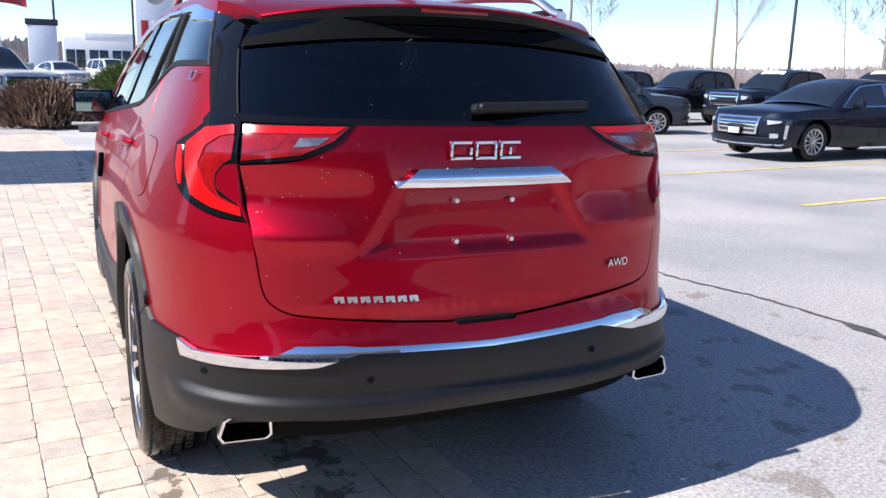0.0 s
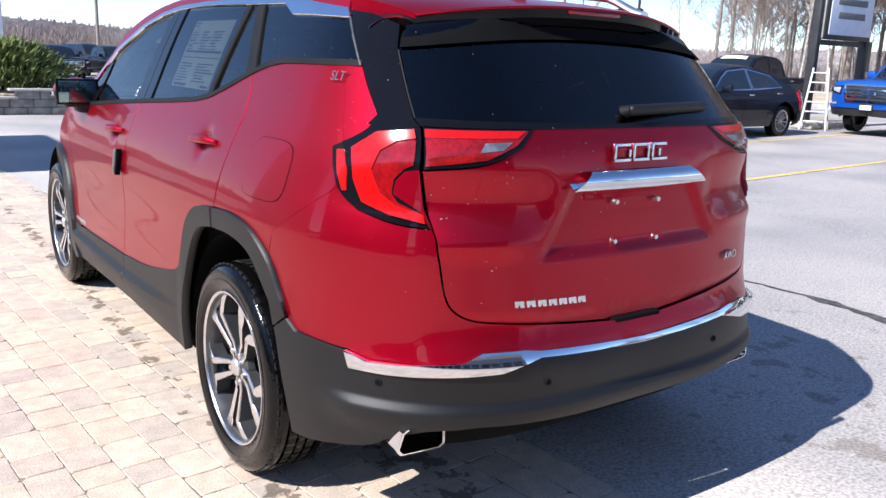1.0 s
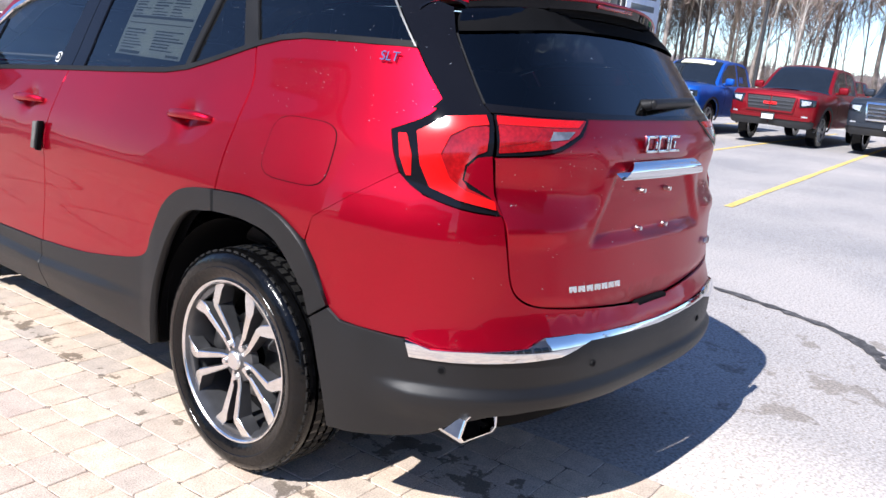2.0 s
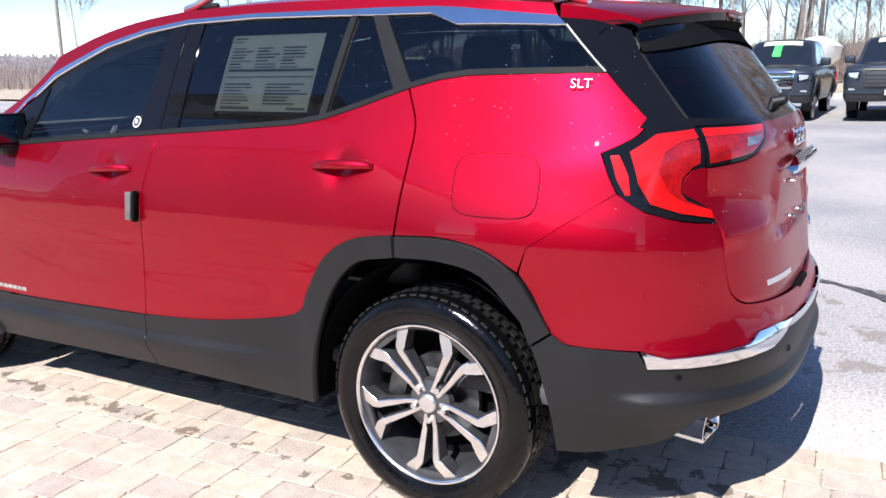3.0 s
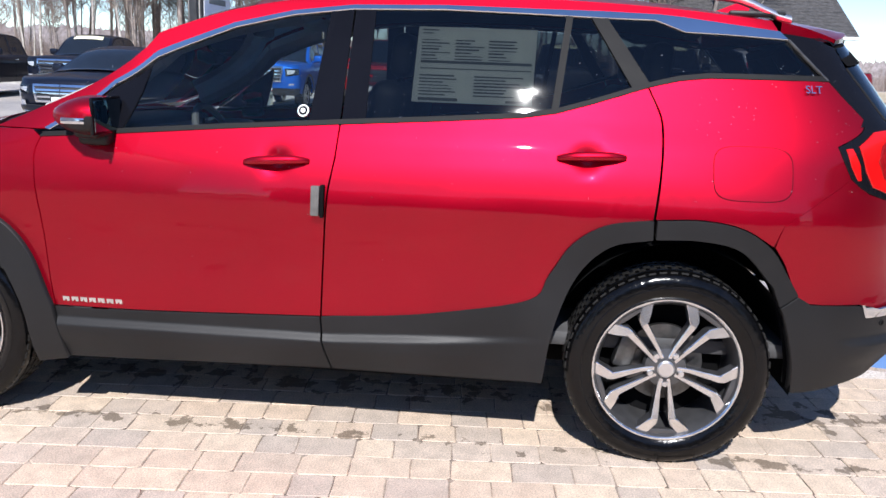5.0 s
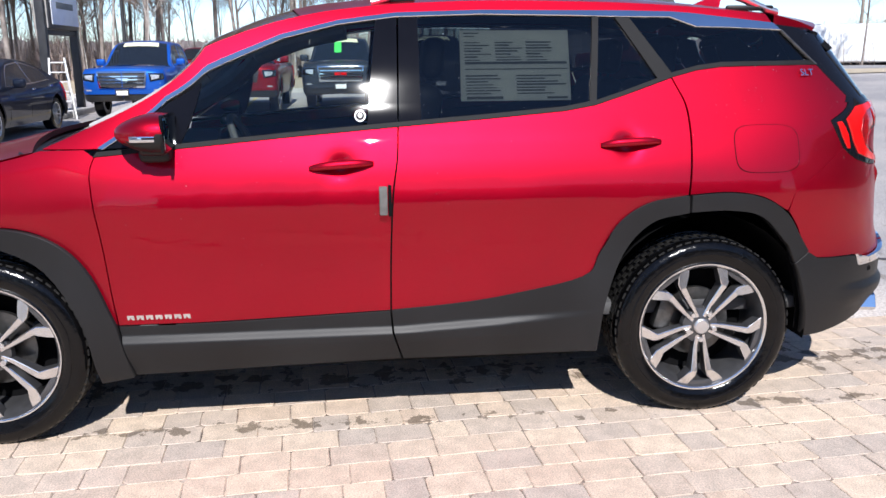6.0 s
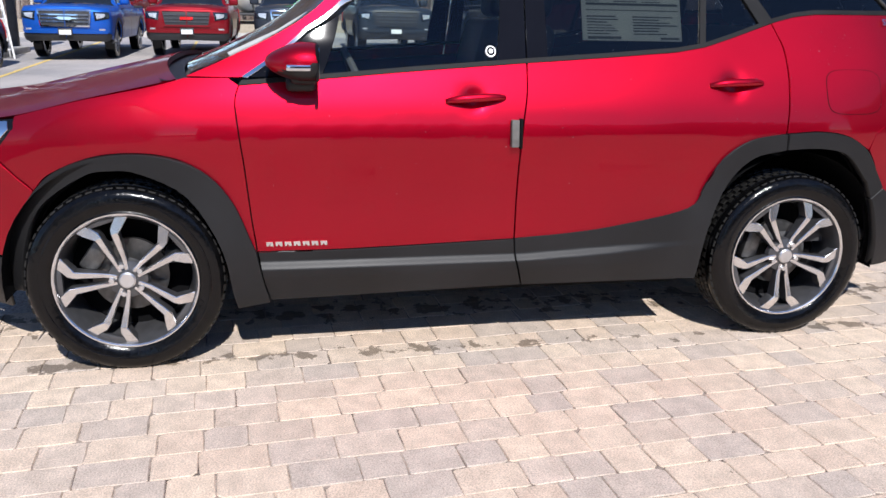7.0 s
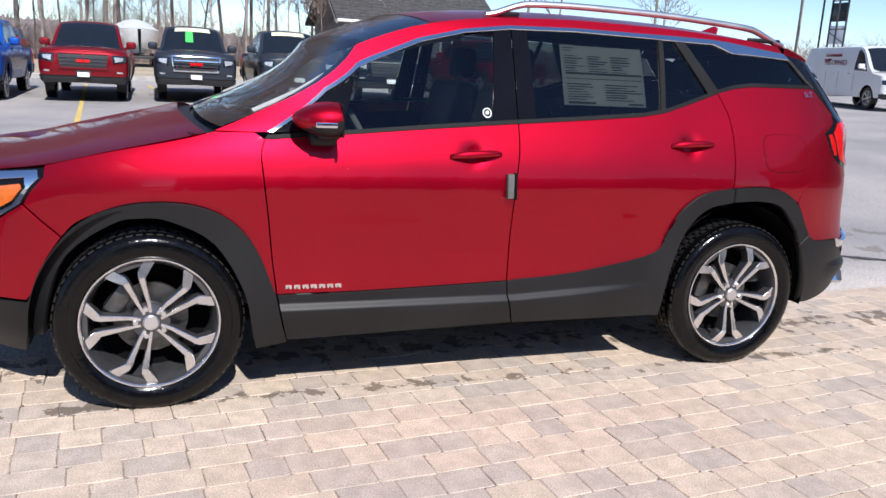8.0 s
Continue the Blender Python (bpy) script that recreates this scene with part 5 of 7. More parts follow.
def vehicle(name, words, category, m, colour, half, rear, nose, belt, roof, axles, radius, sill, panes, front=0.95, back=-0.6, yc=-1.9, yf=1.9, turn=0.55, grille=None, lamps=None, plate_z=0.62, banner=True, tag=False, trim=CHROME, chrome_trim=False, dark_rim=False, group="", power=3.6, bed=None, mirror=(1.0, 1.18), bumper_mat=None, arch=None, emblem=None, spokes=6, flare=False, grille_x=0.56, lamp_x=(0.63, 0.96), lip=None, hood_crown=0.05):
    """A parked car, nose towards +y. belt and roof: height along the side; roof runs from the rear window's foot to the screen's."""
    key = (name, half[1][0], colour.name, banner, tag, trim.name, dark_rim, emblem.name if emblem else "")
    if key in BUILT:
        return tagged(copy_thing(BUILT[key], m), words, category, group)
    car = BUILT[key] = empty(name, m, words, category, group)
    hull = shape(spline(*half), spline(*rear), spline(*nose), lambda z: power + 0 * z, yc, yf, turn, turn, power)
    tail, head = yc - turn * math.pi / 2, yf + turn * math.pi / 2
    bends = [turn * q for q in np.linspace(0.1, math.pi / 2, 10)]
    curve = sorted({round(yf + q, 4) for q in bends} | {round(yc - q, 4) for q in bends})

    def ahead(share):
        """Where along the outline the nose lies at this share of the half width."""
        return yf + turn * math.atan((max(share, 0.01) ** -power - 1) ** (1 / power))

    def front_panel(part_name, pts, mat, lift, owner=None, both=True):
        made = [(ahead(x), z) for x, z in pts]
        return panel(part_name, made, mat, owner or car, hull, side=0 if both else 1, step=0.06, middle=mid, off=lift, thick=0.03)

    top, line = spline(*belt), spline(*roof)
    mid = (0, 0, 0.8)
    arch = arch or radius * 1.2
    low = [(tail, sill + 0.12)]
    for a in axles:
        low += [(a + arch * math.cos(k), max(sill, radius + arch * math.sin(k))) for k in np.linspace(math.pi + 0.25, -0.25, 13)]
    low.append((head, sill + 0.05))
    high = [(u, float(top(u))) for u in np.linspace(head, tail, 40)]
    panel("body", low + high, colour, car, hull, side=0, step=0.3, middle=mid, thick=0.03, lines=(curve, ()))
    if flare:
        for a in axles:
            arc = np.linspace(math.pi + 0.1, -0.1, 15)
            ring = [(a + arch * math.cos(k), radius + arch * math.sin(k)) for k in arc] + [(a + (arch + 0.06) * math.cos(k), radius + (arch + 0.06) * math.sin(k)) for k in arc[::-1]]
            pair("arch_trim", ring, PLASTIC, car, hull, step=0.2, middle=mid, off=0.012, thick=0.03)
    inner = [(tail, sill + 0.15), (head, sill + 0.1), (head, float(top(head)) - 0.1), (tail, float(top(tail)) - 0.1)]
    panel("inner_shell", inner, BLACK, car, hull, side=0, step=0.4, middle=mid, off=-0.16, thick=0.01)
    boxed("underbody", (0, (tail + head) / 2 + 0.3, sill + 0.06), (1.5, (head - tail) * 0.8, 0.12), BLACK, car, bevel=0.03)

    def deck(z_of, crown, power=2.5):
        def fn(s, v):
            p = hull(v, z_of(v))
            return np.stack([-p[..., 0] * s, p[..., 1], p[..., 2] + crown * np.abs(p[..., 0]) * (1 - np.abs(s) ** power)], -1)
        return fn

    r0, r1 = roof[0][0], roof[0][-1]
    ss = np.sin(np.linspace(-np.pi / 2, np.pi / 2, 15))
    sheet("hood", deck(top, hood_crown), ss, np.concatenate([np.linspace(r1 - 0.25, yf, 7), [yf + q for q in bends]]), colour, car)
    if bed:
        boxed("load_bed", (0, (tail + 0.06 + r0) / 2, bed), (1.5, r0 - tail - 0.2, 0.06), PLASTIC, car, bevel=0.02)
        for s in (1, -1):
            panel("bed_rail", [(r0 - 0.05, float(top(r0)) - 0.02), (r0 - 0.05, float(top(r0)) + 0.012), (tail, float(top(tail)) + 0.012), (tail, float(top(tail)) - 0.02)], PLASTIC, car, hull, side=s, step=0.3, middle=mid, off=0.006, thick=0.08)
    else:
        sheet("boot_lid", deck(top, 0.03), ss, np.linspace(tail, r0 + 0.1, 8), colour, car)
    us = np.linspace(r0, r1, 40)
    side = [(u, float(line(u))) for u in us] + [(u, float(top(u)) - 0.02) for u in us[::-1]]
    pair("cabin_side", side, colour, car, hull, step=0.3, middle=mid)
    for pts in panes:
        pair("side_window", [(u, float(top(u)) + 0.02 + f * (float(line(u)) - 0.045 - float(top(u)) - 0.02)) for u, f in pts], DARKGLASS, car, hull, step=0.3, middle=mid, off=0.004, thick=0.006)
        if chrome_trim:
            cu = sum(u for u, f in pts) / len(pts)
            big = [(u + math.copysign(0.028, u - cu), f + (0.07 if f > 0.5 else -0.07)) for u, f in pts]
            pair("window_trim", [(u, float(top(u)) + 0.02 + f * (float(line(u)) - 0.045 - float(top(u)) - 0.02)) for u, f in big], CHROME, car, hull, step=0.3, middle=mid, off=0.002, thick=0.004)
    roof_fn = deck(line, 0.09)
    sheet("roof", roof_fn, ss, np.linspace(back, r1 + 0.02, 24), colour, car)
    def screen_fn(s, v):
        p = roof_fn(s, v)
        return p + np.stack([0 * s, 0.02 * (1 - s * s) * smooth_step((v - front) / max(r1 - front, 0.1)), 0 * s], -1)
    sheet("windscreen", lambda s, v: screen_fn(s, v) + np.array([0, 0.004, 0.006]), ss * 0.9, np.linspace(front, r1, 10), DARKGLASS, car)
    sheet("rear_window", roof_fn, ss * 0.97, np.linspace(r0, back, 8), DARKGLASS, car)
    if banner:
        f0 = front + 0.12 * (r1 - front)
        sheet("window_banner", lambda s, v: screen_fn(s, v) + np.array([0, 0.012, 0.020]), np.linspace(-0.62, 0.62, 8), np.linspace(f0 - 0.03, front + 0.30 * (r1 - front), 3), BANNER, car)
    if tag:
        sheet("window_tag", lambda s, v: screen_fn(s, v) + np.array([0, 0.012, 0.020]), np.linspace(0.0, 0.24, 4), np.linspace(front + 0.25 * (r1 - front), front + 0.72 * (r1 - front), 4), GREEN, car)
    for a in axles:
        for s in (-1, 1):
            car_wheel(car, s * (float(spline(*half)(radius)) - 0.115), a, radius, radius * 0.66, dark_rim, spokes)
    # nose
    g0, g1 = grille or (0.74, 1.03)
    gx, b = grille_x, 0.035
    front_panel("grille", [(gx, g1), (0, g1), (0, g0), (gx * 0.9, g0)], PLASTIC, 0.006)
    front_panel("grille_frame", [(gx + b, g1 + b), (0, g1 + b), (0, g1), (gx, g1), (gx * 0.9, g0), (0, g0), (0, g0 - b), (gx * 0.9 + b, g0 - b)], trim, 0.03)
    for k in range(1, 4):
        z = g0 + (g1 - g0) * k / 4
        front_panel("grille_bar", [(gx * 0.94, z + 0.015), (0, z + 0.015), (0, z - 0.015), (gx * 0.93, z - 0.015)], CHROME if trim is CHROME else POCKET, 0.02)
    l0, l1 = lamps or (g1 - 0.19, g1 + 0.0)
    xa, xb = lamp_x
    outline = [(xa, l1), (xb, l1 - 0.01), (xb, l0 + 0.05), (xa + 0.03, l0)]
    made = [(ahead(x), z) for x, z in outline]
    inner = [((ahead(xa + 0.05)), l1 - 0.035), (ahead(xb - 0.08), l1 - 0.045), (ahead(xb - 0.1), l0 + 0.075), (ahead(xa + 0.07), l0 + 0.035)]
    for k, sd in zip(pair("headlamp", made, DARKGLASS, car, hull, step=0.06, middle=mid, off=0.010, thick=0.03), (1, -1)):
        panel("lamp_lens", inner, LAMP, k, hull, side=sd, step=0.06, middle=mid, off=0.016)
    low_mat = bumper_mat or PLASTIC
    front_panel("front_bumper", [(0.985, sill + 0.13), (0.80, sill + 0.17), (0, sill + 0.17), (0, sill + 0.0), (0.9, sill - 0.02), (0.985, sill + 0.02)], low_mat, 0.02)
    front_panel("bumper_band", [(0.93, g0 - 0.10), (0, g0 - 0.10), (0, g0 - 0.17), (0.90, g0 - 0.17)], colour, 0.045)
    if lip:
        front_panel("chrome_lip", [(0.93, lip + 0.03), (0, lip + 0.012), (0, lip - 0.008), (0.90, lip + 0.006)], CHROME, 0.05)
        for sd in (1, -1):
            panel("day_lamp", [(ahead(0.955), l0 + 0.04), (ahead(0.93), l0 + 0.04), (ahead(0.92), lip + 0.10), (ahead(0.945), lip + 0.10)], LAMP, car, hull, side=sd, step=0.06, middle=mid, off=0.02)
    if emblem:
        z = (g0 + g1) / 2
        front_panel("emblem", [(0.15, z + 0.032), (0, z + 0.032), (0, z - 0.032), (0.15, z - 0.032)], emblem, 0.04)
    for sd in (1, -1):
        panel("fog_lamp", [(ahead(0.86), sill + 0.25), (ahead(0.74), sill + 0.25), (ahead(0.74), sill + 0.17), (ahead(0.86), sill + 0.18)], LAMP, car, hull, side=sd, step=0.06, middle=mid, off=0.03)
    ny = float(spline(*nose)(plate_z))
    plate = boxed("number_plate", (0, ny + 0.06, plate_z), (0.30, 0.02, 0.15), PLASTIC, car, bevel=0.006)
    boxed("plate_bar", (0, ny + 0.071, plate_z - 0.01), (0.25, 0.006, 0.10), PLATE, plate, bevel=0.001)
    panel("tail_band", [(tail + 0.35, float(top(tail)) - 0.1), (tail, float(top(tail)) - 0.1), (tail, float(top(tail)) - 0.14), (tail + 0.35, float(top(tail)) - 0.14)], PLASTIC, car, hull, side=0, step=0.2, middle=mid, off=0.006)
    pair("tail_lamp", [(tail + 0.62, float(top(tail)) - 0.05), (tail + 0.36, float(top(tail)) - 0.05), (tail + 0.36, float(top(tail)) - 0.42), (tail + 0.55, float(top(tail)) - 0.42)], LENS, car, hull, step=0.15, middle=mid, off=0.01)
    panel("rear_bumper", [(yc - 0.1, sill + 0.28), (tail, sill + 0.28), (tail, sill + 0.06), (yc - 0.15, sill + 0.06)], trim if bed else low_mat, car, hull, side=0, step=0.2, middle=mid, off=0.03)
    for s in (1, -1):
        hx = float(spline(*half)(mirror[1]))
        bm = bmesh.new()
        block(bm, (s * (hx + 0.17), mirror[0], mirror[1] + 0.05), (0.22, 0.12, 0.17), 0.045, segments=3)
        block(bm, (s * (hx + 0.05), mirror[0], mirror[1] - 0.02), (0.14, 0.06, 0.05), 0.015)
        part("mirror", bm, colour, car)
        for u in (mirror[0] - 1.0, mirror[0] - 2.0):
            p, n = lifted(hull, 0.012, np.array(u), np.array(float(top(u)) - 0.10), np.array(mid))
            boxed("door_handle", (s * -p[0] * -1, p[1], p[2]), (0.03, 0.17, 0.03), trim, car, bevel=0.01)
    for u in (0.98, -0.05, -0.9):
        pair("door_gap", [(u, sill + 0.05), (u + 0.012, sill + 0.05), (u + 0.012, float(top(u)) - 0.005), (u, float(top(u)) - 0.005)], BLACK, car, hull, step=0.2, middle=mid, off=0.002, thick=0.002)
    return car


PICKUP = dict(
    half=([0.3, 0.45, 0.7, 0.95, 1.1, 1.2, 1.5, 1.8], [0.84, 0.90, 0.935, 0.94, 0.91, 0.80, 0.72, 0.62]),
    rear=([0.3, 0.6, 1.2, 1.8], [-2.62, -2.68, -2.68, -2.6]), nose=([0.3, 0.5, 0.75, 1.0, 1.1, 1.2, 1.8], [2.58, 2.70, 2.73, 2.72, 2.68, 2.45, 2.1]),
    belt=([-2.77, -1.0, 0.2, 1.0, 1.4, 2.2, 2.77], [1.14, 1.15, 1.15, 1.14, 1.15, 1.14, 1.09]),
    roof=([-0.98, -0.84, -0.55, 0.1, 0.5, 1.28], [1.15, 1.60, 1.73, 1.75, 1.70, 1.13]), axles=(-1.55, 1.71), radius=0.385, sill=0.42,
    panes=([(-0.80, 0.02), (-0.10, 0.0), (-0.12, 1.0), (-0.70, 1.0)], [(0.0, 0.0), (0.98, 0.0), (0.86, 1.0), (0.45, 1.0), (-0.02, 1.0)]), front=0.52, back=-0.72, bed=0.85, plate_z=0.60, mirror=(0.88, 1.22), yf=2.28, yc=-2.25, turn=0.33, power=4.4, flare=True)
SEDAN = dict(
    half=([0.2, 0.4, 0.7, 0.9, 1.0, 1.2, 1.45], [0.84, 0.915, 0.935, 0.90, 0.84, 0.72, 0.58]),
    rear=([0.2, 0.5, 0.9, 1.45], [-2.45, -2.58, -2.55, -2.3]), nose=([0.2, 0.4, 0.6, 0.8, 0.95, 1.45], [2.42, 2.57, 2.60, 2.55, 2.4, 2.0]),
    belt=([-2.67, -1.6, -0.5, 0.8, 1.5, 2.2, 2.67], [1.00, 1.02, 0.99, 0.95, 0.93, 0.87, 0.78]),
    roof=([-1.95, -1.25, -0.6, -0.1, 0.32, 1.18], [1.01, 1.30, 1.42, 1.43, 1.36, 0.94]), axles=(-1.5, 1.6), radius=0.345, sill=0.24,
    panes=([(-1.45, 0.05), (-0.42, 0.0), (-0.42, 1.0), (-1.15, 0.96)], [(-0.34, 0.0), (0.90, 0.0), (0.50, 0.85), (0.25, 1.0), (-0.34, 1.0)]), front=0.36, back=-1.1, plate_z=0.52, mirror=(0.72, 0.97), grille=(0.50, 0.73), lamps=(0.60, 0.75), grille_x=0.50, lamp_x=(0.62, 0.97), lip=0.30, yc=-1.8, yf=1.95, turn=0.45, power=3.0, spokes=12, chrome_trim=True)
CROSS = dict(
    half=([0.25, 0.45, 0.8, 1.0, 1.1, 1.3, 1.75], [0.85, 0.92, 0.94, 0.91, 0.85, 0.76, 0.62]),
    rear=([0.25, 0.6, 1.1, 1.75], [-2.25, -2.35, -2.32, -2.1]), nose=([0.25, 0.5, 0.75, 0.95, 1.1, 1.75], [2.25, 2.38, 2.40, 2.34, 2.2, 1.9]),
    belt=([-2.46, -1.0, 0.0, 0.9, 1.5, 2.46], [1.12, 1.10, 1.07, 1.05, 1.05, 0.95]),
    roof=([-2.15, -1.85, -1.3, 0.0, 0.35, 1.22], [1.12, 1.58, 1.68, 1.70, 1.64, 1.05]), axles=(-1.35, 1.40), radius=0.36, sill=0.30,
    panes=([(-1.75, 0.1), (-1.1, 0.02), (-1.1, 1.0), (-1.6, 0.98)], [(-1.0, 0.0), (-0.1, 0.0), (-0.1, 1.0), (-1.0, 1.0)], [(0.0, 0.0), (0.92, 0.0), (0.55, 0.9), (0.3, 1.0), (0.0, 1.0)]), front=0.38, back=-1.75, plate_z=0.50, mirror=(0.8, 1.10), yc=-1.6, yf=1.85, turn=0.4, power=3.4, grille=(0.62, 0.86), lamps=(0.74, 0.90), spokes=10)
VAN = dict(
    half=([0.3, 0.5, 0.9, 1.3, 1.8, 2.1], [0.93, 0.99, 1.0, 0.99, 0.93, 0.84]),
    rear=([0.3, 0.8, 1.5, 2.1], [-2.75, -2.85, -2.85, -2.75]), nose=([0.3, 0.5, 0.8, 1.1, 1.3, 2.1], [2.72, 2.82, 2.85, 2.78, 2.6, 2.2]),
    belt=([-2.96, 0.0, 1.5, 2.2, 2.96], [1.25, 1.25, 1.24, 1.17, 1.02]),
    roof=([-2.9, -2.82, -2.5, 0.9, 1.2, 2.05], [1.30, 1.9, 2.06, 2.06, 1.99, 1.20]), axles=(-1.55, 1.88), radius=0.365, sill=0.38,
    panes=([(0.95, 0.0), (1.78, 0.0), (1.35, 0.92), (0.95, 0.98)],), front=1.22, back=-2.7, yc=-2.3, yf=2.4, turn=0.3, power=4.0, grille=(0.70, 0.98), plate_z=0.6, mirror=(1.65, 1.35), banner=False)
BLUE = paint("bright blue paint", (0.012, 0.09, 0.42), 0.3)
CRIMSON = paint("dark red paint", (0.20, 0.006, 0.012), 0.3)
SLATE = paint("dark slate paint", (0.035, 0.042, 0.055), 0.3)
NAVY = paint("deep navy paint", (0.008, 0.011, 0.022), 0.2)
INKY = paint("black car paint", (0.008, 0.008, 0.010), 0.1)
SILVER = paint("silver car paint", (0.58, 0.57, 0.54), 0.15)
CHALK = paint("white car paint", (0.75, 0.75, 0.74), 0.0)


def park(x, y, heading):
    """Where a car stands; heading: the way its nose points, degrees from +x."""
    return Matrix.Translation((x, y, float(lie(x, y)))) @ pose(0, 0, 0, 0, 0, heading - 90)


row = "pickups in the facing row"
vehicle("pickup_truck", "bright blue crew-cab pickup with black lower bumper, facing the lot", "pickup truck", park(18.6, 6.75, 180), BLUE, trim=CHROME, emblem=CHROME, group=row, **PICKUP)
vehicle("pickup_truck", "dark red crew-cab pickup with dark grille, in the facing row", "pickup truck", park(18.9, 4.22, 180), CRIMSON, trim=CRIMSON, emblem=LENS, banner=False, group=row, **PICKUP)
vehicle("pickup_truck", "slate grey pickup with chrome grille frame and green window tag", "pickup truck", park(19.1, 1.80, 180), SLATE, trim=CHROME, tag=True, emblem=LENS, group=row, **PICKUP)
vehicle("pickup_truck", "dark slate pickup with a cream window banner", "pickup truck", park(19.2, -0.62, 180), SLATE, trim=PLASTIC, group=row, **PICKUP)
vehicle("pickup_truck", "black off-road pickup with dark wheels and window banner", "pickup truck", park(19.4, -3.3, 174), NAVY, trim=PLASTIC, dark_rim=True, group=row, **PICKUP)
vehicle("pickup_truck", "dark red pickup seen from behind, with red tail lamps", "pickup truck", park(22.0, -7.4, 12), CRIMSON, banner=False, **PICKUP)
far = "dark pickups in the far row"
for x, y, col, ban, words in ((17.6, 22.0, INKY, False, "black pickup with chrome grille, beside other dark pickups"), (18.6, 19.1, INKY, False, "black crew-cab pickup with bright chrome grille and amber lamps"), (19.6, 16.2, NAVY, True, "dark navy pickup with chrome grille and a window banner"), (20.7, 13.2, NAVY, True, "navy pickup with a cream window banner, half hidden")):
    vehicle("pickup_truck", words, "pickup truck", park(x, y, 184), col, banner=ban, group=far, **PICKUP)
vehicle("sedan", "glossy dark navy luxury sedan with wide chrome grille and white plate", "car", park(12.75, 8.55, 181), NAVY, banner=False, **SEDAN)
vehicle("pickup_truck", "black pickup parked beyond the red car's hood", "pickup truck", park(9.2, 21.4, 62), INKY, banner=False, **PICKUP)
vehicle("crossover", "dark grey crossover behind the red car's tail", "car", park(12.4, 16.0, -20), SLATE, banner=False, **CROSS)
vehicle("pickup_truck", "silver pickup with a large chrome grille beside the planter", "pickup truck", park(-2.9, 21.4, -62), SILVER, banner=False, **PICKUP)
van = vehicle("cargo_van", "white cargo van with red lettering on its side", "van", park(19.6, -21.4, 165), CHALK, **VAN)
for k, (u, z, w) in enumerate(((-0.6, 1.78, 1.1), (-0.95, 1.62, 0.5))):
    boxed("line_of_lettering", (0.945 + 0.012 * k, u, z), (0.012, w, 0.09), CRIMSON, van, bevel=0.002)
lettering("lettering", "PRE-OWNED", 0.26, Matrix.Translation((0.985, -0.35, 1.52)) @ pose(0, 0, 0, 88, 0, 90), CRIMSON, van, 0.003)
vehicle("crossover", "small red car far behind the pickups", "car", park(44, 10.2, 175), CRIMSON, banner=False, **CROSS)
lot = "cars of the neighbouring lot"
random.seed(5)
for k in range(12):
    col = random.choice((SILVER, CHALK, SLATE, NAVY) if k % 3 else (SLATE, SILVER))
    x = -6.5 + 2.9 * k
    words = {id(SILVER): "silver", id(CHALK): "white", id(SLATE): "dark grey", id(NAVY): "navy", id(CRIMSON): "dark red", id(INKY): "black"}[id(col)]
    vehicle("sedan" if k % 3 else "crossover", words + " car parked in the neighbouring lot", "car", park(x, 52 + 0.5 * k, -70), col, banner=False, group=lot, **(SEDAN if k % 3 else CROSS))

for k in range(4):
    vehicle("pickup_truck", ("silver" if k == 2 else "black") + " pickup in the row of the neighbouring lot", "pickup truck", park(7.5 + 3.1 * k, 47.5 + 0.4 * k, -80), (INKY, INKY, SILVER, INKY)[k], banner=False, group=lot, **PICKUP)

# ---- poles, signs, house, planter ----
BARK = material("grey bark", (0.24, 0.205, 0.185), rough=0.95, vary=0.3, scale=3, grain=0.3, grain_scale=30)
BIRCH = material("pale birch bark", (0.42, 0.39, 0.36), rough=0.9, vary=0.3, scale=5, grain=0.3, grain_scale=20)
TWIG = material("reddish brown twigs", (0.26, 0.20, 0.175), rough=0.95, vary=0.35, scale=0.4, grain=0.25, grain_scale=3)
WOODPOLE = material("weathered wooden pole", (0.27, 0.23, 0.19), rough=0.9, vary=0.2, scale=4)
DARKMETAL = material("dark painted steel", (0.03, 0.03, 0.032), rough=0.5, vary=0.2)
WIRE = material("black cable", (0.03, 0.03, 0.03), rough=0.7, vary=0.1)
SIDING = material("grey house siding", (0.19, 0.19, 0.21), rough=0.85, vary=0.08, scale=2)
SHINGLE = material("dark roof shingles", (0.065, 0.062, 0.062), rough=0.95, vary=0.3, scale=4, grain=0.3, grain_scale=25)
NEEDLE = material("evergreen needles", (0.15, 0.19, 0.055), rough=0.8, vary=0.45, scale=7, island=0.25)
DRYTWIG = material("dry brown shrub stems", (0.20, 0.125, 0.085), rough=0.95, vary=0.35, scale=6)
STONE = material("grey planter block", (0.22, 0.21, 0.20), rough=0.95, vary=0.25, scale=6, grain=0.2, grain_scale=60, bump=0.4)
CAPSTONE = material("pale cap stone", (0.42, 0.40, 0.37), rough=0.9, vary=0.15, scale=6, grain=0.2, grain_scale=60)
SIGNWHITE = material("white sign face", (0.72, 0.75, 0.80), rough=0.4, vary=0.04)
SIGNRED = material("red sign panel", (0.38, 0.02, 0.03), rough=0.4, vary=0.05)
LADDER = material("white painted ladder", (0.75, 0.74, 0.72), rough=0.5, vary=0.1)


def stand(x, y):
    return Matrix.Translation((x, y, float(lie(x, y))))


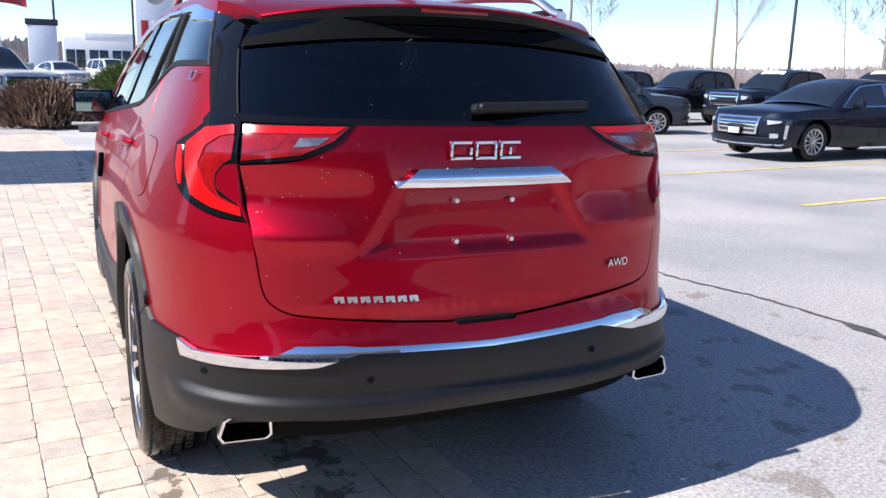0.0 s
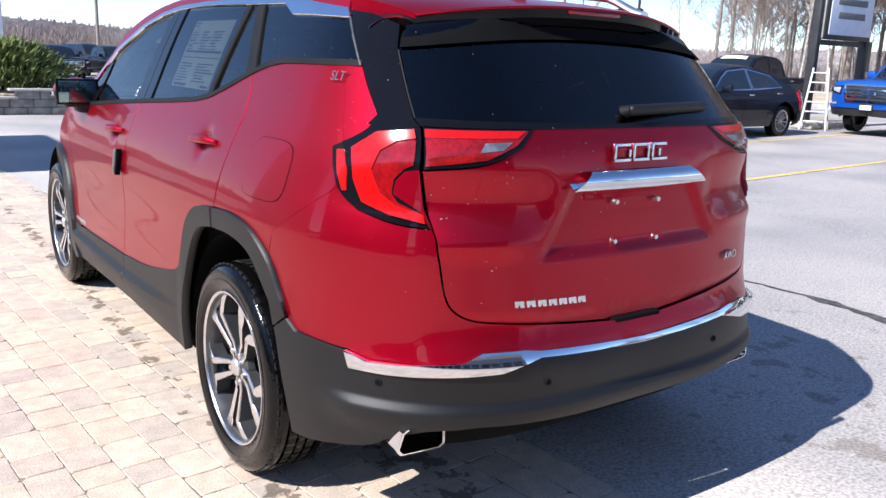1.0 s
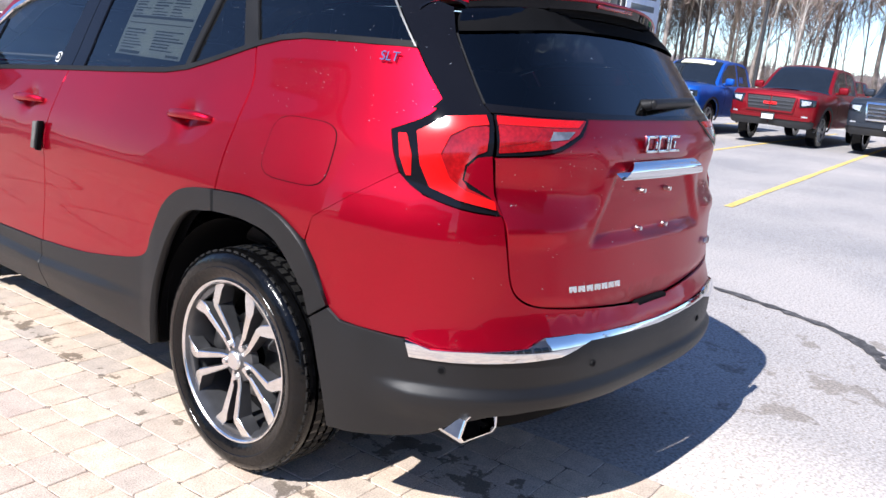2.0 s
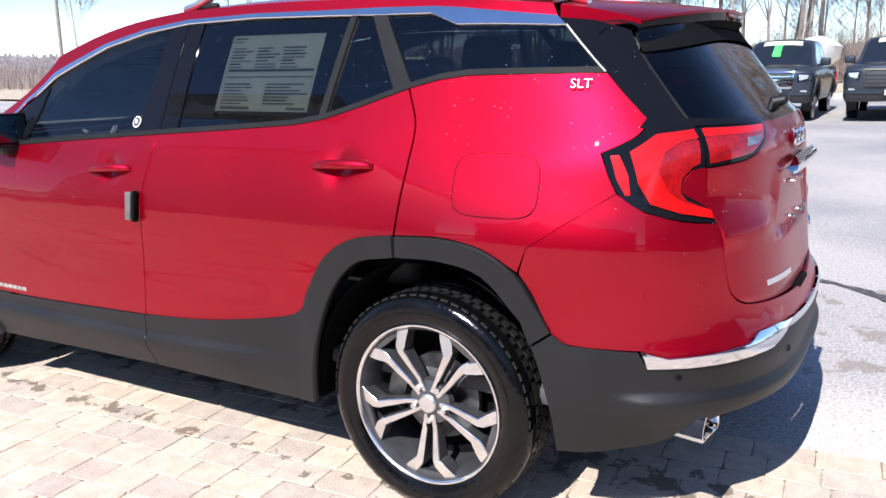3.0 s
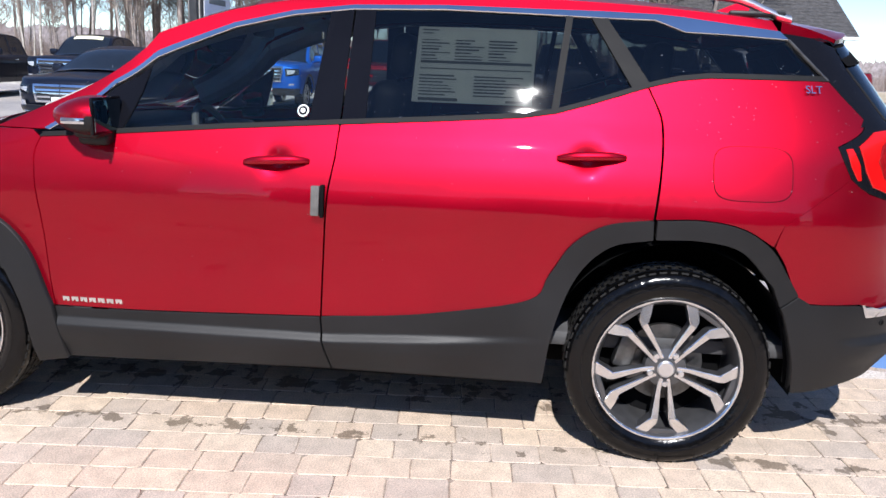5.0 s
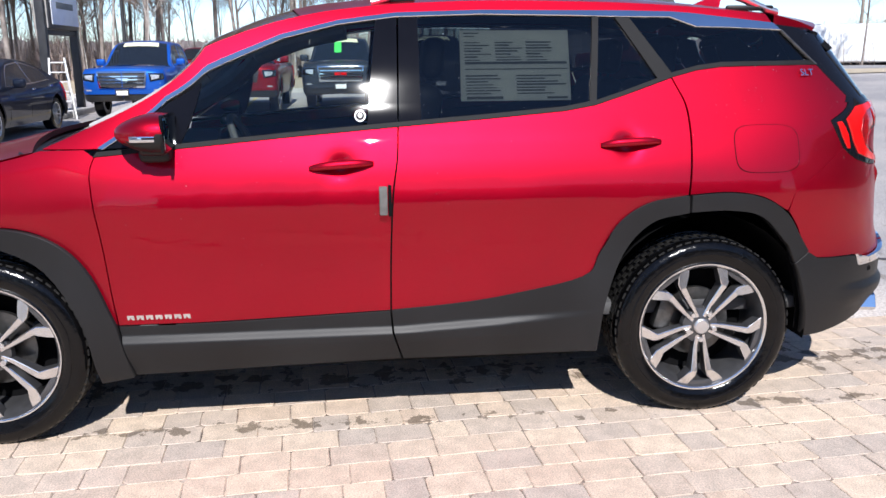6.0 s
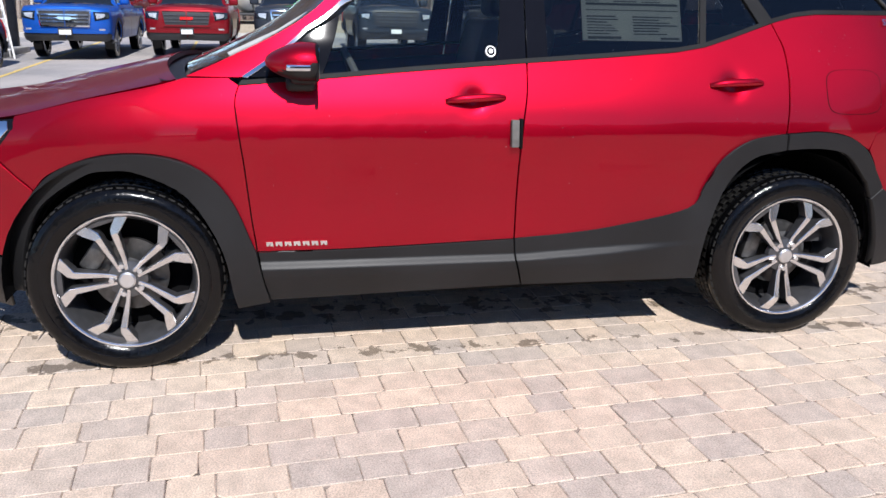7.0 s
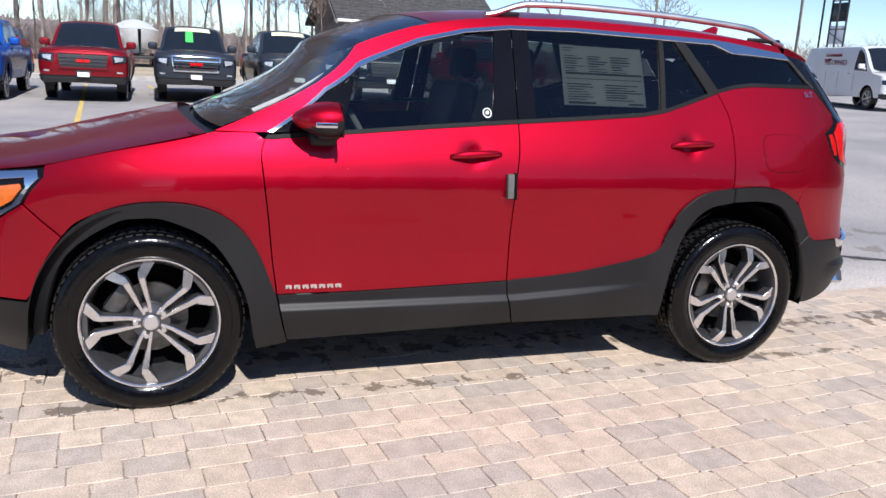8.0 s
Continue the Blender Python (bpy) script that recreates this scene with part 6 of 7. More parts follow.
def street_lamp(x, y, h):
    lamp = empty("street_lamp", stand(x, y), "dark steel car park lamp on a tall slim pole", "street lamp", "car park lamps")
    part("pole", rod(bmesh.new(), (0, 0, 0), (0, 0, h), 0.10, 0.07, 10), DARKMETAL, lamp)
    part("base", rod(bmesh.new(), (0, 0, 0), (0, 0, 0.7), 0.28, 0.28, 14), CONCRETE, lamp)
    boxed("lamp_head", (0, -0.55, h + 0.05), (0.45, 1.3, 0.16), DARKMETAL, lamp, bevel=0.03)


def utility_pole(x, y, h, arm=1.6, heading=90):
    p = empty("utility_pole", stand(x, y), "tall weathered wooden utility pole with a crossarm", "utility pole", "utility poles")
    part("pole", rod(bmesh.new(), (0, 0, 0), (0, 0, h), 0.13, 0.09, 10), WOODPOLE, p)
    c, s = math.cos(radians(heading)), math.sin(radians(heading))
    boxed("crossarm", (0, 0, h - 1.0), (arm, 0.10, 0.12), WOODPOLE, p, bevel=0.01, turn=Euler((0, 0, radians(heading))))
    part("transformer", rod(bmesh.new(), (0.3, 0.1, h - 3.0), (0.3, 0.1, h - 2.1), 0.22, 0.22, 12), CONCRETE, p)


def cable(a, b, sag=0.6, r=0.035):
    bm = bmesh.new()
    pts = [Vector(a).lerp(Vector(b), k) - Vector((0, 0, sag * 4 * k * (1 - k))) for k in np.linspace(0, 1, 14)]
    for p, q in zip(pts, pts[1:]):
        rod(bm, p, q, r, r, 5)
    return tagged(part("overhead_cable", bm, WIRE), "black cable slung between the poles", "cable")


for x, y, h in ((36.2, 31.6, 8.2), (38.0, 12.5, 8.5), (-0.8, 66, 11), (5.0, 70, 12)):
    street_lamp(x, y, h)
poles = ((41, 43, 11.5), (52, 19.5, 12), (60, -4.0, 12), (58, -37, 12), (49, -44.0, 12.5), (13.5, 63, 12), (6.8, 78, 13), (32.0, 47.5, 13))
for x, y, h in poles:
    utility_pole(x, y, h, heading=35)
for a, b in zip(poles[:4], poles[1:4]):
    for k in (-0.7, 0.7):
        cable((a[0] + k * 0.6, a[1] + k * 0.5, float(lie(a[0], a[1])) + a[2] - 1.0), (b[0] + k * 0.6, b[1] + k * 0.5, float(lie(b[0], b[1])) + b[2] - 1.0))
cable((41, 43, 10.5), (13.5, 63, 11.0)), cable((58, -37, 11.2), (49, -44, 11.5))

# letter board on posts with a ladder against it
board = empty("letter_board_sign", stand(17.9, 8.7), "white letter board between two dark posts in the lot", "sign")
for x in (-1.1, 1.1):
    boxed("post", (x, 0, 2.35), (0.16, 0.2, 4.7), DARKMETAL, board, bevel=0.02)
boxed("board_frame", (0, 0, 3.3), (2.04, 0.34, 2.4), DARKMETAL, board, bevel=0.02)
boxed("board_edge", (-1.0, 0.02, 3.3), (0.06, 0.30, 2.38), CAPSTONE, board, bevel=0.01)
face = boxed("board_face", (0.05, -0.175, 3.3), (1.86, 0.03, 2.2), SIGNWHITE, board, bevel=0.01)
random.seed(8)
for k in range(6):
    w = random.uniform(0.9, 1.5)
    boxed("line_of_letters", (random.uniform(-0.08, 0.12), -0.195, 4.2 - 0.31 * k), (w, 0.012, 0.15), INK, face, bevel=0.002)
boxed("crossbar", (0, 0, 2.02), (2.1, 0.12, 0.12), DARKMETAL, board, bevel=0.01)
boxed("notice_box", (1.5, 0.15, 1.75), (0.42, 0.1, 0.75), material("olive notice box", (0.22, 0.20, 0.09), rough=0.7), board, bevel=0.02)
boxed("foot_block", (0, 0, 0.08), (2.5, 0.6, 0.16), CONCRETE, board, bevel=0.03)
steps = empty("step_ladder", stand(16.7, 8.4) @ pose(0, 0, 0, 0, 0, 25) @ Matrix.Diagonal((0.68, 0.8, 0.68, 1)), "white folding step ladder standing beside the letter board", "ladder")
for s in (-0.28, 0.28):
    part("rail", block(bmesh.new(), (0, s, 1.05), (0.07, 0.05, 2.15), 0.01, Euler((s * 0.25, 0.16, 0))), LADDER, steps)
    part("rail", block(bmesh.new(), (0.40, s, 1.02), (0.05, 0.04, 2.1), 0.01, Euler((s * 0.25, -0.22, 0))), LADDER, steps)
for k in range(6):
    boxed("tread", (-0.13 + 0.055 * k, 0, 0.3 + 0.33 * k), (0.13, 0.56 - 0.03 * k, 0.04), LADDER, steps, bevel=0.006)

# tower sign and white building of the neighbour, flag
tower = empty("pylon_sign", stand(6.6, 69), "tall white pylon sign with dark red vertical panels", "sign")
boxed("pylon_body", (0, 0, 4.4), (3.0, 0.7, 8.8), SIGNWHITE, tower, bevel=0.05)
for x in (-0.85, 0.0, 0.85):
    boxed("panel_strip", (x, -0.37, 2.7), (0.55, 0.06, 4.4), SIGNRED if x else SIGNWHITE, tower, bevel=0.01)
part("round_emblem", rod(bmesh.new(), (0, -0.35, 6.9), (0, -0.42, 6.9), 0.75, 0.75, 28), CONCRETE, tower)
boxed("emblem_bar", (0, -0.43, 6.9), (2.0, 0.05, 0.35), material("silver emblem", (0.55, 0.57, 0.6), rough=0.3, metal=0.6), tower, bevel=0.01)
hall = empty("showroom", stand(4.5, 96), "low white showroom building with dark windows", "building")
boxed("wall", (0, 0, 2.0), (9, 10, 4.0), WHITE, hall, bevel=0.05)
boxed("parapet", (1, -5.02, 4.1), (7, 0.4, 0.8), WHITE, hall, bevel=0.05)
for x in np.arange(-3.4, 4, 2.2):
    w = boxed("window", (x, -5.03, 1.7), (1.8, 0.12, 2.1), DARKGLASS, hall, bevel=0.01)
    boxed("mullion", (x, -5.11, 1.7), (0.08, 0.05, 2.1), WHITE, w, bevel=0.005)
small = empty("pylon_sign", stand(-1.6, 60), "small white pylon sign beyond the planter", "sign")
boxed("pylon_body", (0, 0, 1.9), (1.8, 0.5, 3.8), SIGNWHITE, small, bevel=0.05)
boxed("cap", (0, 0, 4.0), (2.0, 0.6, 0.4), SLATE, small, bevel=0.05)
pole = empty("flagpole", stand(-4.0, 57), "grey flagpole with a dark red flag", "flagpole")
part("pole", rod(bmesh.new(), (0, 0, 0), (0, 0, 6.2), 0.06, 0.04, 8), ALLOY, pole)
v, f = [], []
for i in range(13):
    for j in range(7):
        v.append((0.05 + 1.6 * i / 12, 0.10 * math.sin(i * 0.9 + j * 0.3) * i / 12, 4.95 + 1.1 * j / 6 - 0.25 * (i / 12) ** 2))
f = [[i * 7 + j, i * 7 + j + 1, (i + 1) * 7 + j + 1, (i + 1) * 7 + j] for i in range(12) for j in range(6)]
put("flag", v, f, SIGNRED, pole)

# lattice sign tower and mobile homes at the far side
lattice = empty("sign_tower", stand(45.0, -43.5), "steel lattice sign tower with stacked panels", "sign")
for sx in (-0.75, 0.75):
    for sy in (-0.4, 0.4):
        part("leg", rod(bmesh.new(), (sx, sy, 0), (sx, sy, 13), 0.07, 0.07, 8), DARKMETAL, lattice)
for k in range(12):
    part("brace", rod(bmesh.new(), (-0.75, -0.4, 1 + k), (0.75, -0.4, 1 + k + (0.8 if k % 2 else -0.0)), 0.04, 0.04, 6), DARKMETAL, lattice)
for z, h in ((4.6, 1.3), (6.2, 1.3), (7.9, 1.5), (10.4, 2.6)):
    boxed("sign_panel", (0, -0.45, z), (1.4, 0.12, h), SIGNWHITE if z != 6.2 else SLATE, lattice, bevel=0.02)
for s in (-1.2, 1.2):
    boxed("flood_lamp", (s, -0.4, 7.4), (0.45, 0.4, 0.5), CONCRETE, lattice, bevel=0.08)
for k, (x, y, h) in enumerate(((50.5, -31.0, 70), (53.0, -36.0, 60), (56, -41.5, 65))):
    home = empty("camper_trailer", stand(x, y) @ pose(0, 0, 0, 0, 0, h), "white camper trailer with a dark stripe and windows", "trailer", "camper trailers")
    boxed("shell", (0, 0, 1.75), (6.4, 2.4, 2.5), WHITE, home, bevel=0.25)
    boxed("stripe", (0, -1.205, 1.35), (6.0, 0.04, 0.22), SLATE, home, bevel=0.01)
    for s in (-1.9, 0.2, 2.0):
        boxed("window", (s, -1.21, 2.1), (1.0, 0.05, 0.6), DARKGLASS, home, bevel=0.02)
    for s in (-0.5, 0.5):
        part("wheel", rod(bmesh.new(), (s, -1.2, 0.35), (s, -0.95, 0.35), 0.35, 0.35, 18), RUBBER, home)
    boxed("chassis", (0, 0, 0.45), (6.0, 1.8, 0.2), BLACK, home, bevel=0.02)

# house
house = empty("house", stand(46, -8), "grey-sided bungalow with a dark shingle roof and white soffit", "house")
boxed("wall", (5, -4.75, 1.5), (10, 9.5, 3.0), SIDING, house, bevel=0.02)
for k in range(11):
    boxed("siding_board", (-0.03, -4.75, 0.2 + 0.26 * k), (0.05, 9.5, 0.23), SIDING, house, bevel=0.012)
gable = bmesh.new()
vs = [gable.verts.new(p) for p in ((0, 0, 3.0), (10, 0, 3.0), (5, 0, 5.7), (0, -9.5, 3.0), (10, -9.5, 3.0), (5, -9.5, 5.7))]
for q in ((0, 1, 2), (3, 5, 4), (0, 2, 5, 3), (1, 4, 5, 2), (0, 3, 4, 1)):
    gable.faces.new([vs[i] for i in q])
part("gable", gable, SIDING, house, smooth=False)
for s in (1, -1):
    bm = bmesh.new()
    block(bm, (5 - s * 2.75, -4.75, 4.42), (6.4, 10.7, 0.14), 0.02, Euler((0, -s * 0.493, 0)))
    slope = part("roof", bm, SHINGLE, house)
    if s == 1:
        for k in range(14):
            boxed("shingle_course", (5 - 2.75 - 2.75 + 0.4 * k + 0.1, -4.75, 3.09 + 0.215 * k), (0.42, 10.7, 0.05), SHINGLE, slope, bevel=0.01, turn=Euler((0, -0.493, 0)))
boxed("soffit", (-0.45, -4.75, 2.93), (0.9, 10.7, 0.16), WHITE, house, bevel=0.02)
boxed("bargeboard", (2.25, 0.55, 4.3), (6.2, 0.06, 0.22), WHITE, house, bevel=0.01, turn=Euler((0, -0.493, 0)))
for y in (-2.2, -6.8):
    w = boxed("window", (-0.08, y, 1.75), (0.12, 1.5, 1.2), WHITE, house, bevel=0.02)
    for s in (-0.36, 0.36):
        boxed("pane", (-0.15, y + s, 1.75), (0.03, 0.62, 1.02), DARKGLASS, w, bevel=0.005)
part("roof_vent", rod(bmesh.new(), (4.2, -5.5, 5.2), (4.2, -5.5, 5.9), 0.22, 0.22, 12), DARKMETAL, house)

# boat on its trailer
boat = empty("boat_on_trailer", stand(42.5, 3.7) @ pose(0, 0, 0, 0, 0, 95), "white covered motor boat on a road trailer", "boat")
v, f = [], []
n = 17
for i in range(n):
    y = -3.2 + 6.4 * i / (n - 1)
    w = 1.15 * (1 - max(0, (y - 0.2) / 3.1) ** 2.2)
    k = 0.6 + 0.35 * max(0, (y - 0.5) / 2.7) ** 2
    for x, z in ((-w, 1.75 + 0.1 * k), (-w * 0.92, 1.1 + 0.2 * k), (-w * 0.3, 0.62 + 0.3 * max(0, k - 0.6)), (0, 0.55 + 0.5 * max(0, k - 0.6)), (w * 0.3, 0.62 + 0.3 * max(0, k - 0.6)), (w * 0.92, 1.1 + 0.2 * k), (w, 1.75 + 0.1 * k)):
        v.append((x, y, z))
f = [[i * 7 + j, i * 7 + j + 1, (i + 1) * 7 + j + 1, (i + 1) * 7 + j] for i in range(n - 1) for j in range(6)] + [[0, 1, 2, 3, 4, 5, 6]]
put("hull", v, f, WHITE, boat)
v = []
for i in range(n):
    y = -3.2 + 6.4 * i / (n - 1)
    w = 1.17 * (1 - max(0, (y - 0.2) / 3.1) ** 2.2)
    for s in np.linspace(-1, 1, 7):
        v.append((w * s, y, 1.80 + 0.55 * (1 - s * s) * math.exp(-((y + 0.3) / 1.8) ** 2)))
put("cover", v, f[:-1], SIGNWHITE, boat)
boxed("trailer_frame", (0, 0.3, 0.48), (1.6, 6.6, 0.12), DARKMETAL, boat, bevel=0.02)
for s in (-1, 1):
    for y in (-0.9, -0.1):
        part("wheel", rod(bmesh.new(), (s * 1.0, y, 0.33), (s * 0.78, y, 0.33), 0.33, 0.33, 20), RUBBER, boat)

# planter with stone steps, evergreen and dry shrubs
planter = empty("planter_wall", stand(1.6, 15.6), "low grey block planter wall with stepped pale caps", "planter")
random.seed(3)
for course in range(3):
    x0 = -2.3 + 0.75 * course
    for k in range(15):
        x = x0 + 0.42 * k + (0.2 if course % 2 else 0)
        boxed("block", (x + 0.21, 0.012 * random.uniform(-1, 1), 0.075 + 0.155 * course), (0.41, 0.28, 0.15), STONE, planter, bevel=0.012)
    boxed("cap_stone", (x0 + 0.33, -0.005, 0.172 + 0.155 * course), (0.9, 0.33, 0.045), CAPSTONE, planter, bevel=0.012)
boxed("cap_stone", (2.9, -0.005, 0.49), (5.6, 0.33, 0.05), CAPSTONE, planter, bevel=0.012)
boxed("soil", (1.5, 1.5, 0.20), (6.6, 2.7, 0.38), SAND, planter, bevel=0.05)


def needle_shrub(name, x, y, z, w, d, h, count, mat, words, seed, length=0.16, up=0.4):
    """A shrub of many small sprays on stems, with an uneven outline."""
    random.seed(seed)
    v, f = [], []
    for _ in range(count):
        a, r, q = random.uniform(0, 2 * math.pi), random.random() ** 0.45, random.random() ** 0.7
        lump = 1 + 0.22 * math.sin(3 * a + seed) * math.cos(2.1 * a) + 0.15 * math.sin(7 * a + 4 * q)
        cx, cy = w * r * math.cos(a) * lump * (1 - 0.55 * q * q), d * r * math.sin(a) * lump * (1 - 0.55 * q * q)
        cz = h * q * (0.75 + 0.35 * lump * (1 - r * r * 0.4))
        t = Vector((math.cos(a) * r + random.uniform(-0.5, 0.5), math.sin(a) * r + random.uniform(-0.5, 0.5), up + random.random())).normalized() * length * random.uniform(0.6, 1.4)
        s = t.cross(Vector((random.uniform(-1, 1), random.uniform(-1, 1), random.uniform(-1, 1)))).normalized() * length * 0.16
        k = len(v)
        p = Vector((cx, cy, cz))
        v += [p - s, p + s, p + t + s * 0.3, p + t * 1.15, p + t - s * 0.3]
        f.append([k, k + 1, k + 2, k + 3, k + 4])
    shrub = empty(name, Matrix.Translation((x, y, z)), words, "shrub")
    put("crown", v, f, mat, shrub, smooth=False)
    bm = bmesh.new()
    for k in range(14):
        a = k * 0.9
        rod(bm, (0.05 * math.cos(a), 0.05 * math.sin(a), 0), (w * 0.6 * math.cos(a), d * 0.6 * math.sin(a), h * random.uniform(0.4, 0.8)), 0.018, 0.006, 5)
    part("stems", bm, DRYTWIG, shrub)
    return shrub


zp = float(lie(1.6, 15.6)) + 0.36
needle_shrub("evergreen_shrub", 0.7, 17.1, zp, 1.3, 0.95, 0.9, 8000, NEEDLE, "broad green evergreen shrub in the planter", 2, 0.15)
needle_shrub("dry_shrub", -1.35, 16.9, float(lie(-1, 17)), 1.05, 0.8, 0.72, 5200, DRYTWIG, "leafless brown shrub beside the planter", 9, 0.2, 0.8)

# unseen building block, added so that its shadow falls over the pavers
caster = empty("office_wing", stand(-11, 9.4), "plain pale unseen block added to cast the shadow over the pavers", "building")
boxed("wall", (0, 0, 3.7), (7.0, 3.9, 7.4), WHITE, caster, bevel=0.03)
boxed("parapet", (0, 0, 7.5), (7.2, 4.0, 0.25), CONCRETE, caster, bevel=0.03)


def plain_hall(x, y, wide, deep, heading, words, high=4.6):
    """A long low unseen hall, added for reflections: grey wall, dark window bays, pale fascia."""
    hall = empty("sales_hall", Matrix.Translation((x, y, 0)) @ pose(0, 0, 0, 0, 0, heading), words, "building")
    boxed("wall", (0, deep / 2, high / 2), (wide, deep, high), SIDING, hall, bevel=0.03)
    boxed("fascia", (0, -0.12, high - 0.3), (wide + 0.3, 0.3, 0.9), CONCRETE, hall, bevel=0.03)
    for k in range(int(wide / 2.6)):
        u = -wide / 2 + 1.5 + 2.6 * k
        w = boxed("window", (u, -0.03, 1.75), (2.2, 0.1, 2.7), DARKGLASS, hall, bevel=0.01)
        boxed("mullion", (u, -0.09, 1.75), (0.07, 0.06, 2.7), CONCRETE, w, bevel=0.005)


# both stand out of view, added for the car's flank and tail to mirror
plain_hall(-16.0, -3.0, 18, 8, 90, "long grey unseen hall with dark window bays, added for reflections")
plain_hall(-6.0, -13.0, 17, 8, 180, "grey unseen hall with dark windows, added to darken the tail's reflections", 6.5)

# ---- trees ----
def bare_tree(seed, height, trunk, mat, spread=0.55, depth=5, lean=0.05):
    """Verts and faces of a leafless tree: a tapered trunk, limbs and twigs."""
    rnd = random.Random(seed)
    wood, twigs = ([], []), ([], [])

    def tube(p, q, r0, r1, n, bag):
        v, f = bag
        d = (q - p).normalized()
        a = d.orthogonal().normalized()
        b = d.cross(a)
        k = len(v)
        for c, r in ((p, r0), (q, r1)):
            for i in range(n):
                t = 2 * math.pi * i / n
                v.append(tuple(c + (a * math.cos(t) + b * math.sin(t)) * r))
        f.extend([k + i, k + (i + 1) % n, k + n + (i + 1) % n, k + n + i] for i in range(n))

    def grow(p, d, length, r, level):
        steps = 4 if level < 2 else 2
        n = 7 if level == 0 else 5 if level == 1 else 3
        for k in range(steps):
            q = p + d * (length / steps)
            r1 = r * (0.86 if level == 0 else 0.78)
            r1 = max(r1, 0.011)
            tube(p, q, max(r, 0.011), r1, n, wood if level < 3 else twigs)
            p, r = q, r1
            d = (d + Vector((rnd.uniform(-1, 1), rnd.uniform(-1, 1), rnd.uniform(-0.3, 0.7))) * (0.07 if level == 0 else 0.2)).normalized()
            if level < depth and (level > 0 or k >= 1):
                for _ in range(2 if level < 3 else rnd.choice((1, 2))):
                    side = Vector((rnd.uniform(-1, 1), rnd.uniform(-1, 1), rnd.uniform(0.0, 0.8))).normalized()
                    grow(p, (d * (1 - spread) + side * spread).normalized(), length * rnd.uniform(0.42, 0.62), r * rnd.uniform(0.42, 0.6), level + 1)

    grow(Vector((0, 0, -0.2)), Vector((rnd.uniform(-lean, lean), rnd.uniform(-lean, lean), 1)).normalized(), height * 0.78, trunk, 0)
    return wood, twigs


kinds = []
for k, (h, r, mat, spread, deep) in enumerate(((14, 0.13, BARK, 0.55, 5), (12, 0.11, BARK, 0.5, 5), (15, 0.15, BARK, 0.5, 5), (11, 0.085, BIRCH, 0.45, 5), (9, 0.07, BIRCH, 0.45, 5), (7, 0.06, BARK, 0.6, 5))):
    wood, twigs = bare_tree(20 + k, h, r, mat, spread, deep)
    tree = empty("bare_tree", Matrix.Translation((0, 0, -60)), ("tall pale-barked leafless tree" if mat is BIRCH else "leafless grey-barked tree") + " at the edge of the wood", "tree", "trees of the wood")
    put("trunk", wood[0], wood[1], mat, tree, smooth=True)
    put("crown", twigs[0], twigs[1], TWIG, tree, smooth=False)
    kinds.append(tree)
random.seed(77)
spots = []
for k in range(80):
    spots.append((random.uniform(48, 66), random.uniform(-14, 27)))
for k in range(22):
    spots.append((random.uniform(52, 66), random.uniform(27, 46)))
for k in range(12):
    spots.append((random.uniform(39, 50), random.uniform(9, 30)))
for k in range(18):
    spots.append((random.uniform(44, 58), random.uniform(22, 35)))
spots += [(47, 8.5), (44.5, 6.3), (48, -2.5), (47.5, -5.0), (50, -3.5), (43, -28), (60, -26), (62, -30), (46, 46), (44, 62)]
for k, (x, y) in enumerate(spots):
    s = random.uniform(0.7, 1.15)
    kind = kinds[k % 6] if k >= 6 else kinds[k]
    m = stand(x, y) @ pose(0, 0, 0, 0, 0, random.uniform(0, 360)) @ Matrix.Diagonal((s, s, s, 1))
    if k < 6:
        kind.matrix_world = m
    else:
        c = copy_thing(kind, Matrix())
        c.matrix_basis = m

# brush along the wood: thousands of fine stems
random.seed(41)
v, f = [], []


def stem(x, y, h, w):
    """A thin shoot with four side twigs."""
    z = float(lie(x, y)) - 0.1 if abs(x) < 60 else -0.1
    lx, ly = random.uniform(-0.28, 0.28) * h, random.uniform(-0.28, 0.28) * h
    a = random.uniform(0, math.pi)
    dx, dy = math.cos(a) * w, math.sin(a) * w
    k = len(v)
    v.extend([(x - dx, y - dy, z), (x + dx, y + dy, z), (x + lx, y + ly, z + h)])
    f.append([k, k + 1, k + 2])
    for _ in range(4):
        t = random.uniform(0.25, 0.85)
        px, py, pz = x + lx * t, y + ly * t, z + h * t
        r = h * random.uniform(0.2, 0.42)
        b = random.uniform(0, 2 * math.pi)
        k = len(v)
        v.extend([(px, py, pz - w * 0.7), (px, py, pz + w * 0.7), (px + r * 0.6 * math.cos(b), py + r * 0.6 * math.sin(b), pz + r * 0.75)])
        f.append([k, k + 1, k + 2])


for _ in range(20000):
    y = random.uniform(-35, 110)
    x = random.gauss(58, 5) - max(0, y - 40) * 0.35
    stem(x, y, random.uniform(0.6, 2.6) * (1.0 + 0.7 * (-14 < y < 27) + 0.35 * math.sin(y * 0.35) + 0.2 * math.sin(y * 1.1)), random.uniform(0.012, 0.026))
for _ in range(6000):
    x, y = random.uniform(-60, 30), random.gauss(125, 8)
    stem(x, y, random.uniform(1.5, 4.5), random.uniform(0.03, 0.07))
for _ in range(5000):
    x, y = random.uniform(40, 100), -62 - random.uniform(0, 10) + 0.35 * random.uniform(0, 40)
    stem(x, y, random.uniform(2, 6), random.uniform(0.025, 0.06))
brush = put("brush", v, f, TWIG, smooth=False)
tagged(brush, "reddish brown leafless brush along the wood's edge", "brush", kind="stuff")

FARWOOD = material("far leafless wood", (0.34, 0.30, 0.295), second=(0.25, 0.215, 0.21), rough=1.0, scale=0.12, grain=0.35, grain_scale=1.2, specular=0.0)
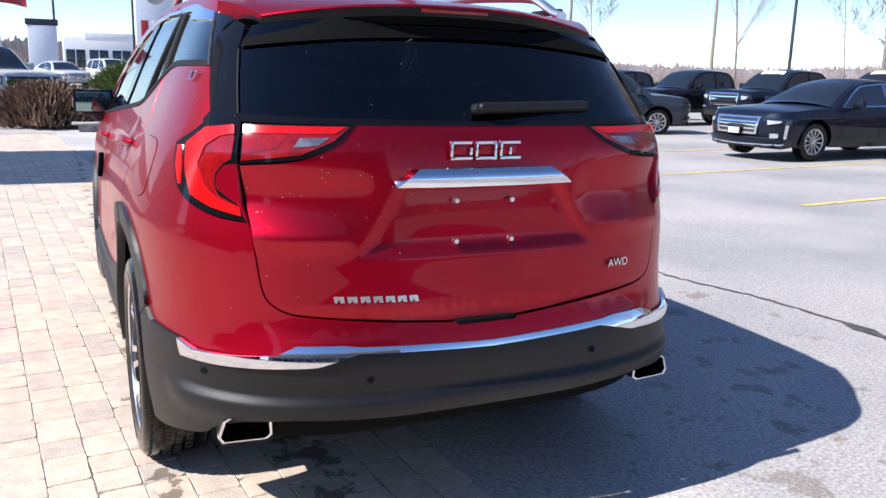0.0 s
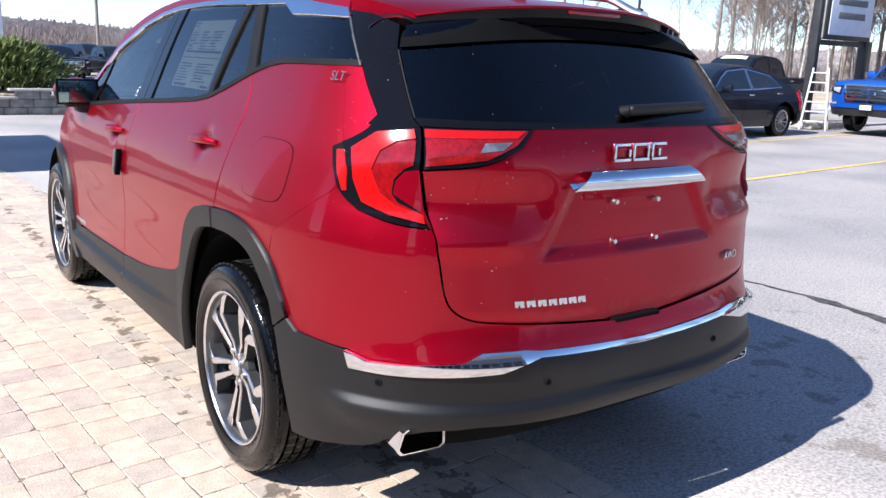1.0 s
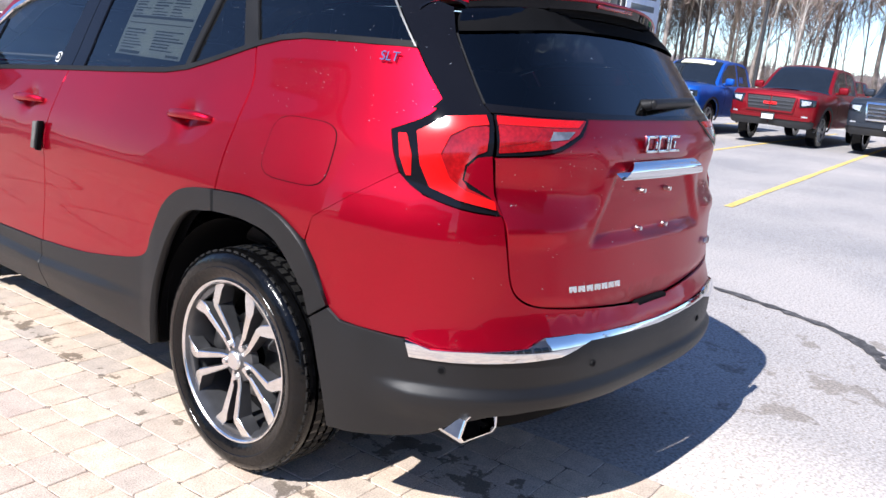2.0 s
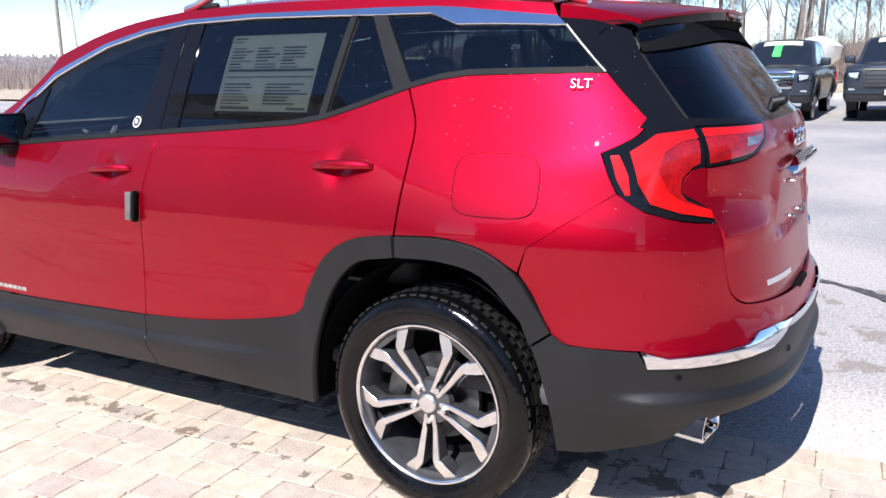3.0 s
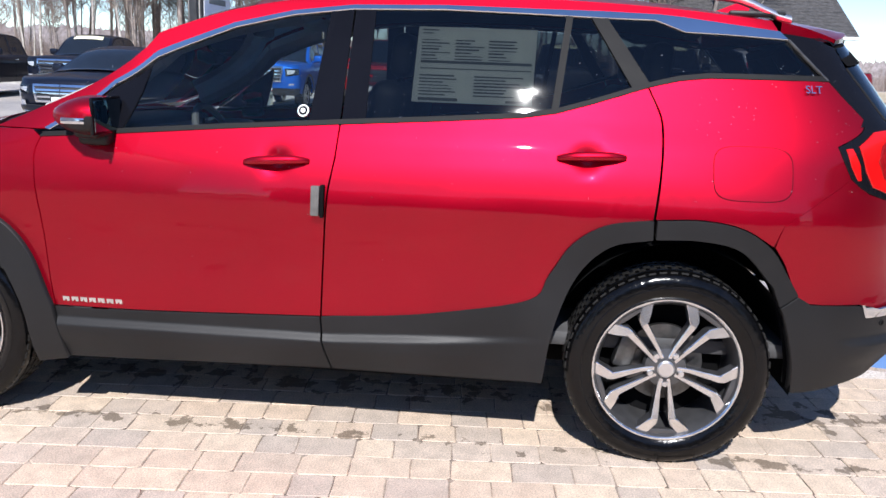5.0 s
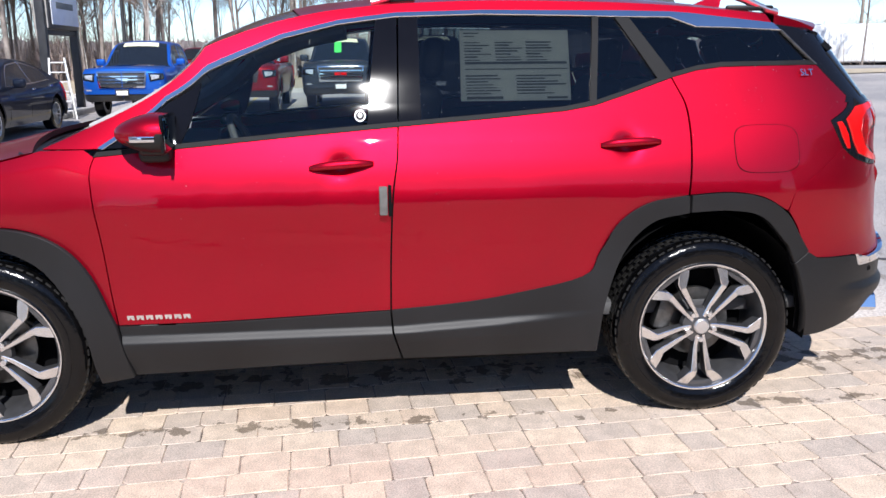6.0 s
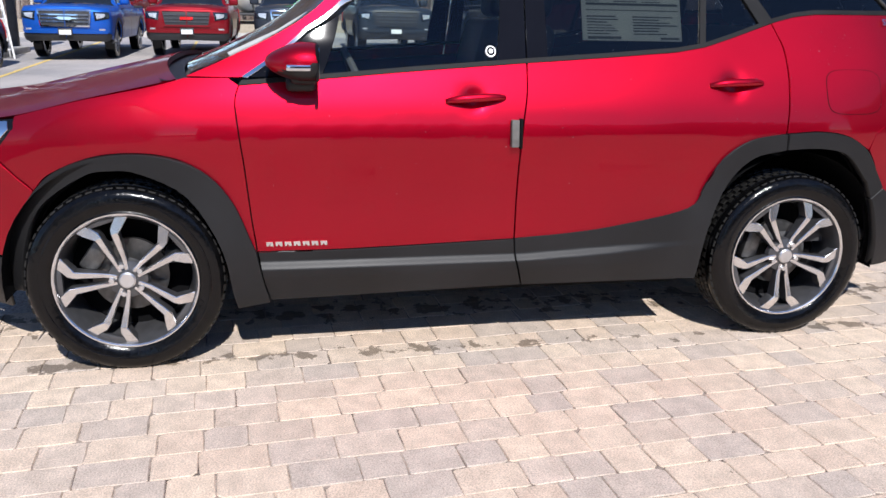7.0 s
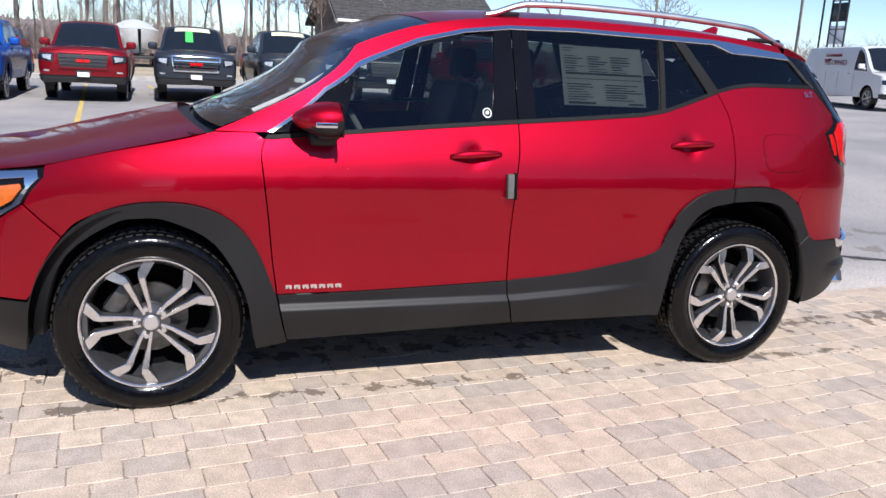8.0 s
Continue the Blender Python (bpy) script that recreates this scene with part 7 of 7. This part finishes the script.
# far wooded hills close the view
v, f = [], []
n = 5000
high = 0.0
for i in range(n):
    a = 2 * math.pi * i / n
    r = 260
    high = 0.75 * high + random.uniform(-0.5, 0.5)
    h = 6.2 + 0.9 * math.sin(5 * a) + 0.6 * math.sin(13 * a + 1) + 0.5 * high + (random.random() ** 3) * 1.4
    v += [(r * math.cos(a), r * math.sin(a), -2), (r * math.cos(a), r * math.sin(a), h)]
f = [[2 * i, 2 * ((i + 1) % n), 2 * ((i + 1) % n) + 1, 2 * i + 1] for i in range(n)]
tagged(put("backdrop", v, f, FARWOOD, smooth=False), "distant brown leafless wood on the horizon", "woods", kind="structure")

# ---- pavers, rows along the car with mixed lengths ----
random.seed(21)
ROW, TILT = 0.1425, radians(4.6)
apron = new("paving")
tagged(apron, "beige and grey tumbled concrete pavers laid in rows", "paving", kind="structure")


def outline_of(w, l):
    """A block's outline with chipped corners and slightly crooked edges, twelve points."""
    pts = []
    for sx, sy in ((-1, -1), (1, -1), (1, 1), (-1, 1)):
        x, y = sx * (w / 2 - 0.0014) + random.uniform(-0.0022, 0.0018), sy * (l / 2 - 0.0014) + random.uniform(-0.0022, 0.0018)
        a, b = random.choice((0.004, 0.007, 0.011, 0.02)), random.choice((0.004, 0.007, 0.011, 0.018))
        cut = [(x - sx * a, y), (x, y - sy * b)]
        pts += cut if sx * sy < 0 else cut[::-1]
        nudge = random.uniform(-0.0035, 0.0008)
        pts.append({(-1, -1): (random.uniform(-0.02, 0.02), -l / 2 - nudge), (1, -1): (w / 2 + nudge, random.uniform(-0.03, 0.03)), (1, 1): (random.uniform(-0.02, 0.02), l / 2 + nudge), (-1, 1): (-w / 2 - nudge, random.uniform(-0.03, 0.03))}[(sx, sy)])
    return pts


def block_rings(pts):
    """Three rings, from below to the top face, whose rim is worn round."""
    return [(x, y, -0.04) for x, y in pts], [(x, y, -0.0032) for x, y in pts], [(x * (1 - 0.0028 / math.hypot(x, y)), y * (1 - 0.0028 / math.hypot(x, y)), 0.0) for x, y in pts]


def paver_mesh(name, w, l, mat):
    rings = block_rings(outline_of(w, l))
    me = bpy.data.meshes.new(name)
    me.from_pydata([p for r in rings for p in r], [], [[24 + i for i in range(12)]] + [[a + i, a + (i + 1) % 12, a + 12 + (i + 1) % 12, a + 12 + i] for a in (0, 12) for i in range(12)])
    me.materials.append(mat)
    return me


LENGTHS = (0.142, 0.142, 0.213, 0.213, 0.178)
stock = {l: [paver_mesh("paver", ROW, l, PAVE_ONE) for _ in range(6)] for l in sorted(set(LENGTHS))}
turn = Matrix.Rotation(TILT, 4, "Z")
v, f, singles = [], [], 0
for r in range(0, 62):
    across = EDGE_X - (r + 0.5) * ROW
    y = -7.0 + random.uniform(0, 0.2)
    while y < 15.6:
        l = random.choice(LENGTHS)
        c = turn @ Vector((across, y + l / 2, 0))
        y += l
        if not (-6.65 < c.x and -5.95 < c.y < 14.9):
            continue
        h = random.uniform(-0.0012, 0.0012) + float(lie(c.x, c.y))
        if -2.42 < c.x < -0.98 and 0.0 < c.y < 3.6 and singles < 300:
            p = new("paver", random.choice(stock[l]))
            p.parent = apron
            p.matrix_local = Matrix.Translation((c.x, c.y, h)) @ turn @ pose(0, 0, 0, random.uniform(-0.5, 0.5), random.uniform(-0.5, 0.5), random.choice((0, 180)))
            singles += 1
            continue
        k = len(v)
        tip = (random.uniform(-0.006, 0.006), random.uniform(-0.006, 0.006))
        rings = block_rings(outline_of(ROW, l))[1:]
        for x, y0, z in (p for ring in rings for p in ring):
            q = turn @ Vector((x, y0, 0))
            v.append((c.x + q.x, c.y + q.y, h + z + tip[0] * q.x + tip[1] * q.y))
        f.append([k + 12 + i for i in range(12)])
        f.extend([k + i, k + (i + 1) % 12, k + 12 + (i + 1) % 12, k + 12 + i] for i in range(12))
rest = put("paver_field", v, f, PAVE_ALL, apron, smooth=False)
rest["kind"] = "stuff"

# water drops on the washed car
random.seed(90)
v, f = [], []


def drop(p, n, r):
    n = Vector(n)
    a = n.orthogonal().normalized()
    b = n.cross(a)
    k = len(v)
    for ring, lift in ((1.0, 0.0), (0.6, 0.4)):
        for i in range(6):
            t = math.pi * i / 3
            v.append(tuple(Vector(p) + (a * math.cos(t) + b * math.sin(t)) * r * ring + n * r * lift))
    v.append(tuple(Vector(p) + n * r * 0.55))
    f.extend([k + i, k + (i + 1) % 6, k + 6 + (i + 1) % 6, k + 6 + i] for i in range(6))
    f.extend([k + 6 + i, k + 6 + (i + 1) % 6, k + 12] for i in range(6))


for _ in range(900):
    u, z = random.uniform(-1.15, 2.3), random.triangular(0.55, 1.56, 1.25)
    if u < -0.3 and z < 0.64 or (abs(u) < 0.5 and z < 0.9):
        continue
    if z > 1.22 and u < -0.55 and random.random() < 0.85:
        continue
    if z < 1.13 and u > -0.36 and random.random() < 0.85:
        continue
    p, n = lifted(BODY, 0.0015 if z < 1.13 or u < 0.0 else -0.0055, np.array(u), np.array(z), np.array((0, 1.3, 0.8)))
    drop(p, n, random.uniform(0.0006, 0.0014))
wet = put("water", v, f, DROPLET, suv)
wet["kind"] = "stuff"
